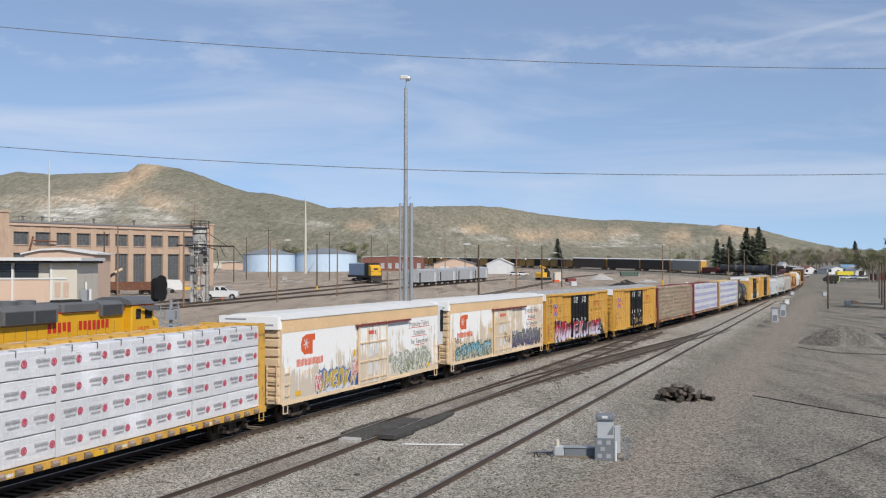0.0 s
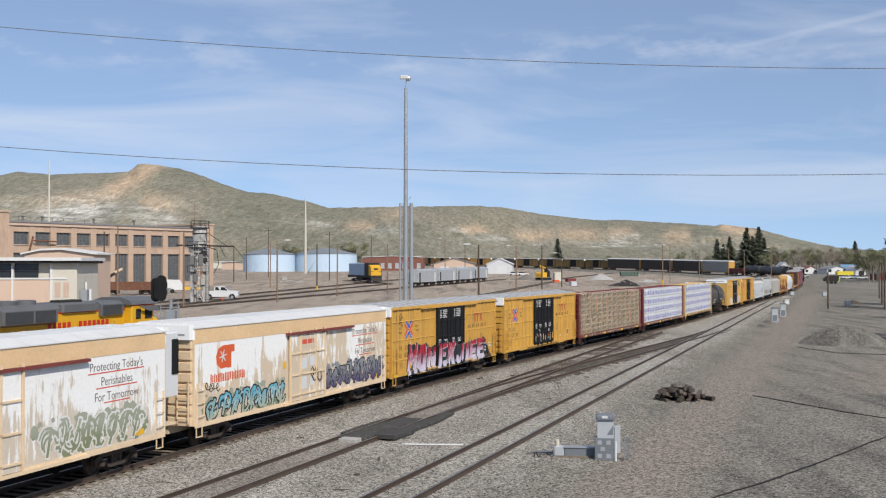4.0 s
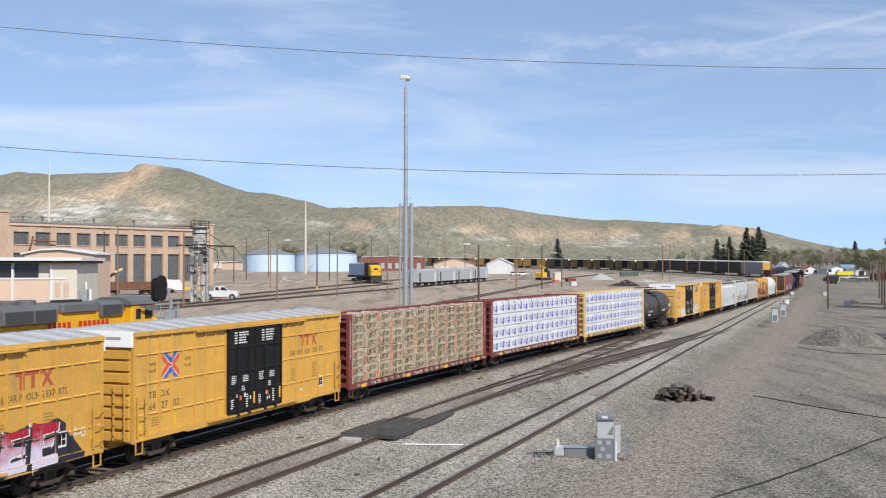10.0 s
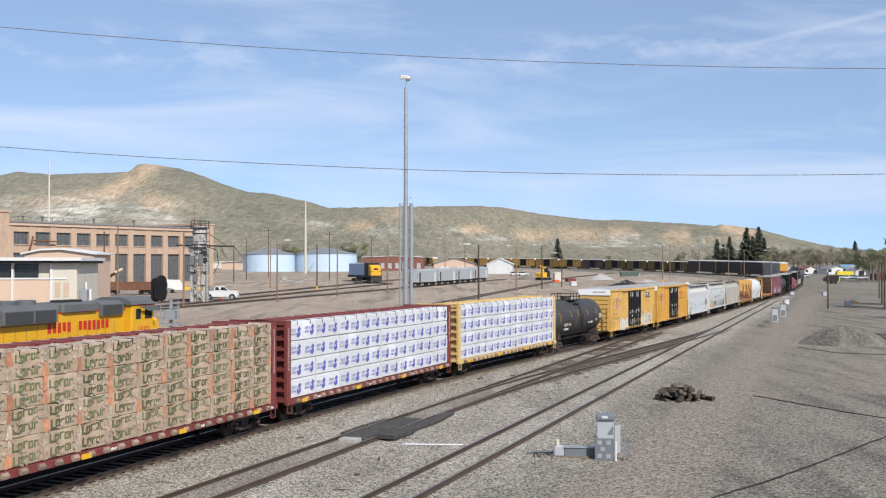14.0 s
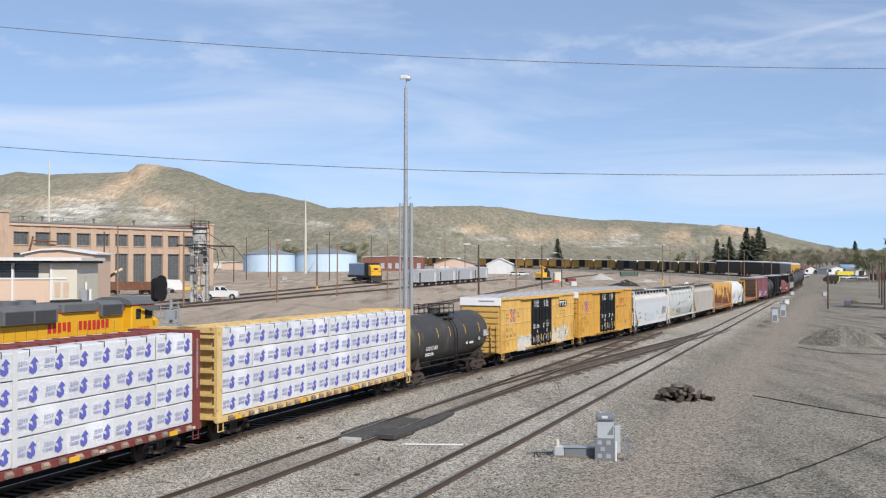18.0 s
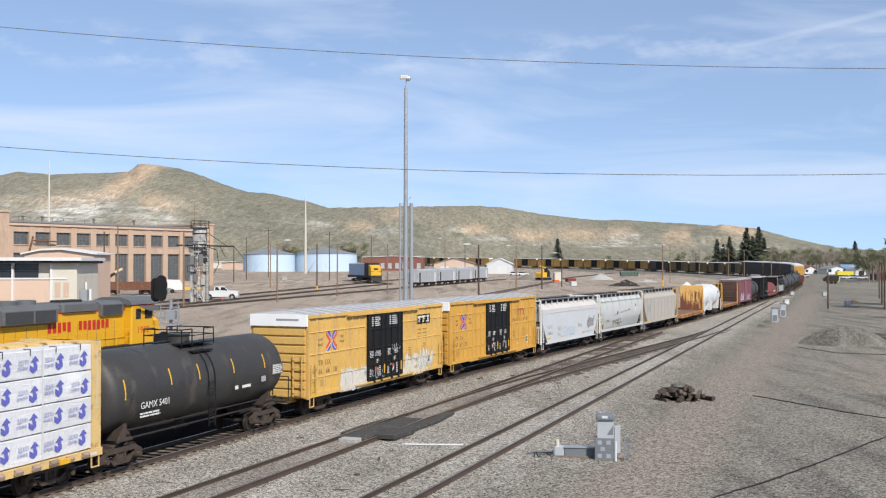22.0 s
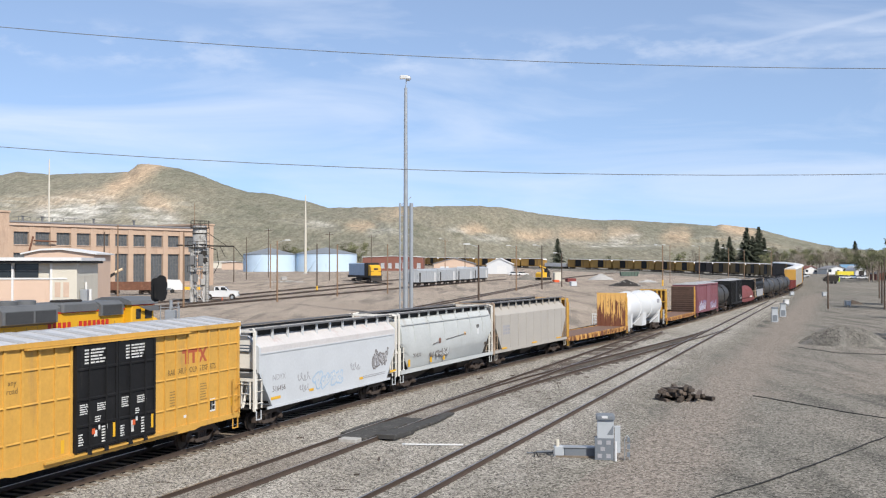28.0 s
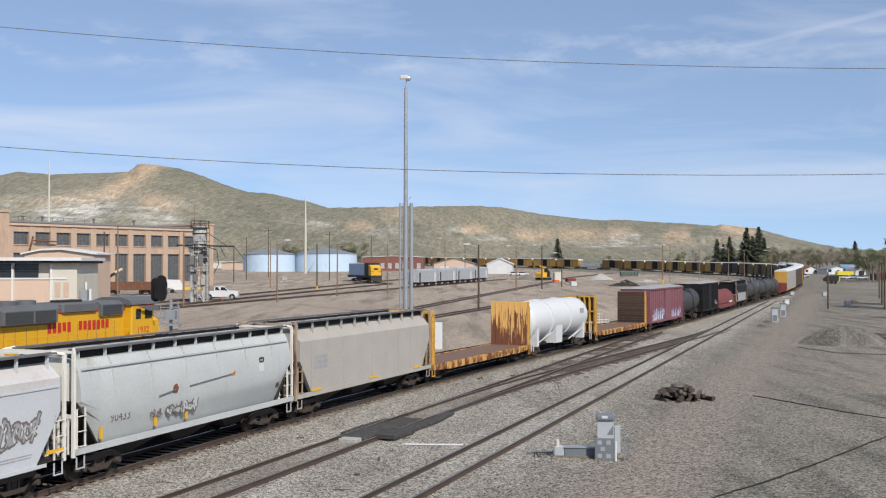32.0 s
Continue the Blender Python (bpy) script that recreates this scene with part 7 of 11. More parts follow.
def sweep(ring, path):
    """A ring of (side, height) pushed along a path of (x, y, z)."""
    s = Solid()
    n = len(ring)
    for i, p in enumerate(path):
        a, b = path[max(0, i - 1)], path[min(len(path) - 1, i + 1)]
        h = math.atan2(b[0] - a[0], b[1] - a[1])
        for o, z in ring:
            s.v.append((p[0] + o * math.cos(h), p[1] - o * math.sin(h), p[2] + z))
    for i in range(len(path) - 1):
        for j in range(n):
            k = (j + 1) % n
            s.f.append((i * n + j, i * n + k, (i + 1) * n + k, (i + 1) * n + j))
    s.f += [tuple(range(n)), tuple(range((len(path) - 1) * n, len(path) * n))]
    return s


def track(name, label, pts, shiny=False):
    t = thing(name, label, "track", kind="structure")
    for e in (-0.755, 0.755):
        r = part("rail", sweep(rail_ring(e), pts), M_RAIL, t)
        part("rail_head", sweep([(e - 0.034, 0.0), (e + 0.034, 0.0), (e + 0.034, 0.003), (e - 0.034, 0.003)], pts), M_RAILTOP, r)
    return t


def with_z(pts, lift=0.0):
    return [(x, y, (ground_z(x, y) + 0.22 if lift is None else lift)) for x, y in pts]


main_track = track("main_track", "main line on weathered ties in pale ballast", [on_line(s)[:3] for s in list(range(-59, 236, 4)) + list(range(236, 1000, 8))])
second_track = track("second_track", "rusty siding half sunk in pale ballast", with_z(TRACK_2))
track("third_track", "rusty siding with narrow rails in pale ballast", with_z(TRACK_3))
cross_track = track("crossover_track", "short rusty link between two sidings", with_z(LINK, -0.007))
for nm, pts in (("yard_track", YARD_A), ("yard_track", YARD_B), ("yard_track", YARD_C), ("yard_track", LOCO_TRACK), ("yard_track", YARD_D)):
    track(nm, "old yard track sunk in bare dirt", with_z(pts, None))

# ballast bed that carries the three near tracks
def build_ballast():
    s = Solid()
    rows = []
    rng = random.Random(3)
    ys = list(np.arange(8, 130, 1.2)) + list(np.arange(130, 262, 4))
    for y in ys:
        xm = float(np.interp(y, LY[:NEAR_END], LX[:NEAR_END]))
        x3 = -15.8 + math.tan(D3) * (y + 4.5)
        right = max(x3 + 3.6 + 1.6 * smooth01((60 - y) / 25), xm + 4.5) if y < 205 else xm + 4.5
        right += 1.1 * noise.noise((y * 0.16, 1.7, 0)) + 0.5 * noise.noise((y * 0.6, 1.7, 0)) + rng.uniform(-0.2, 0.2)
        left = xm - 3.6 + 0.4 * noise.noise((y * 0.2, 5.1, 0))
        n = 16
        row = [(left - 0.9, y, -0.42 if y < 200 else -0.3)]
        for i in range(n + 1):
            x = left + (right - left) * i / n
            zb = -0.185 + 0.02 * noise.noise((x * 0.5, y * 0.5, 0))
            if min(abs(x - xm), abs(x - x3), abs(x - (-22 + math.tan(D3) * (y + 4.5)))) > 2.0:
                zb -= 0.03
            row.append((x, y, zb))
        row.append((right + 0.9, y, -0.34))
        rows.append(row)
    n = len(rows[0])
    for r in rows:
        s.v += r
    for j in range(len(rows) - 1):
        for i in range(n - 1):
            s.f.append((j * n + i, j * n + i + 1, (j + 1) * n + i + 1, (j + 1) * n + i))
    me = s.mesh("ballast_bed", M_BALLAST, True)
    at = me.attributes.new("worn", "FLOAT", "POINT")
    at.data.foreach_set("value", [smooth01((i - 13.6) / 4.0) * 0.9 for r in rows for i in range(n)])
    tagged(part("ballast_bed", me, None), "pale crushed stone spread under and between the tracks", "ballast", kind="structure")
    # near-black sheet that paints the train's shade under and behind the main line
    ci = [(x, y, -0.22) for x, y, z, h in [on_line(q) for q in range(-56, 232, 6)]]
    tagged(part("train_shade_bed", sweep([(-9.5, -0.1), (0.9, -0.1), (0.9, 0.05), (-8.5, 0.05)], ci), M_CINDER_SHADE), "near-black sheet under and behind the main line, painted as the train's shade", "ballast", kind="structure")
    # strips of stained stone between the rails
    for pts, w, nm in ((TRACK_3, 0.62, "track_fill"), (TRACK_2, 0.66, "track_fill"), (LINK, 0.6, "track_fill")):
        z = [(x, y, -0.14) for x, y in pts if 10 < y < (74 if pts is TRACK_2 else 300)]
        if pts is LINK:
            z = [(x, y, -0.165) for x, y in pts if y > 70]
        tagged(part(nm, sweep([(-w, 0), (w, 0), (w, 0.02), (-w, 0.02)], z), M_STAIN if pts is LINK else M_FILL if pts is TRACK_2 else M_BALLAST), "dusty crushed stone between rusty rails", "ballast", kind="structure")


build_ballast()


def build_stones():
    rng = random.Random(11)
    s = Solid()
    for k in range(44000):
        y = 24 + 66 * rng.random() ** 1.6
        xm = float(np.interp(y, LY[:NEAR_END], LX[:NEAR_END]))
        x3 = -15.8 + math.tan(D3) * (y + 4.5)
        if k % 4:
            x = rng.uniform(xm + 1.0, x3 + 3.6)
            z, r = -0.19, rng.uniform(0.02, 0.055)
        else:
            x = rng.uniform(x3 + 2.0, 0.44 * y + 2)
            z, r = -0.25, rng.uniform(0.012, 0.045)
        a = rng.uniform(0, 6.28)
        ca, sa = math.cos(a) * r, math.sin(a) * r
        h = r * rng.uniform(0.6, 1.1)
        s.add([(x + ca, y + sa, z), (x - sa, y + ca, z), (x - ca * 0.8, y - sa * 0.8, z), (x + sa, y - ca, z), (x + ca * 0.3, y + sa * 0.3, z + h), (x - ca * 0.4, y - sa * 0.3, z + h * 0.8)],
              [(0, 1, 4), (1, 5, 4), (1, 2, 5), (2, 3, 5), (3, 4, 5), (3, 0, 4)])
    me = bpy.data.meshes.new("loose_stones")
    me.from_pydata(s.v, [], s.f)
    me.materials.append(M_STONE)
    tagged(new("loose_stones", me), "loose grey crushed stones on ballast and dirt", "stones", kind="stuff")


build_stones()


def hill_material():
    m = bpy.data.materials.new("sagebrush_and_pale_rock")
    m.use_nodes = True
    nt = m.node_tree
    N, L = nt.nodes.new, nt.links.new
    b = nt.nodes["Principled BSDF"]
    b.inputs["Roughness"].default_value = 0.95
    b.inputs["Specular IOR Level"].default_value = 0.1
    tc = N("ShaderNodeTexCoord")
    geo = N("ShaderNodeNewGeometry")
    sn = N("ShaderNodeSeparateXYZ")
    L(geo.outputs["Normal"], sn.inputs[0])

    def nz(sc, det, zs=1.0, ys=1.0):
        mp = N("ShaderNodeMapping")
        mp.inputs["Scale"].default_value = (1, ys, zs)
        L(tc.outputs["Object"], mp.inputs["Vector"])
        n = N("ShaderNodeTexNoise")
        n.inputs["Scale"].default_value = sc
        n.inputs["Detail"].default_value = det
        n.inputs["Roughness"].default_value = 0.62
        L(mp.outputs["Vector"], n.inputs["Vector"])
        return n.outputs["Fac"]

    def ramp(v, lo, hi):
        r = N("ShaderNodeMapRange")
        r.inputs["From Min"].default_value, r.inputs["From Max"].default_value = lo, hi
        L(v, r.inputs["Value"])
        return r.outputs["Result"]

    def mix(f, c1, c2):
        x = N("ShaderNodeMixRGB")
        L(f, x.inputs["Fac"])
        for k, q in (("Color1", c1), ("Color2", c2)):
            if isinstance(q, tuple):
                x.inputs[k].default_value = (*(v * ALBEDO_SCALE for v in q), 1)
            else:
                L(q, x.inputs[k])
        return x.outputs["Color"]

    def math2(op, a, b2):
        n = N("ShaderNodeMath")
        n.operation = op
        L(a, n.inputs[0])
        if isinstance(b2, (int, float)):
            n.inputs[1].default_value = b2
        else:
            L(b2, n.inputs[1])
        return n.outputs[0]

    col = mix(ramp(nz(0.008, 7, 1.0, 0.2), 0.38, 0.66), (0.205, 0.197, 0.147), (0.262, 0.242, 0.183))
    col = mix(ramp(nz(0.05, 7, 0.8, 0.16), 0.50, 0.70), col, (0.168, 0.168, 0.122))
    col = mix(math2("MULTIPLY", ramp(nz(0.006, 6, 1.0, 0.12), 0.52, 0.66), 0.3), col, (0.34, 0.285, 0.205))
    # steep bare faces and thin strata come out pale
    st = N("ShaderNodeAttribute")
    st.attribute_name = "bare"
    bare = math2("MULTIPLY", st.outputs["Fac"], ramp(nz(0.022, 6, 2.0), 0.36, 0.62))
    rock = mix(ramp(nz(0.03, 7, 9.0), 0.44, 0.56), (0.60, 0.565, 0.50), (0.46, 0.35, 0.24))
    col = mix(bare, col, rock)
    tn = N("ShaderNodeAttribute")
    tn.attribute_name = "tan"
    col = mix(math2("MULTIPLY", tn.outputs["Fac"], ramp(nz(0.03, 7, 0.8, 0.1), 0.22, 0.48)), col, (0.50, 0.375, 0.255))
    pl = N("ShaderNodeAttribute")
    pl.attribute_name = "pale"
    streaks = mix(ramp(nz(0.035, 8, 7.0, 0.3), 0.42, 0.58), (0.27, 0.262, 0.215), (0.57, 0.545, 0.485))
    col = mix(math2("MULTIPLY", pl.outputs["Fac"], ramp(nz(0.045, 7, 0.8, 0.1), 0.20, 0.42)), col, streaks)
    fine = ramp(nz(0.25, 9, 0.8, 0.16), 0.28, 0.72)
    fm = N("ShaderNodeMapRange")
    fm.inputs["To Min"].default_value = 0.62
    fm.inputs["To Max"].default_value = 1.36
    L(fine, fm.inputs["Value"])
    # single bushes and bare spots
    bush = N("ShaderNodeMapRange")
    for k, v in (("From Min", 0.44), ("From Max", 0.60), ("To Min", 1.26), ("To Max", 0.90)):
        bush.inputs[k].default_value = v
    L(nz(0.55, 4, 1.3, 0.35), bush.inputs["Value"])
    both = math2("MULTIPLY", fm.outputs["Result"], bush.outputs["Result"])
    sc = N("ShaderNodeVectorMath")
    sc.operation = "SCALE"
    L(col, sc.inputs[0])
    L(both, sc.inputs["Scale"])
    L(sc.outputs["Vector"], b.inputs["Base Color"])
    bp = N("ShaderNodeBump")
    bp.inputs["Strength"].default_value = 0.6
    bp.inputs["Distance"].default_value = 14.0
    L(nz(0.03, 10, 0.8, 0.3), bp.inputs["Height"])
    L(bp.outputs["Normal"], b.inputs["Normal"])
    return m


M_HILL = hill_material()
# crest: bearing and rise over the eye, in thousandths
CREST = ((-1100, 58), (-600, 78), (-424, 85.1), (-408, 88.4), (-375, 85.7), (-343, 86.8), (-316, 87.6), (-301, 88.4), (-296, 92.2), (-292, 95.7), (-282, 95.9), (-267, 93.8), (-251, 91.1), (-229, 84.1), (-208, 75.4), (-186, 68.9), (-164, 67.3), (-143, 62.4), (-129, 59.7), (-110, 53.8), (-45, 54.9), (30, 55.9), (57, 54.3), (95, 47.8), (117, 45.1), (149, 41.9), (174, 42.4), (203, 40.3), (236, 38.6), (261, 36.5), (265, 38.1), (279, 36.5), (301, 33.8), (317, 29.5), (333, 25.1), (360, 19.2), (376, 15.9), (409, 13.2), (600, 12), (1200, 9))
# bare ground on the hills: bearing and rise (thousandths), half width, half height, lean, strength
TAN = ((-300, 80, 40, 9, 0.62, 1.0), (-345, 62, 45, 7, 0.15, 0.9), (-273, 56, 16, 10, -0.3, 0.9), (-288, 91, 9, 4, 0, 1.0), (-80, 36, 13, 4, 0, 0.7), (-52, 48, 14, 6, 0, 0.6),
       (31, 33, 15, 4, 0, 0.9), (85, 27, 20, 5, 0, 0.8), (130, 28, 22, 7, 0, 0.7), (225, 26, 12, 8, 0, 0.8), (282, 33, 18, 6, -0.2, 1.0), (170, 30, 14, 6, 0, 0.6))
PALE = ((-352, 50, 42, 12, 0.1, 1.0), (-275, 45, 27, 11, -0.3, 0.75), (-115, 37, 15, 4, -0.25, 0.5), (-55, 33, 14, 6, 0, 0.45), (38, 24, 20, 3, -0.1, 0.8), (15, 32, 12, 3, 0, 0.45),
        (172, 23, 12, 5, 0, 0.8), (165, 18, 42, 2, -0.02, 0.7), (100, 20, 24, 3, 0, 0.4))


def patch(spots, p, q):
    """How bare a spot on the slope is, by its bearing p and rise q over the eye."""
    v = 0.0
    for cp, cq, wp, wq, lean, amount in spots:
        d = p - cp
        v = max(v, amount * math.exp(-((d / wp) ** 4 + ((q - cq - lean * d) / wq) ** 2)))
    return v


def build_hills():
    az = np.concatenate([np.arange(-50, -25, 0.5), np.arange(-25, 25, 0.11), np.arange(25, 50.01, 0.5)])
    rad = np.concatenate([np.linspace(620, 1650, 78), np.linspace(1690, 2600, 14)])
    ca = [math.degrees(math.atan(p / 1000)) for p, _ in CREST]
    cr = [q / 1000 * math.cos(math.atan(p / 1000)) for p, q in CREST]
    s = Solid()
    bare, tan, pale = [], [], []
    for a in az:
        ar = radians(a)
        crest = float(np.interp(a, ca, cr)) + 0.0005 * noise.fractal((a * 2.2, 0.0, 5.0), 0.8, 2.2, 4)
        mean = sum(float(np.interp(a + d, ca, cr)) for d in np.arange(-3.0, 3.01, 0.5)) / 13
        r_foot = 640 + 60 * noise.noise((a * 0.15, 0, 0)) + (250 if a > 6 else 250 * smooth01((a + 4) / 10))
        r_top = 1330 + 260 * smooth01((a + 6) / 14)
        for r in rad:
            t = (r - r_foot) / (r_top - r_foot)
            k = smooth01(t) * 0.45 + min(1.0, max(0.0, t)) ** 1.35 * 0.55
            x, y = math.sin(ar) * r, math.cos(ar) * r
            base = yard_level(y) - 1.5
            up = smooth01((k - 0.55) / 0.4)
            top = CAM_H + (crest * up + mean * (1 - up)) * r_top
            g = noise.fractal((x * 0.0045, y * 0.0028, 3.1), 0.9, 2.1, 5)
            gully = abs(noise.noise((a * 0.33 + r * 0.0012, r * 0.0009, 7.0)))
            z = base + (top - base) * k
            amp = 1 - abs(2 * min(1, max(0, k)) - 1)
            z += amp * (9 * g + 4.0 * noise.fractal((x * 0.016, y * 0.016, 1.0), 0.9, 2.2, 4) - 14 * max(0.0, 0.2 - gully)) * min(1.0, top / 90)
            b = 0.0
            # strata: a step in the slope makes a pale cliff
            lev = 0.50 + 0.16 * noise.noise((a * 0.21, 2.0, 0))
            st = smooth01((k - lev) / 0.05)
            sw = max(0.0, noise.noise((a * 0.16, 9.0, 0)) + 0.12) * 1.7
            z += 9 * min(1, sw) * (st - 0.5) * amp
            band = math.exp(-((k - lev - 0.02) / 0.10) ** 2) * min(1, sw)
            b = band * 0.45
            if t > 1.0:
                z = top - 0.02 * (r - r_top)
                b *= 0.3
            s.v.append((x, y, z if k > 0.002 else base - 2))
            bare.append(b)
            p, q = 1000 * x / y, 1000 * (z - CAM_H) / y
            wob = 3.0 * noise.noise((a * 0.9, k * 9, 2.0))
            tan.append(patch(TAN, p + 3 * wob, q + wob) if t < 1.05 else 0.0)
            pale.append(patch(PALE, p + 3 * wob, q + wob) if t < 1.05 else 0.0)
    n = len(rad)
    for i in range(len(az) - 1):
        for j in range(n - 1):
            s.f.append((i * n + j, i * n + j + 1, (i + 1) * n + j + 1, (i + 1) * n + j))
    me = s.mesh("hills", M_HILL)
    me.polygons.foreach_set("use_smooth", [True] * len(me.polygons))
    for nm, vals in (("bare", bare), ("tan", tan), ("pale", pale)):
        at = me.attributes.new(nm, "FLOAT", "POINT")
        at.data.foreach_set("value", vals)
    tagged(new("hills", me), "dry sage-covered hills with pale rock bands and a mesa", "hills", kind="structure")


build_hills()


# the yard behind the train --------------------------------------------------------
def spot(b, y):
    """A place by its bearing (sideways metres for each 1000 m ahead) and its distance ahead."""
    x = b * y / 1000
    return x, y, ground_z(x, y)


M_BRICK = mat("salmon_brick", (0.53, 0.385, 0.285), 0.9, var=0.14, scale=0.4, fine=7, bump=0.3, tint=(0.44, 0.31, 0.23), tint_at=0.54, streak=3)
M_BRICKTRIM = mat("pale_brick_trim", (0.60, 0.45, 0.35), 0.9, var=0.12, scale=0.6, fine=8)
M_STEELWIN = mat("dirty_factory_glass", (0.10, 0.11, 0.12), 0.35, var=0.35, scale=1.2, fine=6, bump=0.2, tint=(0.17, 0.17, 0.16), tint_at=0.5)
M_MULLION = mat("grey_window_bars", (0.17, 0.17, 0.17), 0.7, var=0.1)
M_ROOFGREY = mat("dull_sheet_roof", (0.23, 0.23, 0.24), 0.7, var=0.15, scale=0.8, fine=10, tint=(0.18, 0.17, 0.17), tint_at=0.6)
M_CONC = mat("weathered_concrete", (0.42, 0.41, 0.39), 0.9, var=0.15, scale=0.8, fine=12, tint=(0.30, 0.28, 0.26), tint_at=0.56, streak=4)
M_PEACHWALL = mat("peach_render", (0.66, 0.49, 0.38), 0.85, var=0.08, scale=0.5, fine=10, tint=(0.59, 0.43, 0.33), tint_at=0.6, streak=4)
M_CREAM = mat("cream_sheet_wall", (0.64, 0.60, 0.51), 0.75, var=0.08, scale=0.6, fine=10, tint=(0.48, 0.45, 0.40), tint_at=0.6, streak=4)
M_DARKGLASS = mat("dark_glass", (0.03, 0.035, 0.04), 0.12, var=0.2, bump=0)
M_POLE = mat("creosoted_pole", (0.10, 0.07, 0.052), 0.9, var=0.25, scale=2, fine=25, bump=0.3)
M_POLETAN = mat("sun_bleached_pole", (0.26, 0.17, 0.11), 0.9, var=0.25, scale=2, fine=25, bump=0.3)
M_GALVP = mat("galvanised_steel", (0.42, 0.44, 0.46), 0.45, 0.5, var=0.1, scale=2, fine=20, bump=0.03)
M_TANKWALL = mat("pale_blue_tank_paint", (0.56, 0.70, 0.84), 0.6, var=0.06, scale=0.3, fine=5, bump=0.03, tint=(0.44, 0.54, 0.64), tint_at=0.6, streak=5)
M_TANKROOF = mat("blue_grey_tank_roof", (0.22, 0.24, 0.26), 0.6, var=0.1, scale=0.3, fine=5)
M_LOCO_Y = mat("locomotive_yellow", (0.74, 0.40, 0.02), 0.42, var=0.06, scale=0.8, fine=10, bump=0.03, tint=(0.62, 0.33, 0.03), tint_at=0.66, streak=5)
M_LOCO_G = mat("locomotive_grey", (0.13, 0.135, 0.14), 0.55, var=0.15, scale=1.0, fine=10, tint=(0.20, 0.19, 0.18), tint_at=0.6)
M_GRILLE = mat("radiator_grille", (0.055, 0.057, 0.06), 0.6, var=0.25, scale=3, fine=60, bump=0.6)
M_LOCO_R = mat("locomotive_red", (0.55, 0.03, 0.02), 0.45, var=0.06, bump=0)
M_BLUE = mat("dull_blue_paint", (0.34, 0.47, 0.64), 0.5, var=0.15, scale=0.8, fine=10, tint=(0.16, 0.22, 0.32), tint_at=0.6)
M_SILVER = mat("silver_grey_paint", (0.46, 0.48, 0.50), 0.5, 0.2, var=0.1, scale=0.7, fine=10, tint=(0.33, 0.34, 0.35), tint_at=0.6, streak=4)
M_REDBRICK = mat("dark_red_brick", (0.24, 0.10, 0.075), 0.9, var=0.15, scale=0.5, fine=8)
M_RUST = mat("rusted_steel", (0.17, 0.075, 0.045), 0.85, var=0.3, scale=1.5, fine=15, tint=(0.25, 0.13, 0.08), tint_at=0.55)
M_RUBBER = mat("black_rubber", (0.022, 0.022, 0.022), 0.85, var=0.3, scale=3, fine=30)
M_LENS = mat("lamp_glass", (0.62, 0.62, 0.60), 0.25, var=0.05, bump=0)


def facade_frame(x, y, heading):
    """Pose whose x axis runs along a front and whose -y looks out of it."""
    return pose(x, y, 0, 0, 0, 90 - heading)


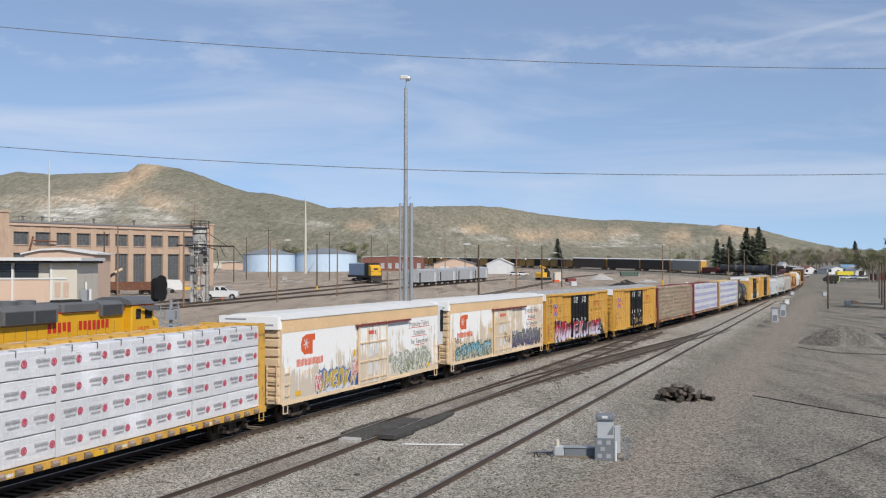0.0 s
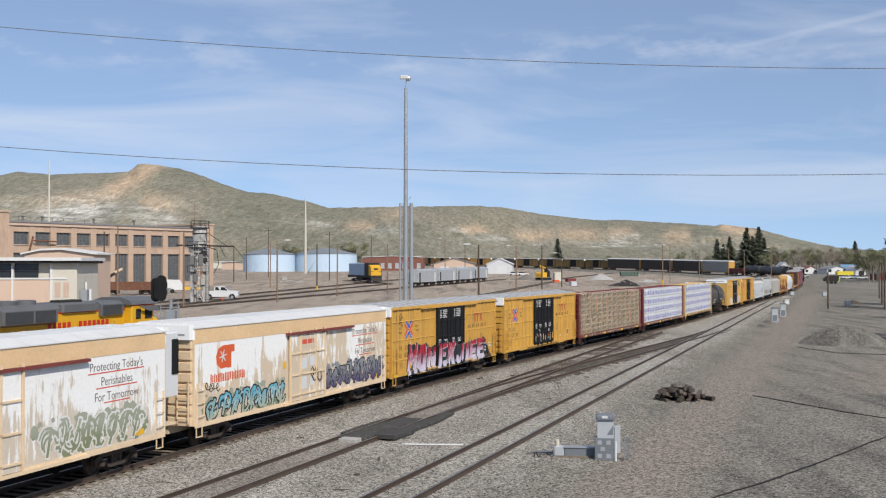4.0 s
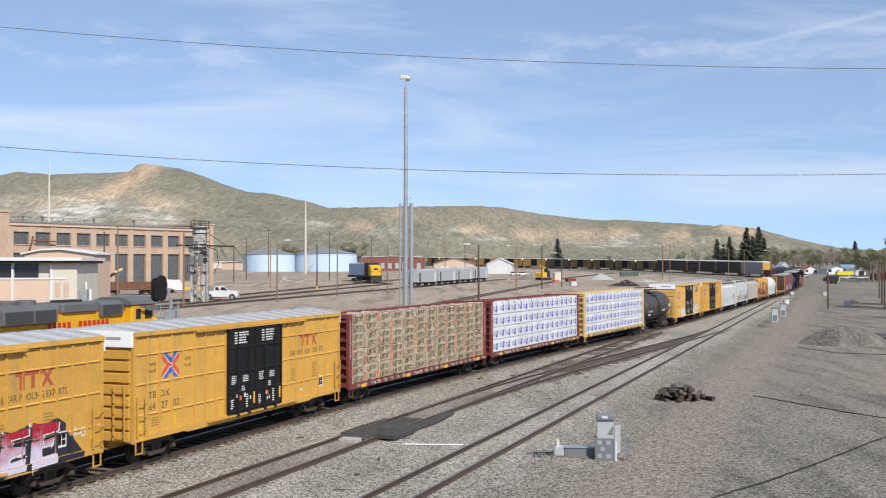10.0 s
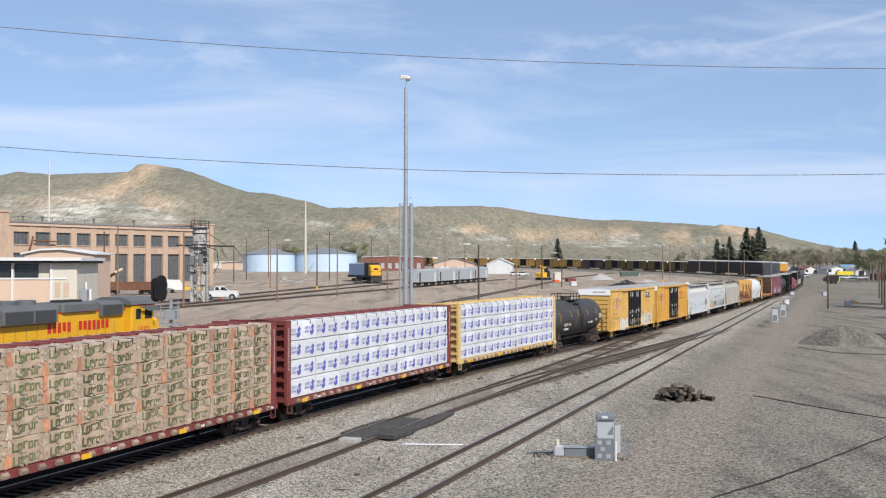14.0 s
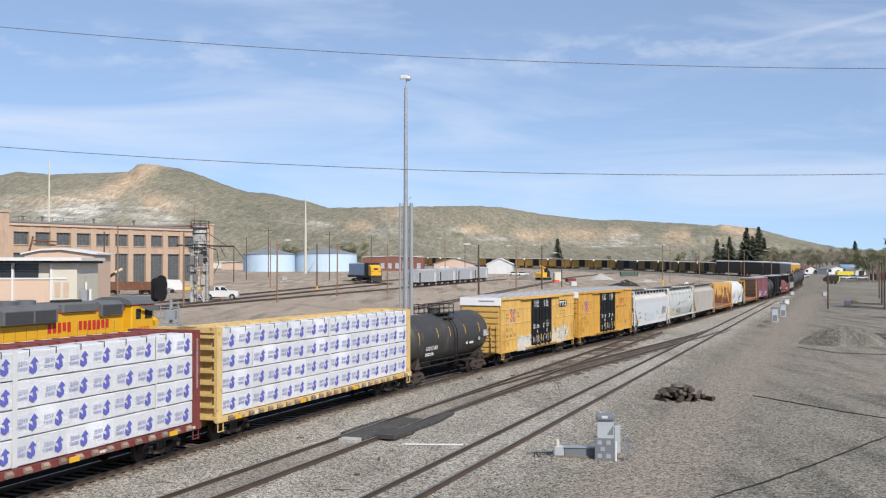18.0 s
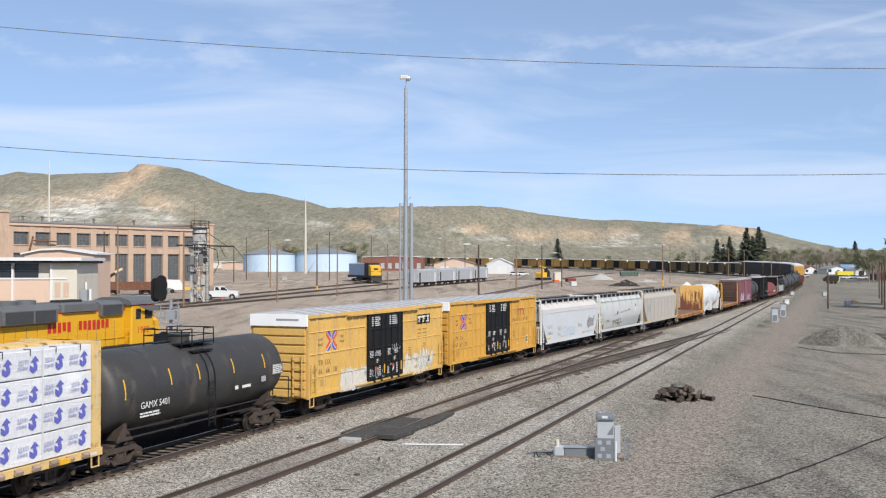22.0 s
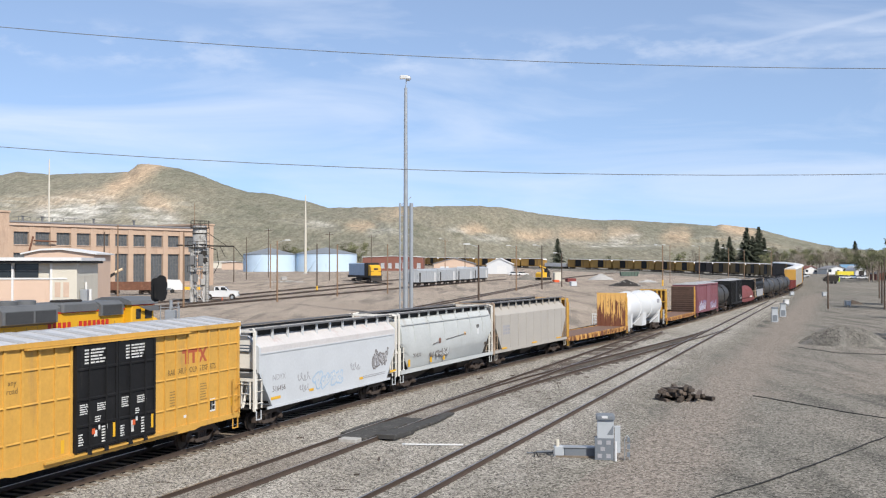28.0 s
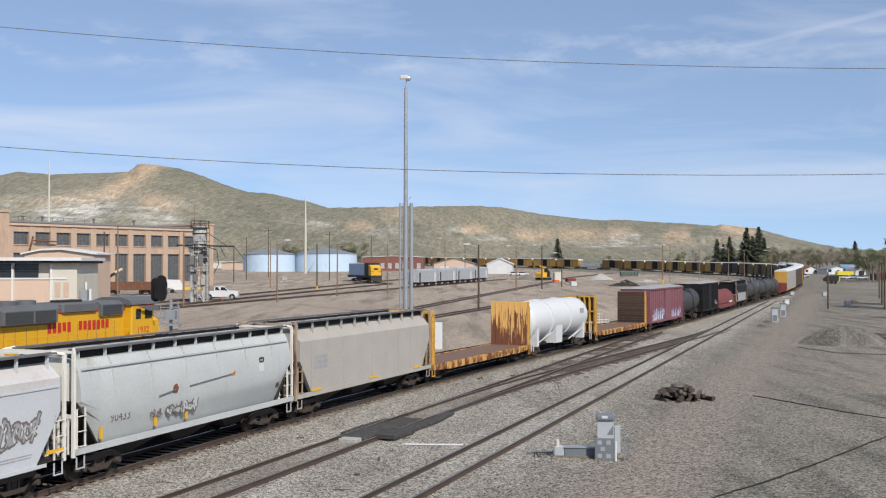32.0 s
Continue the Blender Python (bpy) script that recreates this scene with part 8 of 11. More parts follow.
def brick_hall():
    """The long brick engine hall: piers, two rows of steel windows, a flat sheet roof, a taller block at each end."""
    x0, y0 = -93.1, 225.0
    b = thing("engine_hall", "long salmon-brick engine hall with two rows of factory windows", "building", facade_frame(x0, y0, 34.0))
    base = yard_level(240) + 0.1
    L, bays, H = 53.6, 10, 16.2
    z_lo, z_mid, z_up0, z_up1, top = base, 9.6, 11.4, 14.2, H
    w = L / bays
    wall = Solid()
    wall.box(0, L, 0.9, 1.5, z_lo, top)
    part("wall", wall, M_STEELWIN, b, "inner wall behind the windows")
    side = Solid().box(0, L, 1.5, 22, z_lo, top - 0.3)
    part("block", side, M_BRICK, b)
    pier = Solid().box(-0.75, 0.75, 0, 1.0, z_lo, top - 0.5).mesh("pier", M_BRICK)
    for i in range(bays + 1):
        part("pier", pier, None, b, "", pose(i * w, 0, 0))
    part("band", Solid().box(0, L, 0.12, 1.0, z_mid, z_up0), M_BRICK, b)
    part("band", Solid().box(0, L, 0.12, 1.0, z_up1, top - 0.6), M_BRICK, b)
    part("cornice", Solid().box(-0.6, L + 0.6, -0.25, 1.2, top - 0.65, top - 0.2).box(-0.4, L + 0.4, -0.1, 1.2, top - 0.2, top), M_BRICKTRIM, b)
    part("plinth", Solid().box(0, L, 0.1, 1.0, z_lo, z_lo + 1.3), M_BRICK, b)
    roof = part("roof", Solid().box(-0.7, L + 0.7, -0.3, 22.5, top, top + 0.35), M_ROOFGREY, b, "flat grey sheet roof")
    for x in (7, 12, 26, 38):
        part("vent", Solid().tube((x, 6, top + 0.3), (x, 6, top + 1.6), 0.25, 10).tube((x, 6, top + 1.6), (x, 6, top + 1.8), 0.4, 10), M_MULLION, roof)
    rl = Solid()
    for i in range(9):
        x = 4 + i * 3
        rl.tube((x, 12, top + 0.3), (x, 12, top + 1.9), 0.06, 6)
    rl.tube((4, 12, top + 1.9), (28, 12, top + 1.9), 0.05, 6)
    part("roof_rail", rl, M_MULLION, roof)
    sill = Solid().box(-1.85, 1.85, -0.05, 0.4, -0.15, 0.0).mesh("sill", M_BRICKTRIM)
    for zz0, zz1, nm, rows, cols in ((z_lo + 1.3, z_mid, "tall_window", 8, 4), (z_up0, z_up1, "window", 4, 4)):
        h = zz1 - zz0
        glass = Solid().box(-1.75, 1.75, 0.55, 0.62, 0, h).mesh("window", M_STEELWIN)
        bars_ = Solid()
        for i in range(cols + 1):
            x = -1.75 + 3.5 * i / cols
            bars_.box(x - 0.05, x + 0.05, 0.46, 0.56, 0, h)
        for j in range(rows + 1):
            z = h * j / rows
            bars_.box(-1.75, 1.75, 0.48, 0.56, max(0, z - 0.04), min(h, z + 0.04))
        bm_ = bars_.mesh("frame", M_MULLION)
        for i in range(bays):
            g = part(nm, glass, None, b, "", pose((i + 0.5) * w, 0, zz0))
            part("frame", bm_, None, g)
            part("sill", sill, None, g)
    part("end_block", Solid().box(L + 0.8, L + 4.6, -0.8, 16, z_lo, top + 1.0).box(L + 0.5, L + 4.9, -1.0, 16.2, top + 1.0, top + 1.4), M_BRICK, b, "brick corner block")
    part("end_block", Solid().box(-9, -0.8, -0.8, 16, z_lo, top + 2.0).box(-9.2, -0.6, -1.0, 16.2, top + 2.0, top + 2.4), M_BRICK, b, "taller brick corner block")
    # a rust-orange jib on the front
    part("jib", Solid().tube((5.2, -0.8, 12.3), (10.8, -0.8, 12.15), 0.18, 6).tube((4.0, -0.6, 9.5), (5.0, -0.8, 13.2), 0.2, 6), M_RUST, b)


def yard_office():
    b = thing("yard_office", "low flat-roofed peach and cream yard office with a window band", "building", pose(-39.2, 112, 0, 0, 0, 4.6))
    z0 = yard_level(112)
    part("wall", Solid().box(-34, -2.7, 0, 0.3, z0, 5.55), M_PEACHWALL, b, "peach lower wall")
    part("wall", Solid().box(-2.7, 0.0, -0.02, 0.3, z0, 7.3), M_CREAM, b)
    part("wall", Solid().box(-0.3, 0.0, 0.3, 9, z0, 7.3), M_CREAM, b, "cream end wall")
    part("wall", Solid().box(-34, -2.7, 0.4, 0.6, 5.55, 7.3), M_CREAM, b)
    part("block", Solid().box(-34, -0.3, 0.6, 9, z0, 7.3), M_CREAM, b)
    part("roof", Solid().box(-35, 0.7, -0.9, 9.6, 7.5, 7.85), M_WHITE, b, "white flat roof slab")
    part("fascia", Solid().box(-34.8, 0.5, -0.75, 9.45, 7.22, 7.5), M_BLACK, b)
    part("string_course", Solid().box(-34, -1.0, -0.1, 0.02, 5.5, 5.68), M_WHITE, b)
    for i in range(10):
        x = -5.35 - i * 2.68
        g = part("window", Solid().box(x - 1.25, x + 1.25, 0.3, 0.36, 5.7, 7.2), M_DARKGLASS, b)
        part("sash", Solid().box(x - 1.25, x + 1.25, 0.26, 0.31, 6.4, 6.46), M_MULLION, g)
        part("mullion", Solid().box(x - 1.45, x - 1.23, -0.08, 0.36, z0, 7.3), M_WHITE, b)
    part("mullion", Solid().box(-2.8, -2.55, -0.08, 0.3, z0, 7.3), M_WHITE, b)
    for x in (-2.0, -1.1):
        part("shutter", Solid().box(x - 0.3, x + 0.3, -0.06, -0.02, 3.6, 5.2), M_BRICKTRIM, b)
    part("air_unit", Solid().cham(0.05, 0.8, 1.0, 2.0, 3.2, 4.4, 0.05), M_GALVP, b)
    part("pipe_stack", Solid().tube((0.3, 2.6, z0), (0.3, 2.6, 5.2), 0.12, 8).tube((0.5, 3.4, z0), (0.5, 3.4, 4.4), 0.2, 8), M_WHITE, b)
    # smaller shed behind, with a shallow gable
    s = thing("peach_shed", "peach shed with a shallow white-edged gable", "building", pose(-58.0, 150, 0, 0, 0, 3))
    z0 = yard_level(150)
    part("wall", Solid().box(-2, 7.8, 0, 9, z0, 8.5), M_PEACHWALL, s)
    part("gable", Solid().prism([(-2.2, 8.5), (8.0, 8.5), (3.2, 9.15), (0.5, 9.1)], "y", 0, 9), M_PEACHWALL, s)
    part("roof", Solid().prism([(-2.5, 8.5), (0.4, 9.1), (3.2, 9.2), (8.3, 8.5), (8.3, 8.7), (3.2, 9.45), (0.4, 9.35), (-2.5, 8.7)], "y", -0.4, 9.4), M_WHITE, s)


M_TOWER = mat("stained_tower_concrete", (0.46, 0.45, 0.43), 0.85, var=0.3, scale=1.1, fine=8, tint=(0.13, 0.12, 0.11), tint_at=0.50, streak=3)


def sand_tower():
    x, y, z = -40.0, 172.0, yard_level(172)
    t = thing("sand_tower", "tall concrete and steel sanding tower with a silo on top", "tower", pose(x, y, z))
    for dx in (-1.0, 1.0):
        for dy in (-1.0, 1.0):
            part("leg", Solid().box(dx - 0.22, dx + 0.22, dy - 0.22, dy + 0.22, 0, 9.0), M_TOWER, t)
    for zz in (2.6, 5.4, 8.2):
        part("beam", Solid().box(-1.2, 1.2, -1.15, -0.9, zz, zz + 0.3), M_TOWER, t)
        part("brace", Solid().tube((-1, -1.05, zz - 2.5), (1, -1.05, zz), 0.07, 6).tube((1, -1.05, zz - 2.5), (-1, -1.05, zz), 0.07, 6), M_GALVP, t)
    part("silo_band", Solid().spin([(9.4, 1.16), (9.4, 1.2), (9.6, 1.2), (9.6, 1.16)], "z", 20).spin([(11.2, 1.16), (11.2, 1.2), (11.4, 1.2), (11.4, 1.16)], "z", 20), M_DARKSTEEL, t)
    part("silo", Solid().spin([(7.6, 0.25), (8.4, 1.15), (12.4, 1.15), (12.6, 1.0), (12.65, 0.0)], "z", 20, (0, 0, 0)), M_TOWER, t, "weathered steel silo", smooth=True)
    hd = Solid()
    for i in range(10):
        a = 2 * math.pi * i / 10
        hd.tube((1.5 * math.cos(a), 1.5 * math.sin(a), 12.3), (1.5 * math.cos(a), 1.5 * math.sin(a), 13.4), 0.04, 6)
        c = 2 * math.pi * (i + 1) / 10
        for zz in (12.9, 13.4):
            hd.tube((1.5 * math.cos(a), 1.5 * math.sin(a), zz), (1.5 * math.cos(c), 1.5 * math.sin(c), zz), 0.035, 6)
    part("railing", hd, M_DARKSTEEL, t)
    part("deck", Solid().spin([(12.2, 0), (12.2, 1.55), (12.3, 1.55), (12.3, 0)], "z", 16), M_DARKSTEEL, t)
    part("pipe_arm", Solid().tube((-3.6, -0.9, 9.4), (5.8, -0.9, 9.2), 0.12, 8).tube((5.8, -0.9, 9.2), (7.6, -0.9, 7.0), 0.05, 6).tube((3.5, -0.9, 9.2), (4.4, -0.9, 7.4), 0.05, 6).tube((1.4, -1.2, 11.5), (4.6, -1.0, 9.3), 0.05, 6), M_DARKSTEEL, t)
    for k in range(7):
        a = -1.3 + 0.43 * k
        part("pipe", Solid().tube((a, -1.3, 0.3 + 0.9 * (k % 3)), (a + 0.1, -1.32, 8.6 + 0.8 * (k % 4)), 0.05 + 0.02 * (k % 2), 6), M_TOWER if k % 2 else M_GALVP, t)
    for zz in (5.0, 9.0):
        part("landing", Solid().box(-1.6, 1.9, -1.7, -1.1, zz, zz + 0.08).tube((-1.6, -1.7, zz + 1.0), (1.9, -1.7, zz + 1.0), 0.03, 6).tube((-1.6, -1.7, zz), (-1.6, -1.7, zz + 1.0), 0.03, 6).tube((1.9, -1.7, zz), (1.9, -1.7, zz + 1.0), 0.03, 6), M_DARKSTEEL, t)
    ladder("ladder", t, 1.6, -1.3, 0, 12.3, 0.5, M_DARKSTEEL)
    part("mast", Solid().tube((-0.9, 0, 12.5), (-0.9, 0, 16.4), 0.05, 6), M_POLETAN, t)
    for k, (px, pz, w_, h_) in enumerate(((-1.3, 6.2, 0.7, 1.5), (0.1, 6.0, 0.8, 1.9), (-0.7, 3.4, 0.6, 1.3), (0.5, 2.9, 0.7, 1.0), (-1.5, 8.3, 0.5, 0.9))):
        part("hopper_box", Solid().cham(px, px + w_, -1.55, -0.9, pz, pz + h_, 0.05), M_MULLION if k != 3 else M_CONC, t)
    part("hose", Solid().tube((1.9, -1.4, 9.0), (3.1, -1.4, 8.6), 0.06, 6).tube((3.1, -1.4, 8.6), (3.4, -1.4, 6.2), 0.06, 6).tube((3.4, -1.4, 6.2), (2.6, -1.4, 4.8), 0.06, 6), M_BLACK, t)
    for zz in (6.6, 7.8):
        part("valve_box", Solid().cham(0.5, 1.4, -1.5, -0.7, zz, zz + 0.7, 0.05), M_DARKSTEEL, t)


def locomotive():
    """Road-switcher on the track behind the train: long hood, cab, short nose, walkway with rails."""
    h = 19.0
    c = thing("locomotive", "yellow and grey road-switcher locomotive with red lettering", "locomotive", pose(-21.3, 70.6, yard_level(71) + 0.30, 0, 0, 90 - h))
    # x runs along the engine; the cab is near +x
    part("frame", Solid().box(-17.5, 3.2, -1.5, 1.5, 1.25, 1.55), M_LOCO_G, c)
    part("walkway", Solid().box(-17.5, 3.2, -1.55, 1.55, 1.55, 1.62), M_DARKSTEEL, c)
    hood = part("hood", Solid().cham(-16.5, -1.6, -0.95, 0.95, 1.62, 4.22, 0.1), M_LOCO_Y, c)
    part("hood_top", Solid().prism([(-0.97, 4.0), (0.97, 4.0), (0.97, 4.22), (0.7, 4.42), (-0.7, 4.42), (-0.97, 4.22)], "x", -16.5, -1.55), M_LOCO_G, c, "grey hood roof")
    part("stripe", Solid().box(-16.5, -1.55, -0.99, -0.955, 3.9, 3.98), M_LOCO_R, c, "thin red stripe")
    rad = part("radiator_wing", Solid().prism([(-1.35, 3.45), (-1.35, 4.2), (-1.0, 4.5), (1.0, 4.5), (1.35, 4.2), (1.35, 3.45), (0.95, 3.3), (-0.95, 3.3)], "x", -13.2, -8.6), M_LOCO_G, c, "flared grey radiator section")
    part("grille", Solid().box(-12.9, -10.7, -1.375, -1.35, 3.5, 4.15), M_GRILLE, rad)
    part("grille", Solid().box(-10.5, -8.8, -1.375, -1.35, 3.5, 4.15), M_GRILLE, rad)
    part("blower", Solid().prism([(-1.15, 3.6), (-1.15, 4.3), (-0.8, 4.5), (0.8, 4.5), (1.15, 4.3), (1.15, 3.6)], "x", -4.3, -2.0), M_LOCO_G, c)
    part("grille", Solid().box(-4.1, -2.2, -1.17, -1.15, 3.65, 4.25), M_GRILLE, c)
    for x in (-13.0, -11.4, -9.8):
        part("fan", Solid().spin([(4.5, 0.0), (4.5, 0.62), (4.72, 0.62), (4.76, 0.5), (4.76, 0.0)], "z", 18, (x, 0, 0)), M_LOCO_G, c, smooth=True)
    part("exhaust", Solid().cham(-7.2, -5.2, -0.45, 0.45, 4.4, 4.66, 0.05), M_DARKSTEEL, c)
    part("dynamic_brake", Solid().cham(-7.9, -4.6, -1.15, 1.15, 3.95, 4.52, 0.12), M_LOCO_G, c)
    cab = part("cab", Solid().cham(-1.6, 0.9, -1.5, 1.5, 1.62, 4.45, 0.08), M_LOCO_Y, c)
    part("cab_roof", Solid().prism([(-1.6, 4.2), (1.6, 4.2), (1.5, 4.45), (0.8, 4.68), (-0.8, 4.68), (-1.5, 4.45)], "x", -1.75, 1.25), M_LOCO_G, cab)
    part("cab_band", Solid().box(-1.62, 0.92, -1.53, -1.505, 4.12, 4.2), M_LOCO_R, cab)
    for a, b in ((-1.15, -0.65), (-0.15, 0.6)):
        part("cab_window", Solid().box(a, b, -1.54, -1.5, 3.25, 3.92), M_DARKGLASS, cab)
    part("windshield", Solid().box(0.9, 0.93, -1.35, -0.5, 3.2, 3.95).box(0.9, 0.93, 0.5, 1.35, 3.2, 3.95), M_DARKGLASS, cab)
    part("sunshade", Solid().prism([(-1.3, 4.1), (0.9, 4.1), (1.0, 3.75), (-0.1, 3.75)], "y", -1.85, -1.8), M_LOCO_G, cab)
    part("nose", Solid().cham(0.9, 2.5, -0.9, 0.9, 1.62, 3.2, 0.2), M_LOCO_Y, c)
    rng = random.Random(2)
    for x0, n in ((-9.0, 5), (-6.2, 7)):
        for i in range(n):
            x = x0 + i * 0.435
            part("brand_mark", Solid().box(x, x + 0.3, -0.964, -0.96, 2.75 + rng.choice((0, 0.06)), 3.35).box(x + 0.12, x + 0.18, -0.966, -0.964, 2.9, 3.2), M_LOCO_R, hood, "red block mark")
    writing("lettering", "1932", 0.62, M_LOCO_R, cab, on_side(-0.35, -1.506, 2.3), 1.1)
    dl = Solid()
    for i in range(16):
        x = -16.2 + i * 0.9
        dl.box(x - 0.012, x + 0.012, -0.962, -0.955, 1.7, 3.2 if x < -13.6 or x > -8 else 3.2)
    part("door_seam", dl, M_LOCO_G, hood)
    for sy in (-1, 1):
        rl = Solid()
        for i in range(12):
            x = -17.2 + i * 1.4
            rl.tube((x, sy * 1.5, 1.6), (x, sy * 1.5, 2.65), 0.022, 6)
        rl.tube((-17.2, sy * 1.5, 2.65), (-1.8, sy * 1.5, 2.65), 0.022, 6).tube((-17.2, sy * 1.5, 2.15), (-1.8, sy * 1.5, 2.15), 0.018, 6)
        for x in (1.4, 2.2, 3.1):
            rl.tube((x, sy * 1.5, 1.6), (x, sy * 1.5, 2.6), 0.022, 6)
        rl.tube((1.4, sy * 1.5, 2.6), (3.1, sy * 1.5, 2.6), 0.022, 6)
        part("handrail", rl, M_LOCO_Y, c)
    part("step_well", Solid().box(2.4, 3.2, -1.55, -1.0, 0.4, 1.55), M_LOCO_G, c)
    part("fuel_tank", Solid().cham(-10.2, -5.0, -1.35, 1.35, 0.35, 1.25, 0.2), M_DARKSTEEL, c)
    for x in (-13.6, -1.2):
        tk = part("truck", Solid().cham(x - 2.2, x + 2.2, -1.2, 1.2, 0.45, 0.95, 0.1), M_DARKSTEEL, c)
        for dx in (-1.7, 0, 1.7):
            for sy in (-1, 1):
                part("wheel", TRUCK["wheel"], None, tk, "", pose(x + dx, sy * 0.755, 0.425))


def switcher():
    c = thing("switcher_locomotive", "blue locomotive with an orange nose parked in the yard", "locomotive", pose(-18.8, 286, yard_level(286) + 0.3, 0, 0, 113))
    c.scale = (1.12, 1.12, 1.2)
    part("frame", Solid().box(-1.5, 16.5, -1.45, 1.45, 1.1, 1.6), M_DARKSTEEL, c)
    part("hood", Solid().cham(3.2, 16.0, -1.35, 1.35, 1.6, 4.4, 0.15), M_BLUE, c)
    part("cab", Solid().cham(0.6, 3.2, -1.5, 1.5, 1.6, 4.5, 0.1), M_DARKSTEEL, c, "dark cab")
    part("nose", Solid().prism([(-1.3, 1.6), (0.6, 1.6), (0.6, 4.0), (-0.2, 4.0), (-1.2, 3.4)], "y", -1.3, 1.3), M_LOCO_Y, c, "orange-yellow nose")
    part("nose_window", Solid().box(-1.33, -1.25, -0.5, 0.5, 2.9, 3.25), M_DARKGLASS, c)
    for sy in (-1, 1):
        part("handrail", Solid().tube((-1.4, sy * 1.42, 2.5), (-1.4, sy * 0.6, 2.5), 0.04, 6).tube((-1.4, sy * 1.42, 1.6), (-1.4, sy * 1.42, 2.5), 0.04, 6), M_DARKSTEEL, c)
    part("windshield", Solid().box(0.55, 0.6, -1.3, 1.3, 3.6, 4.3), M_DARKGLASS, c)
    part("plow", Solid().prism([(-2.0, 0.35), (-1.4, 0.35), (-1.4, 1.2)], "y", -1.4, 1.4), M_DARKSTEEL, c)
    part("fuel_tank", Solid().cham(5, 10, -1.3, 1.3, 0.4, 1.1, 0.15), M_DARKSTEEL, c)
    for i in range(5):
        part("hood_door", Solid().box(4.0 + i * 2.3, 5.8 + i * 2.3, 1.35, 1.38, 1.8, 3.6), M_BLUE, c)
    for x in (1.8, 13.6):
        truck(c, x, False)


def bunk_cars():
    first = thing("bunk_car", "silver-grey windowless passenger car on a yard track", "railcar", group="silver passenger cars")
    half = 7.2
    part("body", Solid().cham(-half, half, -1.5, 1.5, 1.0, 3.9, 0.12), M_SILVER, first)
    part("roof", Solid().prism([(-1.5, 3.75), (-1.2, 4.05), (0, 4.2), (1.2, 4.05), (1.5, 3.75)], "x", -half, half), M_SILVER, first)
    for i in range(8):
        part("side_rib", Solid().box(-half + 0.6 + i * 1.8, -half + 0.66 + i * 1.8, -1.55, -1.5, 1.1, 3.6), M_SILVER, first)
    for x in (-6.0, 5.2):
        part("door", Solid().box(x - 0.5, x + 0.5, -1.53, -1.5, 1.1, 3.3), M_DARKSTEEL if x < 0 else M_WHITE, first)
    part("underframe", Solid().box(-half, half, -1.2, 1.2, 0.7, 1.0), M_DARKSTEEL, first)
    for e in (-1, 1):
        part("end_door", Solid().box(min(e * half, e * (half + 0.3)), max(e * half, e * (half + 0.3)), -0.6, 0.6, 1.0, 3.6), M_SILVER, first)
        truck(first, e * 5.0, False)
    a = radians(18.2)
    for k in range(4):
        y = 256 + k * 15.6 * math.cos(a)
        x = -82 + math.tan(a) * (y - 22)
        m = pose(x, y, yard_level(y) + 0.22, 0, 0, 90 - 18.2)
        if k == 0:
            first.matrix_basis = m
        else:
            copy_thing(first, m)


def pole(b, y, top, mtl=None, lamp=0, arms=False, foot=None, name="utility_pole", label="weathered wooden utility pole"):
    mtl = mtl or M_POLE
    x, y, z = spot(b, y)
    p = thing(name, label, "pole", pose(x, y, z - 0.1), group="yard poles")
    part("shaft", Solid().tube((0, 0, 0), (0, 0, top - z), 0.11 if name == "street_lamp" else 0.16, 8, 0.08 if name == "street_lamp" else 0.11), mtl, p)
    if arms:
        part("crossarm", Solid().box(-1.2, 1.2, -0.06, 0.06, top - z - 0.9, top - z - 0.75), mtl, p)
        for dx in (-1.1, -0.4, 0.4, 1.1):
            part("insulator", Solid().tube((dx, 0, top - z - 0.75), (dx, 0, top - z - 0.5), 0.05, 6), M_LENS, p)
    if lamp:
        part("arm", Solid().tube((0, 0, top - z - 0.3), (lamp * 1.4, 0, top - z + 0.1), 0.04, 6), M_GALVP, p)
        part("luminaire", Solid().cham(lamp * 1.7 - 0.45, lamp * 1.7 + 0.45, -0.18, 0.18, top - z, top - z + 0.2, 0.06), M_LENS, p)
    if foot:
        part("foot_band", Solid().tube((0, 0, 0), (0, 0, foot), 0.2, 8), M_STRIPE, p, "yellow painted foot")
    return p


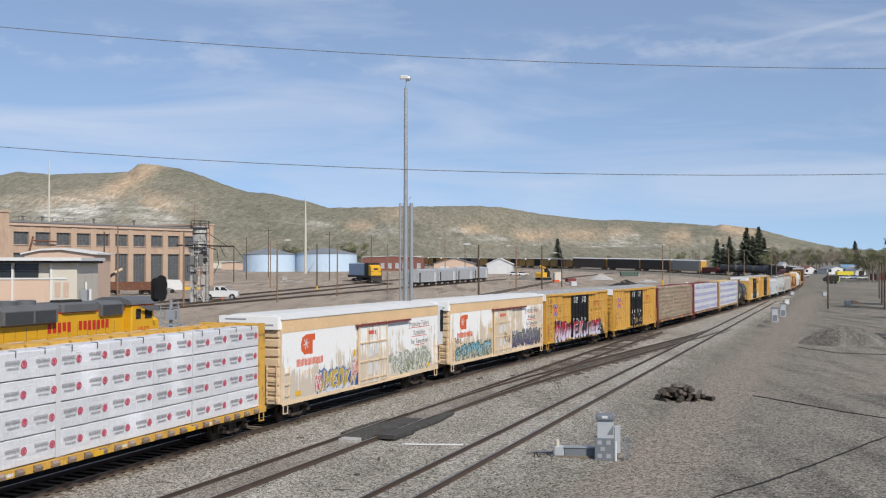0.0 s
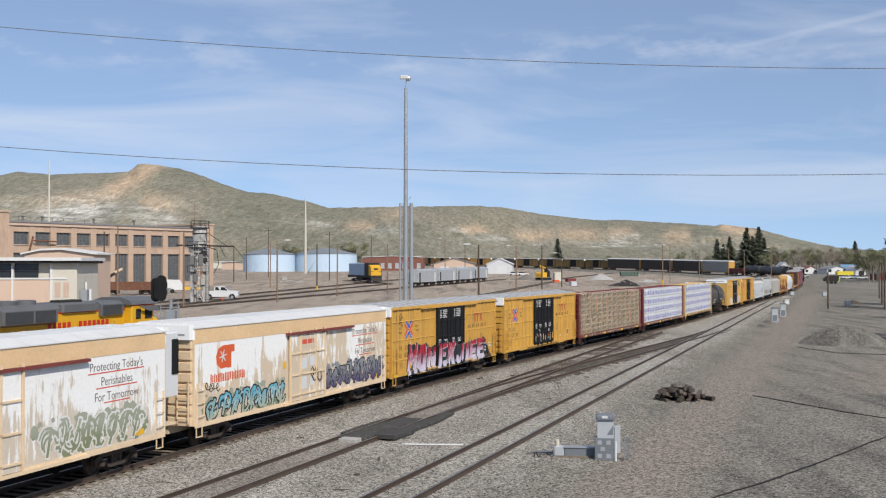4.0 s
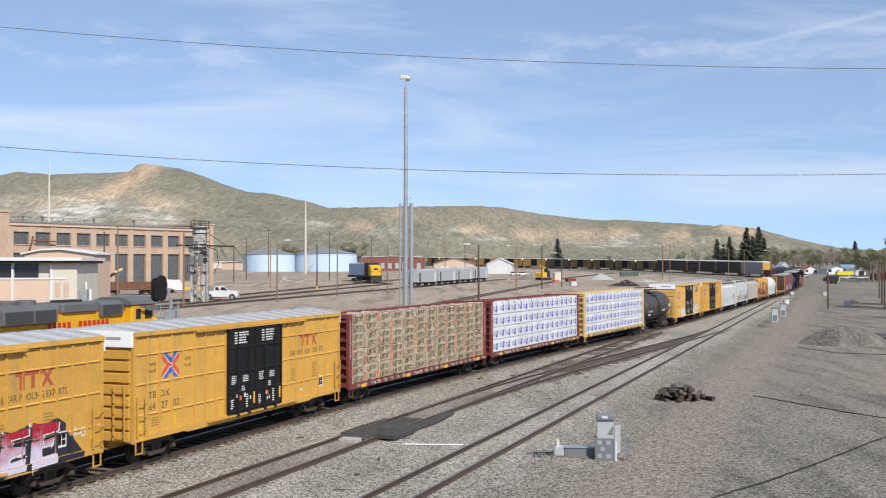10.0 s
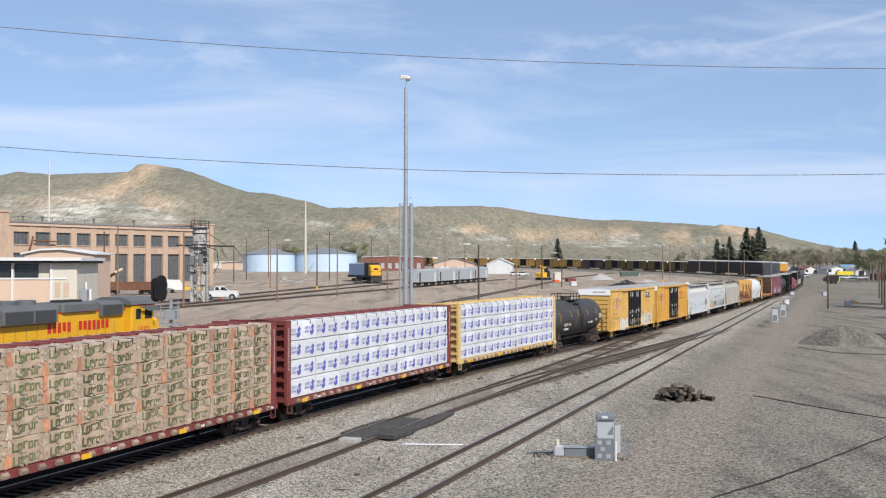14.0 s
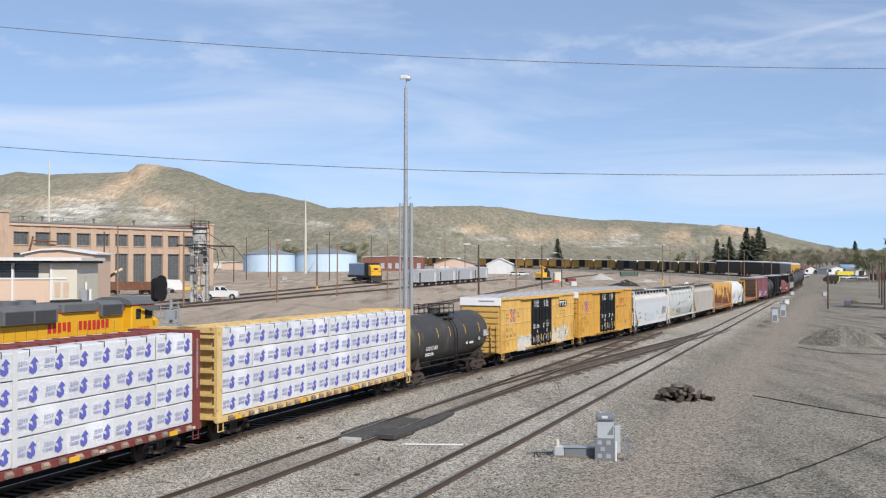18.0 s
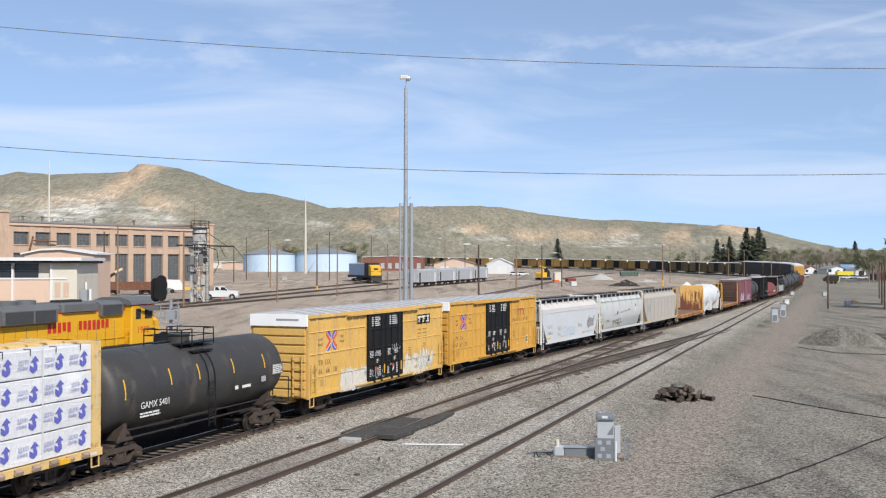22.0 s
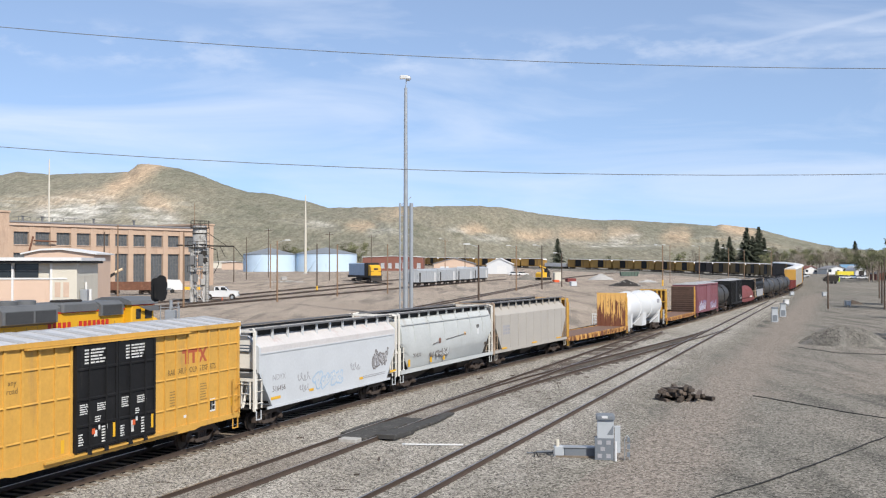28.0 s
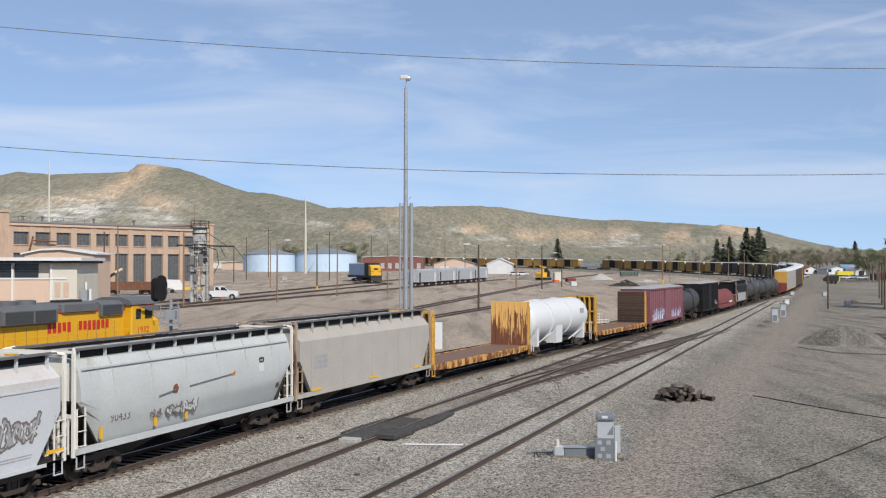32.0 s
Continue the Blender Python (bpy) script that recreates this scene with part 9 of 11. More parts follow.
def poles():
    for b, y, top, m, lamp, arms, foot in ((-324, 177, 12.7, M_POLE, 0, False, 0), (-311, 184, 14.2, M_POLETAN, 0, False, 0), (-248, 154, 12.0, M_POLETAN, 0, False, 0), (-188, 333, 15.7, M_POLE, 0, False, 0),
                                           (-167, 358, 19.6, M_POLE, 0, True, 0), (-158.5, 173, 11.1, M_POLETAN, 1, False, 0), (-120.5, 227, 11.7, M_POLE, 0, False, 1.2), (-108.6, 318, 17, M_POLE, 0, True, 0),
                                           (-101, 196, 10.9, M_POLETAN, 0, False, 0), (-68.6, 409, 18.7, M_POLE, 0, True, 0), (-53, 211, 11.2, M_POLETAN, 0, False, 0), (34, 150, 10.0, M_POLE, -1, False, 0),
                                           (70, 228, 11.2, M_POLETAN, -1, False, 0), (94.6, 239, 11.5, M_POLE, -1, False, 0), (113.5, 256, 9.9, M_POLE, -1, False, 0), (210, 265, 12.0, M_POLETAN, -1, False, 1.6),
                                           (-240, 320, 14.5, M_POLE, 0, False, 0), (-200, 300, 12.6, M_POLE, 0, False, 0), (-165, 250, 12, M_POLETAN, 0, False, 0), (2, 360, 16, M_POLETAN, -1, True, 0), (21, 410, 15, M_POLE, -1, False, 0)):
        pole(b, y, top, m, lamp, arms, foot)
    for b, top in ((217, 12.5), (245, 12.2), (273, 11.7), (288, 11.3), (314, 11.0)):
        pole(b, 292, top, M_POLETAN, -1, False, 0, "street_lamp", "thin steel lamp post with a pale lamp head")
    for b, y, top in ((368, 172, 5.9), (417, 225, 8.6), (419.5, 196, 8.4), (422, 170, 8.2)):
        pole(b, y, top, M_POLE, 0, False, 0, "short_pole", "short dark red-brown wooden post in bare dirt")
    # two tall white masts
    for b, y, top in ((-131.5, 430, 35.6), (-377, 420, 49.5)):
        x, y, z = spot(b, y)
        p = thing("white_mast", "tall tapered white mast beyond the yard", "mast", pose(x, y, z - 0.2))
        part("shaft", Solid().tube((0, 0, 0), (0, 0, (top - z) * 0.5), 0.6, 12, 0.45).tube((0, 0, (top - z) * 0.5), (0, 0, top - z), 0.45, 12, 0.22), M_CREAM, p, smooth=True)
        part("foot", Solid().box(-1, 1, -1, 1, 0, 0.5), M_CONC, p)


def light_mast():
    """High-mast yard light: a tapered pole inside a frame of three legs."""
    x, y = -4.75, 133.0
    z = ground_z(x, y) - 0.2
    m = thing("light_mast", "tall galvanised high-mast yard light with a framed lower part", "mast", pose(x, y, z))
    part("shaft", Solid().tube((0, 0, 0), (0, 0, 15), 0.34, 14, 0.27).tube((0, 0, 15), (0, 0, 29.6 - z), 0.27, 14, 0.2), M_GALVP, m, smooth=True)
    part("tip", Solid().tube((0, 0, 29.6 - z), (0.1, 0, 30.8 - z), 0.06, 8), M_GALVP, m)
    part("lamp_head", Solid().cham(-0.75, 0.35, -0.3, 0.3, 30.75 - z, 31.2 - z, 0.1), M_LENS, m, "pale lamp housing")
    part("dish", Solid().spin([(-0.1, 0.05), (0.0, 0.3), (0.1, 0.36), (0.12, 0.0)], "y", 14, (0.3, -0.2, 30.8 - z)), M_GALVP, m)
    for px, py, r in ((-0.72, 0.1, 0.12), (0.72, 0.0, 0.24), (0.1, 0.8, 0.12)):
        lg = part("leg", Solid().tube((px, py, 0), (px, py, 14.6), r, 8), M_GALVP, m)
    for i in range(12):
        zz = 1.0 + i * 1.2
        part("tie_bar", Solid().tube((-0.72, 0.1, zz), (0.72, 0.0, zz), 0.045, 6).tube((0.72, 0, zz), (0.1, 0.8, zz), 0.045, 6), M_GALVP, m)
        part("diagonal", Solid().tube((-0.72, 0.1, zz), (0.72, 0.0, zz + 1.2), 0.035, 6), M_GALVP, m)
    part("footing", Solid().cham(-1.3, 1.3, -1.0, 1.3, -0.2, 0.35, 0.1), M_CONC, m)


def signal():
    x, y = -15.6, 60.0
    z = ground_z(x, y)
    s = thing("signal", "trackside signal with black oval targets on a steel mast", "signal", pose(x, y, z))
    part("mast", Solid().tube((0, 0, 0), (0, 0, 5.3), 0.09, 10), M_GALVP, s)
    ladder("ladder", s, 0.3, -0.05, 0.3, 5.0, 0.4, M_GALVP)
    for zz, dx in ((6.0, -0.45), (2.8, -0.3)):
        hd = part("head", Solid().cham(dx - 0.2, dx + 0.2, -0.02, 0.25, zz - 0.4, zz + 0.4, 0.08), M_BLACK, s)
        ring = [(0.28 * math.cos(a), (0.46 if math.sin(a) > 0 else -0.46) + 0.28 * math.sin(a)) for a in [2 * math.pi * (i + 0.5) / 24 for i in range(24)]]
        part("target", Solid().prism([(dx + a, zz + b) for a, b in ring], "y", -0.40, -0.32), M_BLACK, hd, "black oval target")
        part("target", Solid().prism([(dx - 0.40 + a, zz - 0.10 + b * 0.92) for a, b in ring], "y", -0.1, -0.02), M_BLACK, hd, "black oval target")
        part("housing", Solid().prism([(dx - 0.2 + a * 0.8, zz - 0.05 + b * 0.85) for a, b in ring], "y", -0.32, -0.1), M_BLACK, hd)
        part("bracket", Solid().box(min(dx, 0), max(dx, 0), -0.05, 0.05, zz - 0.1, zz), M_GALVP, s)
    part("junction_box", Solid().cham(-0.3, 0.3, -0.3, 0.2, 4.2, 4.75, 0.05), M_GALVP, s)
    part("cage", Solid().box(-0.55, 0.55, -0.4, 0.4, 3.85, 3.92).tube((0.5, -0.35, 3.9), (0.5, -0.35, 5.2), 0.03, 6).tube((-0.5, -0.35, 3.9), (-0.5, -0.35, 5.0), 0.03, 6).tube((-0.5, -0.35, 4.9), (0.5, -0.35, 4.9), 0.03, 6), M_GALVP, s)


def storage_tanks():
    for b, y, r, h in ((-166, 498, 12.3, 8.2), (-112, 505, 15.0, 8.4)):
        x, y, z = spot(b, y)
        t = thing("storage_tank", "broad pale blue storage tank with a low dark cone roof", "tank", pose(x, y, z - 0.2), group="storage tanks")
        part("wall", Solid().spin([(0, 0.0), (0, r), (h, r), (h, 0.0)], "z", 36), M_TANKWALL, t, smooth=True)
        part("roof", Solid().spin([(h, 0.0), (h, r + 0.2), (h + 0.25, r + 0.2), (h + 3.2, 0.6), (h + 3.3, 0.0)], "z", 36), M_TANKROOF, t, "shallow dark cone roof", smooth=True)
        part("stair", Solid().prism([(-r * 0.5, 0), (-r * 0.5 + 0.35, 0), (-r * 0.1 + 0.35, h), (-r * 0.1, h)], "y", -r - 0.1, -r + 1.5), M_TANKWALL, t)


def simple_house(name, label, b, y, w, d, h, rise, wall, roof, rz=0, doors=(), windows=(), z=None):
    x, y, zz = spot(b, y)
    zz = zz if z is None else z
    t = thing(name, label, "building", pose(x, y, zz - 0.2, 0, 0, rz))
    part("wall", Solid().box(-w / 2, w / 2, 0, d, 0, h), wall, t)
    part("gable", Solid().prism([(-w / 2, h), (w / 2, h), (0, h + rise)], "y", 0.0, d), wall, t)
    for e in (-1, 1):
        part("roof", Solid().prism([(e * (w / 2 + 0.4), h - 0.15), (0, h + rise + 0.05), (0, h + rise + 0.3), (e * (w / 2 + 0.4), h + 0.12)], "y", -0.4, d + 0.4), roof, t)
    for dx, dw, dh, m in doors:
        part("door", Solid().box(dx - dw / 2, dx + dw / 2, -0.06, 0.02, 0, dh), m, t)
    for dx, z0, ww, wh in windows:
        g = part("window", Solid().box(dx - ww / 2, dx + ww / 2, -0.05, 0.02, z0, z0 + wh), M_DARKGLASS, t)
        part("frame", Solid().box(dx - ww / 2 - 0.1, dx + ww / 2 + 0.1, -0.08, -0.05, z0 - 0.12, z0).box(dx - ww / 2 - 0.1, dx + ww / 2 + 0.1, -0.08, -0.05, z0 + wh, z0 + wh + 0.1), M_WHITE, g)
    return t


def pickup(b, y, rz):
    x, y, z = spot(b, y)
    c = thing("pickup_truck", "white crew-cab pickup truck parked on bare dirt", "car", pose(x, y, z, 0, 0, rz))
    c.scale = (1.05, 1.05, 1.12)
    arch = lambda cx: [(cx + 0.52 * math.cos(radians(t)), 0.46 + 0.50 * math.sin(radians(t))) for t in range(180, -1, -30)]
    low = [(-2.9, 0.55)] + arch(-1.85) + arch(1.9) + [(2.85, 0.55)]
    part("body", Solid().prism(low + [(2.97, 0.8), (2.94, 1.22), (2.7, 1.34), (1.45, 1.42), (0.9, 1.4), (-1.0, 1.4), (-1.02, 1.38), (-2.9, 1.38)], "y", -0.98, 0.98), M_CLEANW, c)
    part("bed", Solid().box(-2.8, -1.12, -0.88, 0.88, 1.381, 1.386), M_DARKSTEEL, c, "dark open load bed")
    part("cab", Solid().prism([(-1.05, 1.38), (1.5, 1.4), (0.72, 2.02), (0.4, 2.08), (-0.75, 2.08), (-0.98, 1.98)], "y", -0.86, 0.86), M_CLEANW, c)
    for a, bb in ((-0.86, -0.08), (0.04, 1.02)):
        part("window", Solid().prism([(a, 1.46), (bb, 1.46), (bb - 0.32, 1.96), (a + 0.06, 1.96)], "y", -0.885, -0.86), M_DARKGLASS, c)
    part("windshield", Solid().prism([(1.42, 1.46), (1.5, 1.43), (0.8, 2.0), (0.74, 2.0)], "y", -0.75, 0.75), M_DARKGLASS, c)
    part("grille", Solid().box(2.94, 2.99, -0.7, 0.7, 0.85, 1.2), M_DARKSTEEL, c)
    for sy in (-1, 1):
        part("headlight", Solid().cham(2.86, 2.98, sy * 0.82 - 0.13, sy * 0.82 + 0.13, 0.95, 1.18, 0.02), M_LENS, c)
        part("mirror", Solid().cham(0.95, 1.1, sy * 1.05 - 0.1, sy * 1.05 + 0.1, 1.42, 1.68, 0.02), M_BLACK, c)
    part("bumper", Solid().cham(2.85, 3.05, -0.95, 0.95, 0.5, 0.75, 0.03), M_GALVP, c)
    for xx in (-1.85, 1.9):
        for sy in (-1, 1):
            w = part("wheel", Solid().spin([(-0.14, 0.1), (-0.14, 0.36), (-0.08, 0.41), (0.08, 0.41), (0.14, 0.36), (0.14, 0.1)], "y", 18, (xx, sy * 0.86, 0.4)), M_RUBBER, c, smooth=True)
            part("rim", Solid().spin([(-0.15, 0.0), (-0.15, 0.24), (-0.1, 0.26), (0.1, 0.26), (0.15, 0.24), (0.15, 0.0)], "y", 14, (xx, sy * 0.86, 0.4)), M_GALVP, w)
    part("taillight", Solid().box(-2.93, -2.88, -0.95, -0.75, 0.95, 1.2), M_LOCO_R, c)


def small_car(b, y, rz, paint, label):
    x, y, z = spot(b, y)
    c = thing("parked_car", label, "car", pose(x, y, z, 0, 0, rz), group="parked cars")
    part("body", Solid().prism([(-2.2, 0.35), (2.2, 0.35), (2.25, 0.7), (1.9, 0.85), (1.2, 0.92), (-1.8, 0.95), (-2.2, 0.85)], "y", -0.88, 0.88), paint, c)
    part("cabin", Solid().prism([(-1.7, 0.93), (1.1, 0.9), (0.4, 1.42), (-1.1, 1.45)], "y", -0.78, 0.78), M_DARKGLASS, c)
    part("roof", Solid().box(-1.1, 0.4, -0.76, 0.76, 1.42, 1.48), paint, c)
    for xx in (-1.35, 1.35):
        for sy in (-1, 1):
            part("wheel", Solid().spin([(-0.1, 0.0), (-0.1, 0.32), (0.1, 0.32), (0.1, 0.0)], "y", 14, (xx, sy * 0.8, 0.32)), M_RUBBER, c)


def heap(name, label, b, y, w, d, h, mtl, seed, chunks=0, chunk_m=None, grade=1.0, dome=1.25):
    x, y, z = spot(b, y)
    s = Solid()
    n, m = 26, 9
    for j in range(m + 1):
        for i in range(n):
            a = 2 * math.pi * i / n
            r = 1 - j / m
            k = 1 + 0.16 * noise.noise((math.cos(a) * 2 + seed, math.sin(a) * 2, r * 2))
            s.v.append((w / 2 * r * k * math.cos(a), d / 2 * r * k * math.sin(a), -0.1 + h * (1 - r ** dome) * (1 + 0.12 * noise.noise((math.cos(a) * 3, math.sin(a) * 3, seed + r)))))
    for j in range(m):
        for i in range(n):
            s.f.append((j * n + i, j * n + (i + 1) % n, (j + 1) * n + (i + 1) % n, (j + 1) * n + i))
    t = tagged(part(name, s, mtl, None, "", pose(x, y, z), smooth=True), label, "heap", kind="stuff")
    if chunks:
        rng = random.Random(seed)
        c = Solid()
        for k in range(chunks):
            a, r = rng.uniform(0, 6.28), rng.random() ** 0.6
            px, py = w / 2 * r * math.cos(a), d / 2 * r * math.sin(a)
            pz = -0.1 + h * (1 - r ** dome)
            q = rng.uniform(0.06, 0.2) * grade
            c.add([(px - q, py - q * 0.7, pz - q * 0.4), (px + q, py - q * 0.5, pz - q * 0.4), (px + q * 0.3, py + q, pz - q * 0.4), (px, py, pz + q * 0.8)], [(0, 1, 3), (1, 2, 3), (2, 0, 3)])
        me = c.mesh("rubble", chunk_m or mtl)
        ob = part("rubble", me, None, t)
        ob["kind"] = "stuff"
    return t


def rusty_gondola():
    x, y, z = spot(-300, 203)
    c = thing("work_gondola", "rusty gondola with a conveyor arm beside the engine hall", "railcar", pose(x, y, z + 0.2, 0, 0, 8))
    part("body", Solid().box(-4.6, 4.6, -1.3, -1.2, 0.9, 2.4).box(-4.6, 4.6, 1.2, 1.3, 0.9, 2.4).box(-4.6, 4.6, -1.3, 1.3, 0.8, 0.9).box(-4.6, -4.5, -1.3, 1.3, 0.9, 2.4).box(4.5, 4.6, -1.3, 1.3, 0.9, 2.4), M_RUST, c)
    for i in range(8):
        part("side_post", Solid().box(-4.5 + i * 1.28, -4.36 + i * 1.28, -1.4, -1.3, 0.8, 2.4), M_RUST, c)
    part("conveyor", Solid().prism([(-6.0, 2.3), (-5.8, 1.9), (-2.4, 3.9), (-2.6, 4.35)], "y", -0.4, 0.4), M_DARKSTEEL, c)
    part("conveyor_head", Solid().tube((-2.6, -0.4, 4.2), (-1.2, -0.4, 4.9), 0.25, 8), M_PEACH, c)
    for e in (-1, 1):
        truck(c, e * 3.2, False)
    x, y, z = spot(-256, 214)
    s = thing("service_truck", "white and yellow service truck by the engine hall", "truck", pose(x, y, z, 0, 0, 15))
    part("cab", Solid().prism([(-1.6, 0.7), (1.6, 0.7), (1.6, 1.6), (0.9, 2.7), (-1.6, 2.8)], "y", -1.1, 1.1), M_WHITE, s)
    part("bed", Solid().box(1.6, 5.0, -1.1, 1.1, 0.7, 1.3), M_STRIPE, s)
    part("windshield", Solid().box(-1.62, -1.58, -0.9, 0.9, 1.7, 2.6), M_DARKGLASS, s)
    for xx in (-0.6, 3.8):
        for sy in (-1, 1):
            part("wheel", Solid().spin([(-0.15, 0.0), (-0.15, 0.45), (0.15, 0.45), (0.15, 0.0)], "y", 14, (xx, sy * 0.95, 0.45)), M_RUBBER, s)


def loader():
    x, y, z = spot(96, 318)
    c = thing("excavator", "orange tracked machine parked by the yard track", "machine", pose(x, y, z, 0, 0, 40))
    for sy in (-1, 1):
        part("crawler", Solid().prism([(-1.9, 0.2), (1.9, 0.2), (2.2, 0.55), (1.9, 0.95), (-1.9, 0.95), (-2.2, 0.55)], "y", sy * 1.1 - 0.3, sy * 1.1 + 0.3), M_RUBBER, c)
    part("house", Solid().prism([(-2.1, 1.05), (0.3, 1.05), (0.3, 2.5), (-1.4, 2.6), (-2.1, 2.2)], "y", -1.3, 1.3), M_STRIPE, c, "orange engine house")
    part("cab", Solid().prism([(0.2, 1.05), (1.5, 1.05), (1.6, 2.2), (1.3, 3.1), (0.2, 3.1)], "y", -1.3, -0.2), M_DARKSTEEL, c, "dark cab")
    part("window", Solid().box(0.35, 1.25, -1.32, -1.3, 2.0, 2.95), M_DARKGLASS, c)
    part("boom", Solid().prism([(0.3, 2.0), (0.7, 2.2), (-0.2, 4.1), (-1.0, 4.7), (-1.2, 4.4), (-0.6, 3.9)], "y", 0.1, 0.6), M_STRIPE, c)
    part("stick", Solid().prism([(-1.1, 4.7), (-0.9, 4.5), (1.4, 3.6), (1.5, 3.9)], "y", 0.2, 0.5), M_STRIPE, c)
    part("bucket", Solid().prism([(1.3, 3.9), (1.9, 3.5), (1.8, 2.7), (1.3, 2.9)], "y", -0.2, 0.9), M_DARKSTEEL, c)
    for b, y, w, h, m, nm, lb in ((108, 300, 1.7, 0.7, M_ORANGE, "orange_attachment", "orange machine attachment lying on the dirt"), (122, 305, 2.8, 1.0, M_RED, "red_attachment", "low red machine part lying on the dirt"),
                                  (124.5, 265, 1.6, 1.1, M_HOPW, "pale_bin", "pale blue-white bin on bare dirt"), (109, 312, 2.2, 2.6, M_CREAM, "cream_shelter", "small cream equipment shelter"), (-152, 330, 1.8, 1.0, M_CONC, "concrete_block", "pale concrete block on the dirt")):
        x, yy, z = spot(b, y)
        t = thing(nm, lb, "equipment", pose(x, yy, z, 0, 0, 20))
        part("body", Solid().cham(-w / 2, w / 2, -w / 3, w / 3, 0, h, 0.12), m, t)
        part("rim", Solid().box(-w / 2 - 0.05, w / 2 + 0.05, -w / 3 - 0.05, w / 3 + 0.05, h * 0.75, h * 0.82), m, t)


brick_hall()
yard_office()
sand_tower()
locomotive()
switcher()
bunk_cars()
poles()
light_mast()
signal()
storage_tanks()
simple_house("pale_shed", "long pale low shed beyond the yard", -207, 620, 22.0, 10, 3.6, 0.6, M_CREAM, M_WHITE, 4)
simple_house("tan_shed", "low tan shed beside pale storage tanks", -199, 560, 14.0, 9, 3.8, 0.4, M_BRICKTRIM, M_ROOFGREY, 3)
rusty_gondola()
loader()
pickup(-212.5, 183, 8)
simple_house("white_shed", "white gabled metal shed with a roller door", 54, 432, 10.6, 14, 4.2, 2.4, M_CLEANW, M_WHITE, -6, ((1.0, 4.0, 3.6, M_WHITE),), ())
simple_house("tan_shop", "tan brick workshop with two white doors", 10.5, 440, 17.0, 16, 4.4, 2.2, M_PEACHWALL, M_ROOFGREY, -4, ((-4.0, 3.6, 3.2, M_CLEANW), (3.4, 4.2, 3.2, M_CLEANW)), ())
simple_house("tan_annex", "tan flat annex beside a workshop", 23, 448, 6.0, 10, 4.0, 0.3, M_PEACHWALL, M_ROOFGREY, -4)
h = simple_house("brick_warehouse", "long dark red brick warehouse with a row of pale windows", -48, 520, 30.0, 16, 7.0, 0.4, M_REDBRICK, M_WHITE, -2)
for i in range(8):
    g_ = part("window", Solid().box(-13.2 + i * 3.6, -11.4 + i * 3.6, -0.06, 0.02, 1.6, 4.0), M_SILVER, h)
    part("sill", Solid().box(-13.4 + i * 3.6, -11.2 + i * 3.6, -0.15, 0.02, 1.4, 1.6), M_WHITE, g_)
heap("rubble_heap", "dark heap of scrap timber and rubble with white bits", 175, 262, 9.0, 5.0, 1.7, M_DARKSTEEL, 3, 70, M_CONC)
heap("grey_sand_heap", "pale grey sand heap near the main line", 151, 330, 8.5, 6, 2.0, M_CONC, 5)
heap("grey_sand_heap", "dark grey ballast heap beside a yard track", 80, 330, 7.5, 5, 1.8, M_MOUND, 6)
heap("scrap_heap", "low scatter of pale scrap on the yard dirt", -150, 300, 13.0, 5.0, 0.5, M_MOUND, 31, 160, M_CONC, 1.6)
heap("rubble_heap", "low heap of white rubble", 196, 300, 6.0, 4.0, 0.75, M_CONC, 8, 60, M_WHITE)
heap("rubble_heap", "small heap of white rubble", 233, 270, 2.6, 2.0, 0.9, M_WHITE, 9, 15, M_WHITE)
small_car(68, 400, 5, M_CLEANW, "white parked car by a white shed")
small_car(76, 398, 8, M_WHITE, "white parked van by a white shed")
t_ = thing("waste_skip", "long dull green waste skip on the dirt", "container", pose(*spot(178, 372), 0, 0, 4))
part("body", Solid().prism([(-2.9, 0.3), (2.9, 0.3), (3.3, 1.9), (-3.3, 1.9)], "y", -1.2, 1.2), mat("dull_green_paint", (0.10, 0.15, 0.12), 0.6), t_)
for i_ in range(6):
    part("side_rib", Solid().box(-2.6 + i_ * 1.04, -2.45 + i_ * 1.04, -1.28, -1.2, 0.35, 1.85), M_DARKSTEEL, t_)


# the near right side, town and trees ---------------------------------------------------
M_CAB = mat("pale_grey_cabinet_paint", (0.44, 0.47, 0.50), 0.5, var=0.08, scale=2, fine=20, bump=0.03, tint=(0.36, 0.38, 0.40), tint_at=0.62)
M_CABDARK = mat("slate_cabinet_paint", (0.17, 0.19, 0.215), 0.55, var=0.12, scale=2, fine=20)
M_CABLE = mat("black_cable", (0.02, 0.02, 0.02), 0.7, var=0.2)
M_BARK = mat("grey_brown_bark", (0.26, 0.22, 0.175), 0.95, var=0.3, scale=4, fine=25, bump=0.5)
M_NEEDLE = mat("dark_conifer_needles", (0.082, 0.094, 0.062), 0.85, var=0.4, scale=0.8, fine=6, island=True, obvar=0.4)
M_LEAF = mat("spring_leaf_buds", (0.165, 0.17, 0.085), 0.85, var=0.35, scale=0.4, fine=4, island=True, obvar=0.45)
M_TWIG = mat("bare_twigs", (0.27, 0.235, 0.185), 0.9, var=0.3, scale=0.5, fine=4, island=True, obvar=0.4)
M_OLDTIE = mat("creosote_black_old_wood", (0.085, 0.066, 0.053), 0.9, var=0.4, scale=4, fine=25, bump=0.5, tint=(0.15, 0.115, 0.09), tint_at=0.58, obvar=0.4)
M_PANEL = mat("dusty_black_rubber", (0.055, 0.053, 0.05), 0.9, var=0.35, scale=2.5, fine=25, bump=0.4, tint=(0.15, 0.14, 0.125), tint_at=0.55)
M_LIME = mat("lime_yellow_panel", (0.50, 0.75, 0.03), 0.5, var=0.05, bump=0)
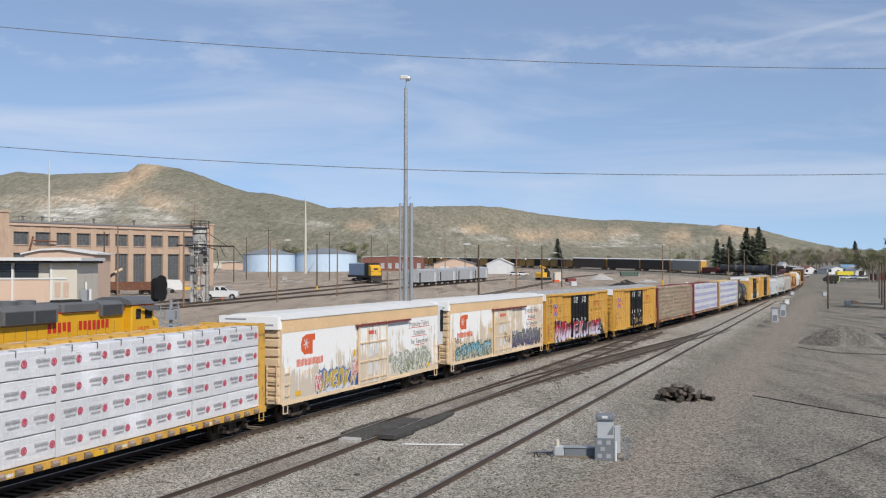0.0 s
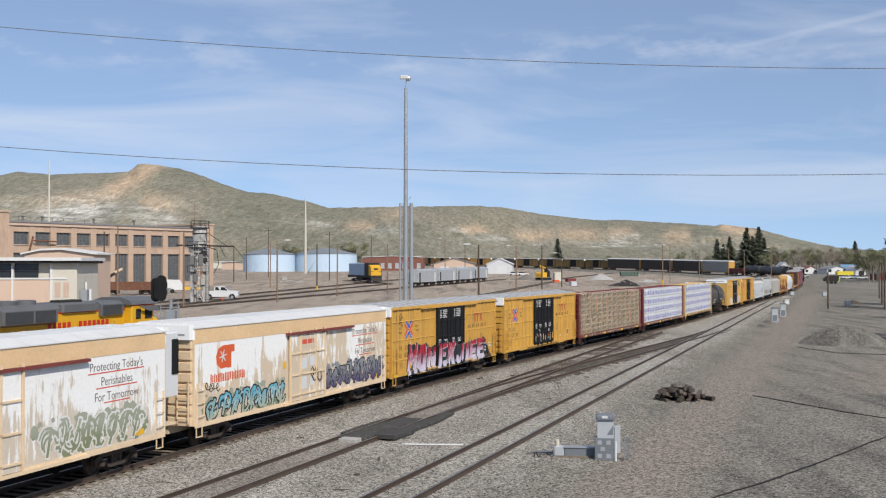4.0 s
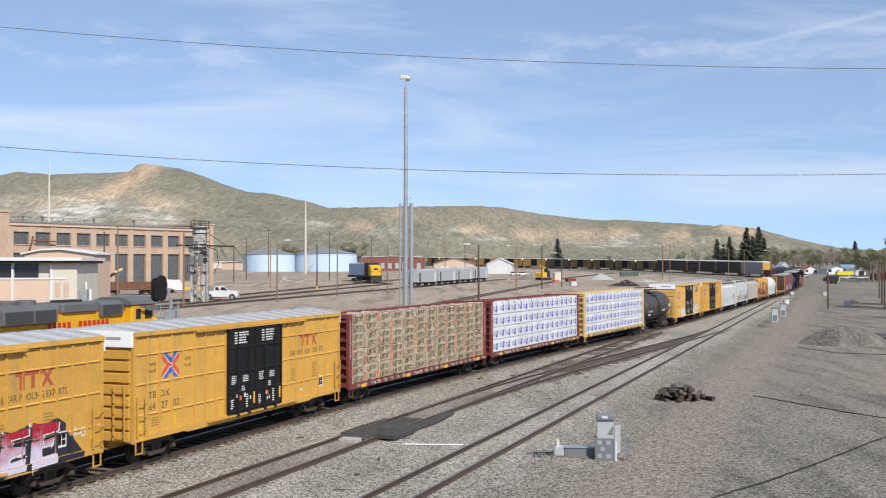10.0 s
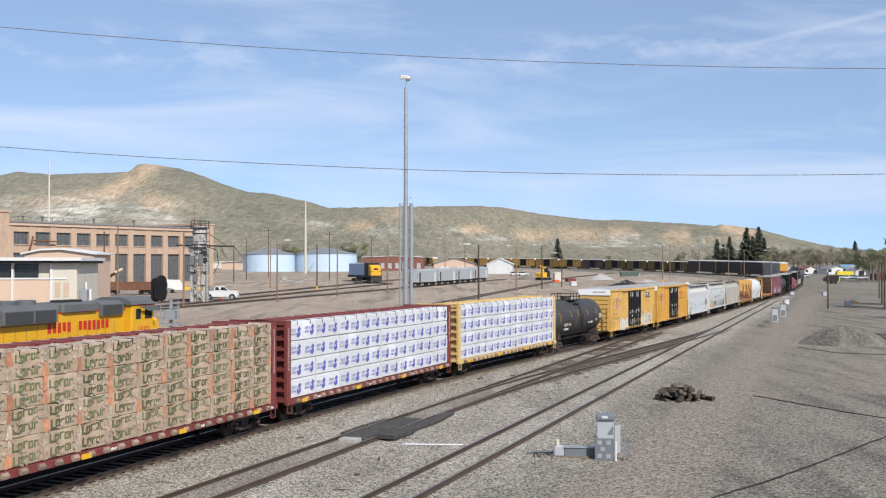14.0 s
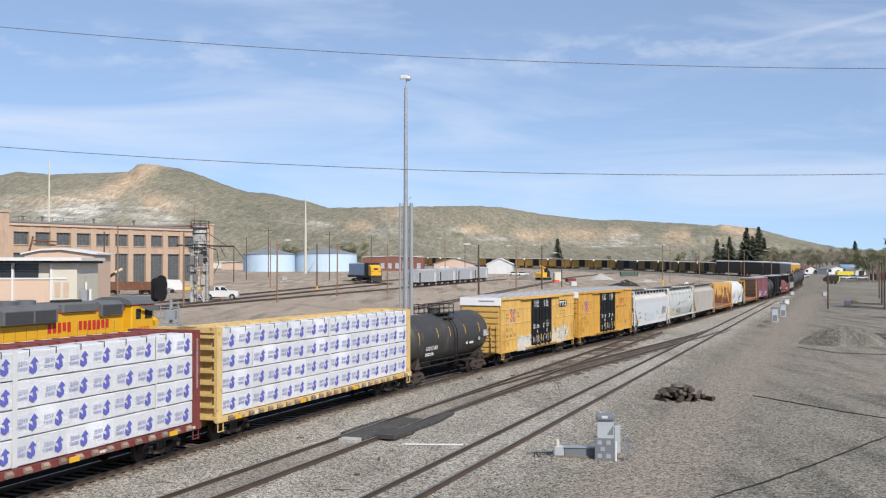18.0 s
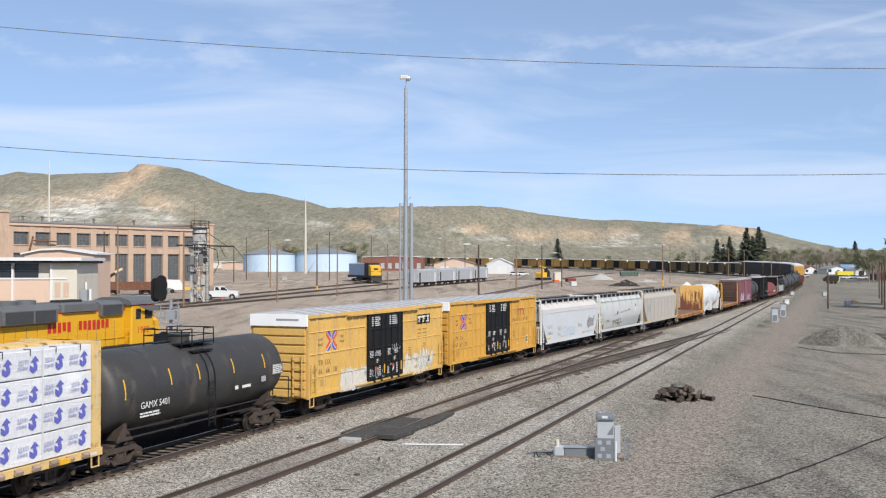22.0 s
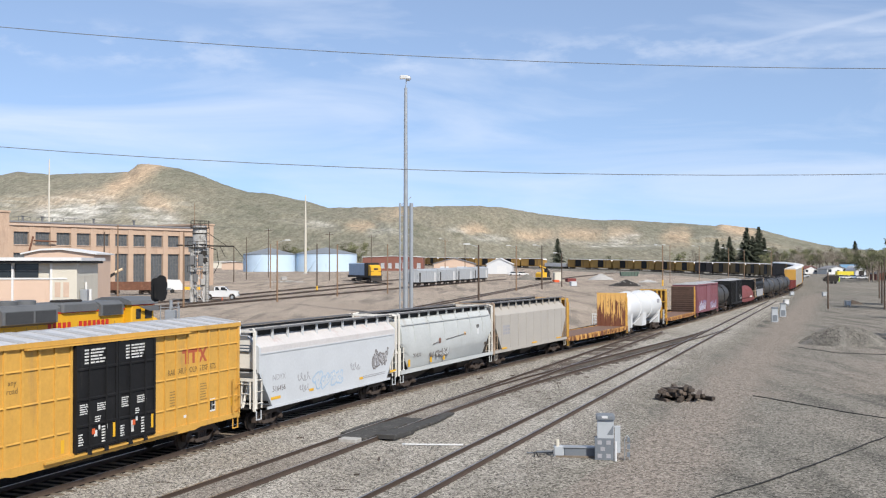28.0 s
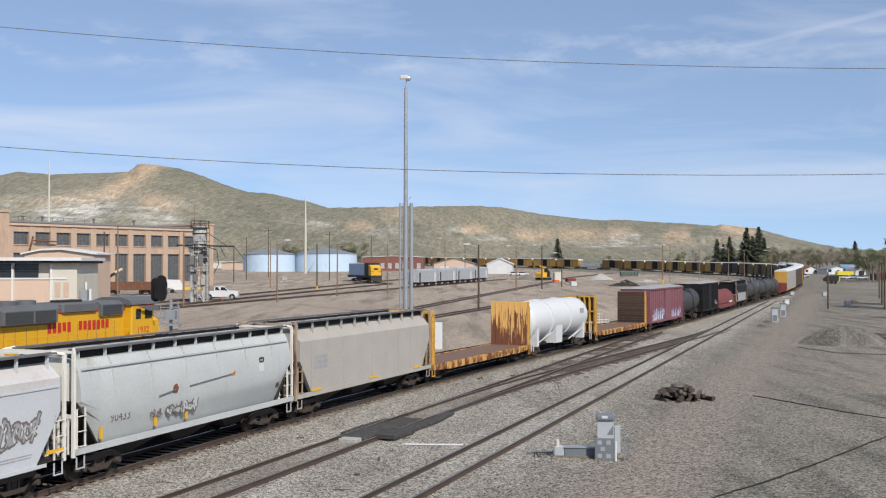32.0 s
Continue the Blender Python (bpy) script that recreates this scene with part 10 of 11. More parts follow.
M_YELBOX = mat("bright_yellow_container", (0.75, 0.62, 0.05), 0.5, var=0.08, scale=0.8)
M_BLUEROOF = mat("blue_metal_roof", (0.16, 0.30, 0.44), 0.5, var=0.1)


def cabinet(x, y, big, label):
    z = ground_z(x, y) + 0.0
    c = thing("relay_cabinet", label, "cabinet", pose(x, y, z, 0, 0, -8), group="relay cabinets")
    c.scale = (0.82, 0.85, 1.0)
    if big:
        part("base", Solid().cham(-0.45, 0.42, -0.28, 0.28, 0, 0.86, 0.02), M_CABDARK, c, "slate-grey lower cabinet")
        tags = ((-0.32, 0.62), (0.08, 0.62), (-0.18, 0.38), (-0.32, 0.12), (0.08, 0.12))
        for tx, tz in tags:
            part("tag", Solid().box(tx, tx + 0.2, -0.286, -0.28, tz, tz + 0.15), M_TYPE_G, c)
        part("body", Solid().cham(-0.34, 0.42, -0.25, 0.25, 0.86, 1.56, 0.02), M_CAB, c)
        part("cap", Solid().cham(-0.40, 0.46, -0.36, 0.32, 1.56, 1.74, 0.05), M_CABDARK, c)
        part("notice_patch", Solid().box(-0.12, 0.14, -0.37, -0.36, 1.61, 1.7), M_CLEANW, c)
        # dark triangle laid on the body as a painted shadow
        part("painted_shadow", Solid().prism([(0.1, 0.98), (0.4, 0.98), (0.4, 1.36)], "y", -0.256, -0.25), M_CABDARK, c)
        part("flank", Solid().box(0.46, 0.72, -0.2, 0.2, 0.32, 1.28), M_CAB, c)
        part("post", Solid().tube((0.5, -0.3, -0.1), (0.5, -0.3, 0.75), 0.055, 8), M_CLEANW, c)
        lp = Solid()
        pts = [(0.92, 0, 0.0), (0.92, 0, 0.75), (0.96, 0, 0.9), (1.04, 0, 0.94), (1.1, 0, 0.88), (1.12, 0, 0.6), (1.12, 0, 0.05)]
        for p, q in zip(pts, pts[1:]):
            lp.tube(p, q, 0.022, 6)
        part("conduit", lp, M_GALVP, c)
        for zz in (0.15, 0.45, 0.7):
            part("conduit_box", Solid().box(1.02, 1.16, -0.06, 0.06, zz, zz + 0.16), M_CABDARK, c)
    else:
        part("base", Solid().cham(-0.5, 0.5, -0.3, 0.3, 0, 1.0, 0.02), M_CAB, c)
        part("body", Solid().cham(-0.42, 0.42, -0.26, 0.26, 1.0, 1.75, 0.02), M_CAB, c)
        part("cap", Solid().cham(-0.5, 0.5, -0.34, 0.34, 1.75, 1.9, 0.04), M_CABDARK, c)
        part("door", Solid().box(-0.36, 0.36, -0.31, -0.3, 0.1, 0.9), M_CABDARK, c)
    return c


def near_right():
    cabinet(6.1, 39.6, True, "tall pale grey relay cabinet on slate-grey base beside the track")
    # switch machine: a long low housing towards the rail
    sm = thing("switch_machine", "long low grey switch machine with a rod to the rail", "equipment", pose(4.95, 40.1, ground_z(4.95, 40.1) + 0.02, 0, 0, -6))
    sm.scale = (0.92, 0.9, 0.72)
    part("housing", Solid().cham(-0.35, 1.05, -0.18, 0.2, 0.12, 0.52, 0.04), M_CABDARK, sm)
    part("lid", Solid().cham(-0.4, 1.1, -0.22, 0.24, 0.52, 0.58, 0.02), M_GALVP, sm)
    part("motor", Solid().cham(-0.78, -0.35, -0.2, 0.2, 0.05, 0.6, 0.05), M_CAB, sm)
    part("motor_post", Solid().tube((-0.62, -0.1, 0.5), (-0.62, -0.1, 0.95), 0.08, 10), M_CREAM, sm)
    part("rod", Solid().tube((-0.8, 0.05, 0.2), (-1.9, 0.3, 0.12), 0.04, 8).tube((-0.8, -0.05, 0.3), (-1.5, 0.1, 0.22), 0.05, 8), M_CABDARK, sm)
    part("skid", Solid().box(-0.7, 1.2, -0.3, -0.18, 0.0, 0.12).box(-0.7, 1.2, 0.2, 0.32, 0.0, 0.12), M_TIE, sm)
    w = Solid()
    pts = [(-1.55, -0.35, 0.05), (-1.6, -0.4, 0.3), (-1.5, -0.42, 0.34), (-1.42, -0.45, 0.1), (-1.1, -0.5, 0.05)]
    for p, q in zip(pts, pts[1:]):
        w.tube(p, q, 0.022, 6)
    part("cable_end", w, M_CABLE, sm)
    cabinet(42.3, 133.5, False, "grey relay cabinet beside a far turnout")
    cabinet(47.9, 147.5, False, "pale grey relay cabinet further along the track")
    for x, y, lb in ((61.0, 186, "small white equipment case by the track"), (70.0, 181, "small grey equipment case on bare dirt"), (80.0, 240, "small grey equipment case near the curve"), (86.0, 236, "low grey equipment frame near the curve")):
        t = thing("equipment_case", lb, "equipment", pose(x, y, ground_z(x, y), 0, 0, 10))
        t.scale = (0.75, 0.75, 0.75)
        part("box", Solid().cham(-0.6, 0.6, -0.4, 0.4, 0.35, 1.3, 0.05), M_CAB if x != 61 else M_CLEANW, t)
        part("lid", Solid().cham(-0.7, 0.7, -0.5, 0.5, 1.3, 1.42, 0.03), M_CAB if x != 61 else M_CLEANW, t)
        for e in (-0.45, 0.45):
            part("leg", Solid().box(e - 0.06, e + 0.06, -0.3, 0.3, -0.05, 0.35), M_GALVP, t)
    # things that stand behind the main line, seen between the cars
    x, y = 11.3, 105.5
    c = thing("transformer_box", "dark grey electrical box behind the main line", "cabinet", pose(x, y, ground_z(x, y), 0, 0, 10))
    part("body", Solid().cham(-0.5, 0.5, -0.35, 0.35, 0.05, 1.15, 0.04), M_CABDARK, c)
    part("lid", Solid().cham(-0.56, 0.56, -0.42, 0.42, 1.15, 1.24, 0.02), M_CABDARK, c)
    part("side_vent", Solid().box(-0.62, -0.5, -0.25, 0.25, 0.3, 0.95), M_CAB, c)
    x, y = -0.6, 90.0
    c = thing("tall_cabinet", "tall white steel cabinet behind the main line", "cabinet", pose(x, y, ground_z(x, y), 0, 0, 8))
    part("body", Solid().cham(-0.5, 0.5, -0.4, 0.4, 0.1, 2.35, 0.03), M_CLEANW, c)
    part("door", Solid().box(-0.42, 0.42, -0.42, -0.4, 0.2, 2.2), M_CLEANW, c)
    part("plinth", Solid().box(-0.55, 0.55, -0.45, 0.45, -0.1, 0.1), M_CONC, c)
    for x, y in ((6.2, 100.5), (19.2, 127.5)):
        c = thing("steel_rack", "white tubular steel rack standing on yard dirt", "rack", pose(x, y, ground_z(x, y), 0, 0, 14), group="steel racks")
        for px in (-0.9, 0.0, 0.9):
            for py in (-0.4, 0.4):
                part("post", Solid().tube((px, py, -0.05), (px, py, 1.4 if px < 0.5 else 0.8), 0.04, 6), M_CLEANW, c)
        for zz in (0.3, 0.62, 0.95, 1.3):
            part("rail", Solid().tube((-0.9, -0.4, zz), (0.0 if zz > 0.8 else 0.9, -0.4, zz), 0.035, 6), M_CLEANW, c)
            part("rail", Solid().tube((-0.9, 0.4, zz), (0.0 if zz > 0.8 else 0.9, 0.4, zz), 0.035, 6), M_CLEANW, c)
    # pile of old ties
    rng = random.Random(5)
    tm = [Solid().cham(-1.25, 1.25, -0.11, 0.11, 0, 0.19, 0.02).mesh("old_tie", M_OLDTIE), Solid().cham(-0.55, 0.6, -0.11, 0.11, 0, 0.19, 0.02).mesh("broken_tie", M_OLDTIE)]
    for k in range(38):
        lay = k // 13
        x = 13.1 + rng.uniform(-1.25, 1.2) * (1 - lay * 0.26)
        y = 57.2 + rng.uniform(-0.5, 0.5)
        m = tm[k % 3 != 0]
        ob = part("broken_tie" if k % 3 else "old_tie", m, None, None, "", pose(x, y, -0.26 + lay * 0.2 + rng.uniform(0, 0.06), rng.uniform(-8, 8), rng.uniform(-14, 16), rng.uniform(50, 130)))
        tagged(ob, "splintered dark brown old railway tie on a pile", "railway tie", "pile of old ties")
    heap("gravel_mound", "broad mound of dark loose gravel on bare dirt", 383, 97, 8.4, 7.5, 1.75, M_MOUND, 12, 6500, M_MOUNDST, 0.42, 2.0)
    heap("brush_heap", "small heap of dark brush on bare dirt", 392, 192, 4.0, 2.0, 0.9, M_OLDTIE, 14, 60, M_OLDTIE)
    # crossing panels on the second track, and a dropped pipe
    pn = thing("crossing_panels", "worn black rubber crossing panels laid on a siding", "crossing", pose(-2.75, 46.0, -0.1, 0, 0, 90 - 21))
    for k, (x0, x1, y0, y1, z) in enumerate(((-1.6, 0.6, 0.86, 1.15, 0.06), (0.65, 2.9, 0.86, 1.12, 0.05), (-2.9, -0.7, -0.62, 0.62, 0.07), (-0.65, 1.6, -0.6, 0.62, 0.08), (1.65, 3.8, -0.62, 0.6, 0.06), (-2.2, -0.2, -1.75, -0.86, 0.13), (-0.15, 2.0, -1.55, -0.86, 0.08), (2.05, 4.2, -1.62, -0.86, 0.06), (4.25, 5.6, -1.3, -0.86, 0.05))):
        part("rubber_panel", Solid().cham(x0, x1, y0, y1, -0.05, z, 0.02), M_PANEL, pn, "", pose(0, 0, 0, rng.uniform(-1, 1), rng.uniform(-1.2, 1.2), rng.uniform(-2, 2)))
    part("end_block", Solid().cham(-3.5, -2.95, -0.5, 0.3, -0.05, 0.12, 0.02), M_CONC, pn)
    pp = thing("dropped_pipe", "long white pipe lying on the ballast", "pipe", pose(-0.43, 42.4, -0.15, 0, 0, -3))
    part("tube", Solid().tube((-1.2, 0, 0), (1.25, 0, 0), 0.035, 8), M_CLEANW, pp)
    part("collar", Solid().tube((-1.22, 0, 0), (-1.1, 0, 0), 0.045, 8), M_CAB, pp)
    # dark cables that lie across the dirt
    for pts in (((17.4, 58.7), (18.6, 55.8), (19.4, 53.8), (20.1, 52.0), (21.2, 50.1), (24.0, 46.5)), ((7.5, 32.0), (9.5, 34.1), (10.9, 35.5), (12.4, 37.2), (14.1, 39.1), (15.95, 41.3), (18.9, 44.8), (21.5, 47.5)), ((31.5, 92.8), (32.7, 86.9), (36.1, 85.2))):
        s = Solid()
        P = []
        for p, q in zip(pts, pts[1:]):
            for i in range(8):
                f = i / 8
                P.append((p[0] + (q[0] - p[0]) * f + 0.12 * noise.noise((p[0] + f * 3, 1, 0)), p[1] + (q[1] - p[1]) * f))
        P.append(pts[-1])
        for p, q in zip(P, P[1:]):
            s.tube((*p, ground_z(*p) + 0.03), (*q, ground_z(*q) + 0.03), 0.028, 6)
        t = thing("ground_cable", "black cable laid across bare dirt", "cable")
        part("cable", s, M_CABLE, t)
    # ridges pressed up by truck tyres
    for k in range(9):
        off, bend = (-1.6, -1.2, -0.2, 0.2, 0.7, 1.7, 2.1, 4.6, 6.2)[k], rng.uniform(-1.2, 0.6)
        y, yend = rng.uniform(37, 50), rng.uniform(54, 68)
        P = []
        while y < yend:
            f = (y - 60) / 30
            P.append((15.8 + 0.325 * (y - 46.8) + off + bend * f * f + 0.12 * noise.noise((y * 0.5, k, 0)), y))
            y += 0.9
        sd = Solid()
        for j, (px, py) in enumerate(P):
            g = 0.5 + 0.5 * noise.noise((py * 0.7, k * 3.1, 2.0))
            zb = ground_z(px, py) - 0.06
            hw = 0.1 + 0.16 * g
            sd.v += [(px - hw, py, zb), (px + 0.05 * g, py, zb + 0.045 + 0.075 * g * g), (px + hw, py, zb)]
        for j in range(len(P) - 1):
            for q in (0, 1):
                sd.f.append((j * 3 + q, j * 3 + q + 1, j * 3 + 4 + q, j * 3 + 3 + q))
        me = bpy.data.meshes.new("tyre_ridge")
        me.from_pydata(sd.v, [], sd.f)
        me.materials.append(M_DIRT)
        tagged(new("tyre_ridge", me), "low ridge of dirt pressed up by truck tyres", "ridge", kind="stuff")
    x, y, z = spot(-211, 176)
    cn = thing("traffic_cone", "small orange traffic cone beside a pickup", "cone", pose(x, y, z))
    part("body", Solid().tube((0, 0, 0.04), (0, 0, 0.75), 0.17, 12, 0.04), M_ORANGE, cn)
    part("foot", Solid().cham(-0.22, 0.22, -0.22, 0.22, 0, 0.05, 0.01), M_RUBBER, cn)
    for b, y, w in ((22.7, 69.5, 3.6), (150, 96, 3.0)):
        heap("cinder_spill", "spill of black cinders beside the rails", b, y, w, 2.4, 0.14, M_STAIN, int(y), 90, M_CINDER_SHADE, 0.6)
    # scraps along the ballast
    for k in range(26):
        y = rng.uniform(33, 75)
        xm = float(np.interp(y, LY[:NEAR_END], LX[:NEAR_END]))
        x = xm + rng.uniform(1.6, 13)
        ob = part("wood_scrap", tm[1], None, None, "", pose(x, y, -0.21, 0, 0, rng.uniform(0, 180)))
        ob.scale = (rng.uniform(0.15, 0.5), rng.uniform(0.2, 0.5), rng.uniform(0.2, 0.5))
        tagged(ob, "splinter of old wood lying on ballast", "scrap", "wood scraps")


def overhead_wires():
    for k, (zl, zr, sag) in enumerate(((10.56, 9.96, 0.174), (8.832, 8.442, 0.183))):
        s = Solid()
        n = 60
        P = []
        for i in range(n + 1):
            x = -40 + 80 * i / n
            f = (x + 6.36) / 12.72
            P.append((x, 15.0, zl + (zr - zl) * f - sag * 4 * f * (1 - f) * 0.8))
        for p, q in zip(P, P[1:]):
            s.tube(p, q, 0.0052, 5, cap=False)
        t = thing("overhead_wire", "thin overhead wire strung across the view", "wire", group="overhead wires")
        part("wire", s, M_MULLION, t)


def leaf_cloud(centre, radii, n, size, rng, hollow=0.45):
    s = Solid()
    for k in range(n):
        while True:
            p = Vector((rng.uniform(-1, 1), rng.uniform(-1, 1), rng.uniform(-1, 1)))
            if hollow < p.length < 1:
                break
        c = Vector(centre) + Vector((p.x * radii[0], p.y * radii[1], p.z * radii[2]))
        a = Vector((rng.uniform(-1, 1), rng.uniform(-1, 1), rng.uniform(-1, 1))).normalized() * size * rng.uniform(0.5, 1.2)
        b = a.orthogonal().normalized() * size * rng.uniform(0.4, 0.9)
        s.add([c - a - b * 0.4, c + b, c + a + b * 0.2, c - b * 0.8], [(0, 1, 2, 3)])
    return s


def leafy_mesh(seed, height, spread, leaf, twigs):
    """A spreading tree: trunk, limbs, and clumps of small leaves with gaps."""
    rng = random.Random(seed)
    wood = Solid().tube((0, 0, -0.3), (0, 0, height * 0.35), height * 0.025, 7, height * 0.018)
    crown = Solid()
    tips = []
    for k in range(9):
        a = rng.uniform(0, 6.28)
        r = spread * rng.uniform(0.25, 0.9)
        z0 = height * rng.uniform(0.22, 0.38)
        tip = (r * math.cos(a), r * math.sin(a), height * rng.uniform(0.35, 0.95))
        wood.tube((0, 0, z0), (tip[0] * 0.5, tip[1] * 0.5, (z0 + tip[2]) / 2 + 0.3), height * 0.012, 5, height * 0.008)
        wood.tube((tip[0] * 0.5, tip[1] * 0.5, (z0 + tip[2]) / 2 + 0.3), tip, height * 0.008, 5, height * 0.003)
        tips.append(tip)
    for tip in tips:
        for j in range(3):
            c = (tip[0] + rng.uniform(-1, 1) * spread * 0.25, tip[1] + rng.uniform(-1, 1) * spread * 0.25, tip[2] * rng.uniform(0.75, 1.02))
            rr = spread * rng.uniform(0.16, 0.34)
            q = leaf_cloud(c, (rr, rr, rr * 0.75), leaf, 0.105 * height / 8, rng, 0.2)
            crown.add(q.v, q.f)
    return wood, crown


def conifer_mesh(seed, height):
    rng = random.Random(seed)
    wood = Solid().tube((0, 0, -0.3), (0, 0, height * 0.97), height * 0.016, 7, 0.03)
    crown = Solid()
    n = int(height * 2.2)
    for i in range(n):
        f = i / n
        z = height * (0.08 + 0.90 * f)
        R = height * 0.39 * (1 - f) ** 0.9 * rng.uniform(0.6, 1.2) + 0.12
        for k in range(10):
            a = rng.uniform(0, 6.28)
            r = R * rng.uniform(0.6, 1.1)
            dx, dy = math.cos(a), math.sin(a)
            for j in range(5):
                q = (j + 0.6) / 5
                c = Vector((dx * r * q, dy * r * q, z - 0.25 * r * q + rng.uniform(-0.1, 0.1)))
                w = (0.75 * (1.15 - q) + 0.3) * (1.15 - 0.5 * f)
                t = Vector((-dy, dx, rng.uniform(-0.4, 0.2))) * w
                o = Vector((dx, dy, -0.35)) * 0.95
                crown.add([c - t, c + o * 0.8 - t * 0.2, c + t, c - o * 0.5], [(0, 1, 2, 3)])
    return wood, crown


def raw_mesh(s, name, mtl):
    me = bpy.data.meshes.new(name)
    me.from_pydata(s.v, [], s.f)
    me.materials.append(mtl)
    return me


def trees():
    kinds = []
    for k in range(3):
        w, c = conifer_mesh(20 + k, 22)
        kinds.append((w.mesh("trunk", M_BARK), raw_mesh(c, "crown", M_NEEDLE)))
    for b, y, sc in ((262, 540, 0.78), (274, 545, 0.84), (268, 560, 0.66), (286, 555, 0.72), (290.5, 540, 1.06), (296, 560, 0.86), (302, 545, 1.08), (307, 550, 0.82), (109.5, 600, 0.82), (394, 600, 0.75)):
        x, y, z = spot(b, y)
        t = thing("conifer", "dark green spruce with a ragged outline", "tree", pose(x, y, z - 0.2, 0, 0, b * 7 % 360), group="spruces")
        tr, cr = kinds[int(b) % 3]
        for nm, me in (("trunk", tr), ("crown", cr)):
            o = part(nm, me, None, t)
            o.scale = (sc, sc, sc)
    leafy = []
    for k in range(4):
        w, c = leafy_mesh(40 + k, 11, 4.6, 120 if k < 2 else 60, k >= 2)
        leafy.append((w.mesh("trunk", M_BARK), raw_mesh(c, "crown", M_LEAF if k < 2 else M_TWIG)))
    rng = random.Random(9)
    spots = [(-147, 545, 1.35, 0), (-138, 560, 1.25, 1), (-142, 552, 1.2, 0), (-91, 545, 1.4, 0), (-84, 550, 1.5, 1), (-78, 560, 1.2, 0), (-50, 600, 0.8, 1), (160, 560, 0.75, 0), (168, 566, 0.7, 1), (210, 560, 0.6, 2)]
    for i in range(64):
        spots.append((300 + i * 2.1 + rng.uniform(-4, 4), rng.uniform(500, 640), rng.uniform(0.85, 1.3), rng.choice((0, 1, 2, 3, 2, 3))))
    for i in range(10):
        spots.append((225 + i * 8 + rng.uniform(-4, 4), rng.uniform(540, 660), rng.uniform(0.8, 1.1), rng.randrange(4)))
    for b, y, k, sc in ((452, 171, 0, 1.3), (455, 184, 1, 1.3), (470, 140, 1, 0.9), (477, 97, 0, 0.9), (486, 103, 1, 0.9), (500, 133, 2, 0.8)):
        spots.append((b, y, sc, k))
    for i in range(10):
        spots.append((405 + i * 3 + rng.uniform(-2, 2), rng.uniform(360, 430), rng.uniform(1.0, 1.3), rng.choice((0, 1, 1, 2))))
    for b, y, sc, k in spots:
        x, y, z = spot(b, y)
        t = thing("leafy_tree", "spring tree with thin pale green budding crown" if k < 2 else "bare grey-brown tree with fine twigs", "tree", pose(x, y, z - 0.2, 0, 0, (b * 13) % 360), group="town trees")
        for nm, me in zip(("trunk", "crown"), leafy[k]):
            o = part(nm, me, None, t)
            o.scale = (sc, sc, sc)


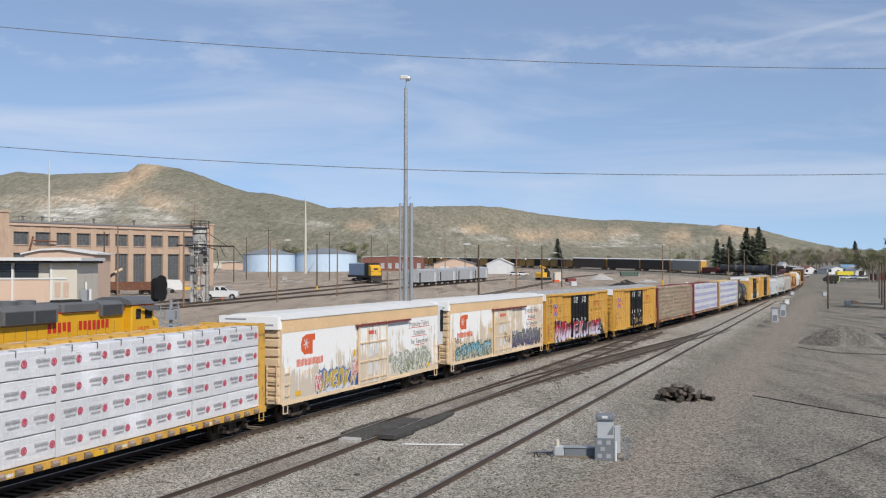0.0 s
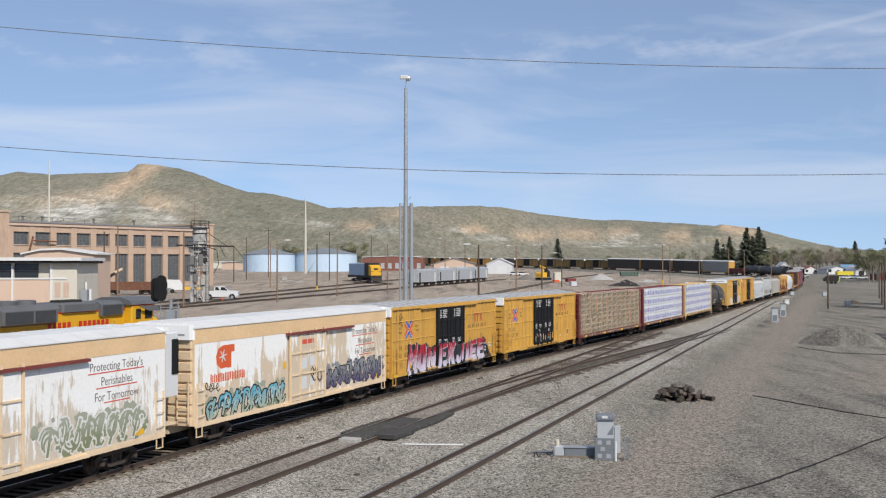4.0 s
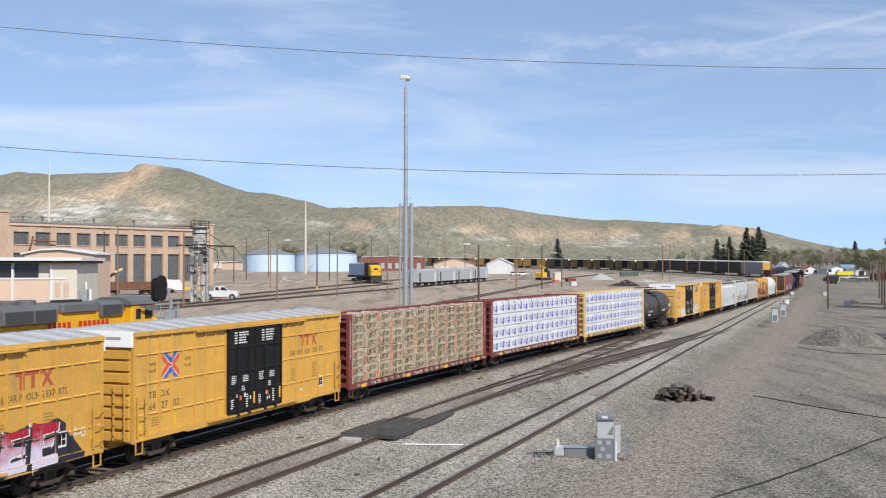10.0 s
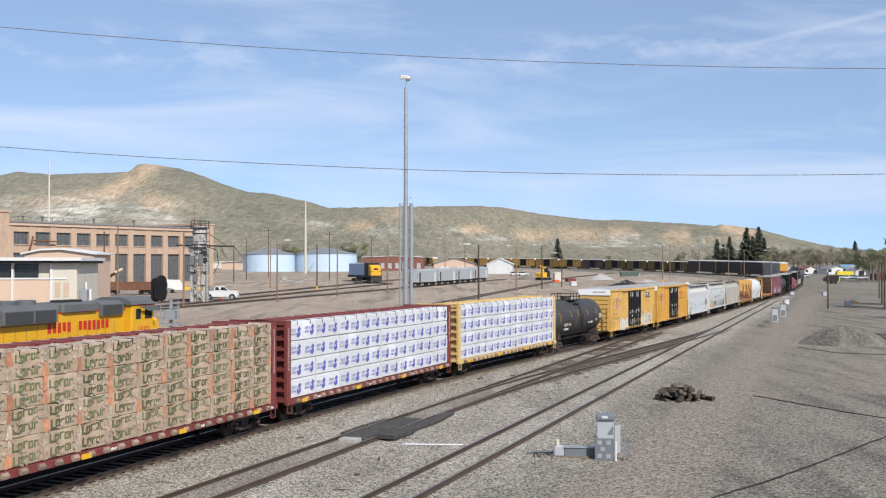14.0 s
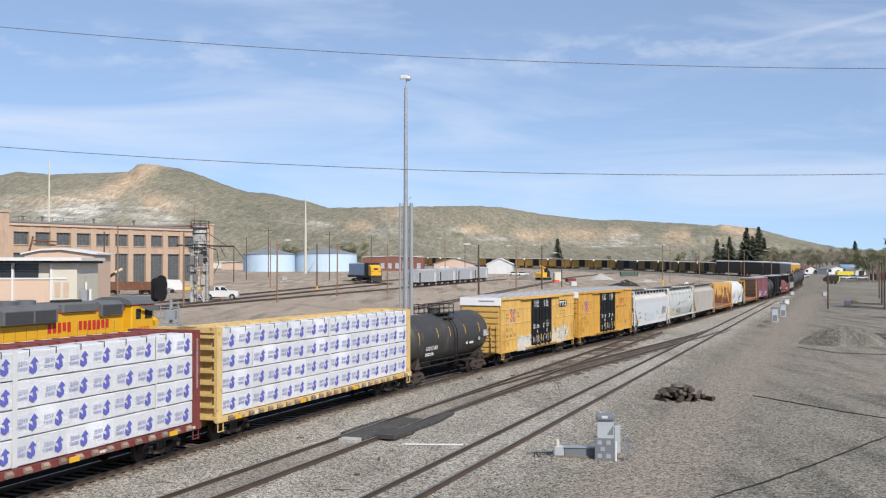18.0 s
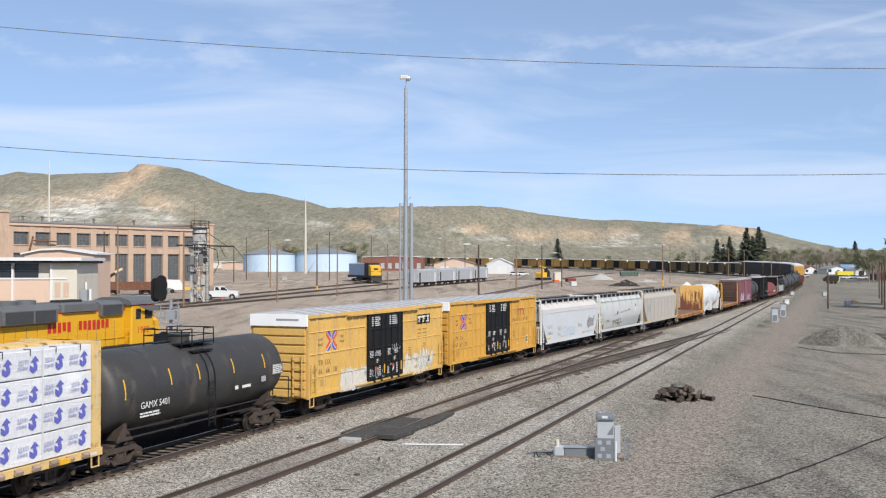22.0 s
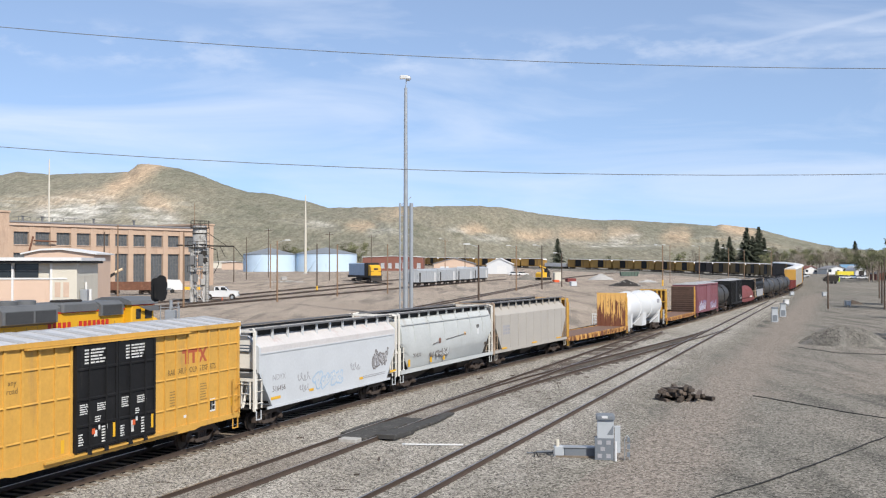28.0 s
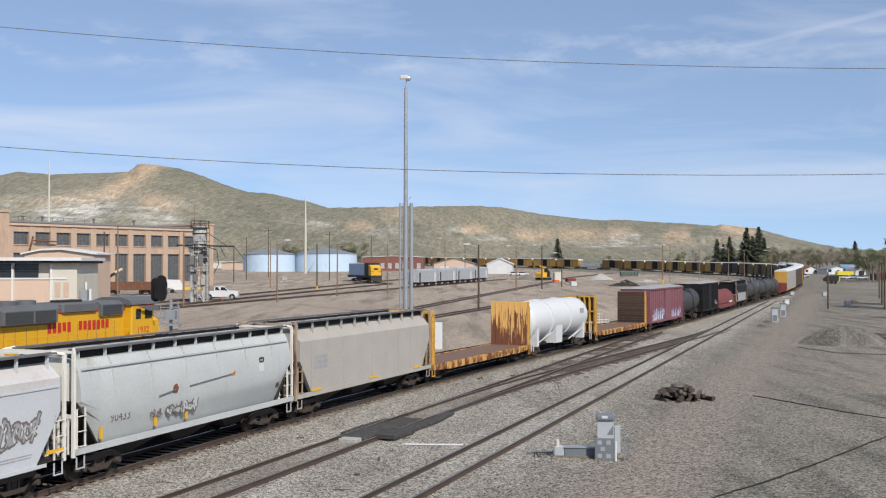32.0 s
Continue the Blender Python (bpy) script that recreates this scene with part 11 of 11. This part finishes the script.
def town():
    simple_house("white_house", "white house with a dark low roof among bare trees", 377, 470, 9.5, 9, 2.6, 1.2, M_WHITE, M_ROOFGREY, 8, ((0.5, 1.0, 2.1, M_DARKGLASS),), ((-3.6, 1.2, 1.6, 1.3), (3.6, 1.2, 1.6, 1.3)))
    simple_house("blue_roofed_house", "pale house with a bright blue metal roof", 399, 490, 9.0, 9, 2.4, 1.6, M_CREAM, M_BLUEROOF, 85, (), ((-3, 1.2, 1.4, 1.2), (2, 1.2, 1.4, 1.2)))
    simple_house("red_white_house", "small white house with a red lower wall", 352, 480, 6.0, 8, 2.2, 1.4, M_WHITE, M_REDBRICK, 5, (), ((-2, 1.0, 1.2, 1.0), (2, 1.0, 1.2, 1.0)))
    simple_house("gabled_house", "white house with a steep pale gable beyond the curve", 327, 480, 4.6, 8, 3.2, 2.2, M_WHITE, M_GALV, -4, (), ((0, 1.4, 1.4, 1.4),))
    simple_house("brown_shed", "brown shed at the edge of the yard", 425, 380, 8.0, 6, 2.6, 0.9, M_REDBRICK, M_ROOFGREY, 0, ((0, 2.0, 2.0, M_DARKSTEEL),))
    x, y, z = spot(385, 420)
    c = thing("freight_container", "bright yellow freight container on bare ground", "container", pose(x, y, z, 0, 0, 4))
    c.scale = (0.8, 0.8, 0.85)
    part("body", Solid().box(-4.3, 4.3, 0, 2.4, 0.1, 2.9), M_YELBOX, c)
    for i in range(16):
        part("side_rib", Solid().box(-4.2 + i * 0.55, -4.0 + i * 0.55, -0.05, 0, 0.2, 2.8), M_YELBOX, c)
    for e in (-4.3, 4.2):
        part("corner_post", Solid().box(e - 0.02, e + 0.12, -0.08, 0.05, 0.1, 2.92), M_YELBOX, c)
    x, y, z = spot(400, 430)
    c = thing("arched_shelter", "grey arched sheet-metal shelter", "shelter", pose(x, y, z, 0, 0, 10))
    ring = [(2.9 * math.cos(radians(t)), 4.6 * math.sin(radians(t))) for t in range(0, 181, 12)]
    part("shell", Solid().prism(ring, "y", 0, 8), M_GALV, c, smooth=True)
    part("end_wall", Solid().box(-1.2, 1.2, -0.06, 0, 0, 2.4), M_DARKSTEEL, c)
    for b, y, m, lb in ((386, 398, M_CLEANW, "white parked car near a yellow container"), (393, 400, M_BLUE, "dark blue parked car near a yellow container"), (400, 396, M_CLEANW, "white parked car at the edge of the yard"), (407, 402, M_SILVER, "silver parked car at the edge of the yard"),
                        (345, 420, M_SILVER, "silver parked car near the curve"), (380, 402, M_CLEANW, "white parked pickup near a yellow container")):
        small_car(b, y, 4, m, lb)
    x, y, z = spot(371, 330)
    c = thing("dump_trailer", "dark tipping trailer with a bright lime-yellow end", "trailer", pose(x, y, z, 0, 0, -12))
    c.scale = (0.78, 0.9, 1.0)
    part("bed", Solid().prism([(-2.8, 0.8), (2.6, 0.8), (3.0, 2.4), (-1.6, 2.5), (-3.1, 1.6)], "y", -1.2, 1.2), M_DARKSTEEL, c)
    part("tarp", Solid().prism([(-1.6, 2.4), (2.9, 2.3), (2.2, 2.6), (0.2, 2.75), (-0.9, 2.6)], "y", -1.15, 1.15), M_OLDTIE, c)
    part("end_panel", Solid().box(2.7, 3.1, -1.15, 1.15, 0.7, 2.0), M_LIME, c, "lime-yellow end panel")
    for xx in (-1.2, 0.2, 1.6):
        for sy in (-1, 1):
            part("wheel", Solid().spin([(-0.15, 0.0), (-0.15, 0.45), (0.15, 0.45), (0.15, 0.0)], "y", 14, (xx, sy * 1.05, 0.45)), M_RUBBER, c)


near_right()
overhead_wires()
trees()
town()

# ties of the main line, last: they are many
def lay_ties():
    tie = Solid().cham(-1.3, 1.3, -0.115, 0.115, -0.19, 0, 0.015).mesh("tie", M_TIE)
    rng = random.Random(17)
    s, k = -22.0, 0
    while k < 300:
        x, y, z, h = on_line(s)
        part("tie", tie, None, main_track, "", pose(x + rng.uniform(-0.06, 0.06), y + rng.uniform(-0.06, 0.06), z - 0.155 + rng.uniform(-0.012, 0.012), 0, 0, -math.degrees(h) + rng.uniform(-1.5, 1.5)))
        s += 0.55
        k += 1
    old = Solid().cham(-1.3, 1.3, -0.12, 0.12, -0.19, 0, 0.015).mesh("tie", M_OLDTIE)
    rest = Solid()
    while s < 600:
        x, y, z, h = on_line(s)
        c, d = math.cos(h), math.sin(h)
        q = [(x + a * c + b * d, y - a * d + b * c) for a, b in ((-1.3, -0.11), (1.3, -0.11), (1.3, 0.11), (-1.3, 0.11))]
        rest.prism(q, "z", z - 0.25, z - 0.16)
        s += 0.55
    for host, pts, y_lo, y_hi in ((second_track, TRACK_2, 60, 112), (cross_track, LINK, 64, 118)):
        (xa, ya), (xb, yb) = pts[0], pts[-1]
        h = math.atan2(xb - xa, yb - ya)
        y = max(y_lo, ya)
        while y < min(y_hi, yb):
            x = float(np.interp(y, [q[1] for q in pts], [q[0] for q in pts]))
            if rng.random() < 0.14:
                y += 0.55
                continue
            part("tie", old, None, host, "", pose(x + rng.uniform(-0.25, 0.2), y, (-0.17 if y < 70 else -0.158) + rng.uniform(-0.03, 0.012) - (0.004 if host is cross_track else 0), 0, 0, -math.degrees(h) + rng.uniform(-2, 2)))
            y += 0.55
    ob = part("far_ties", rest, M_TIE, main_track)
    ob["kind"] = "stuff"


lay_ties()


motions()
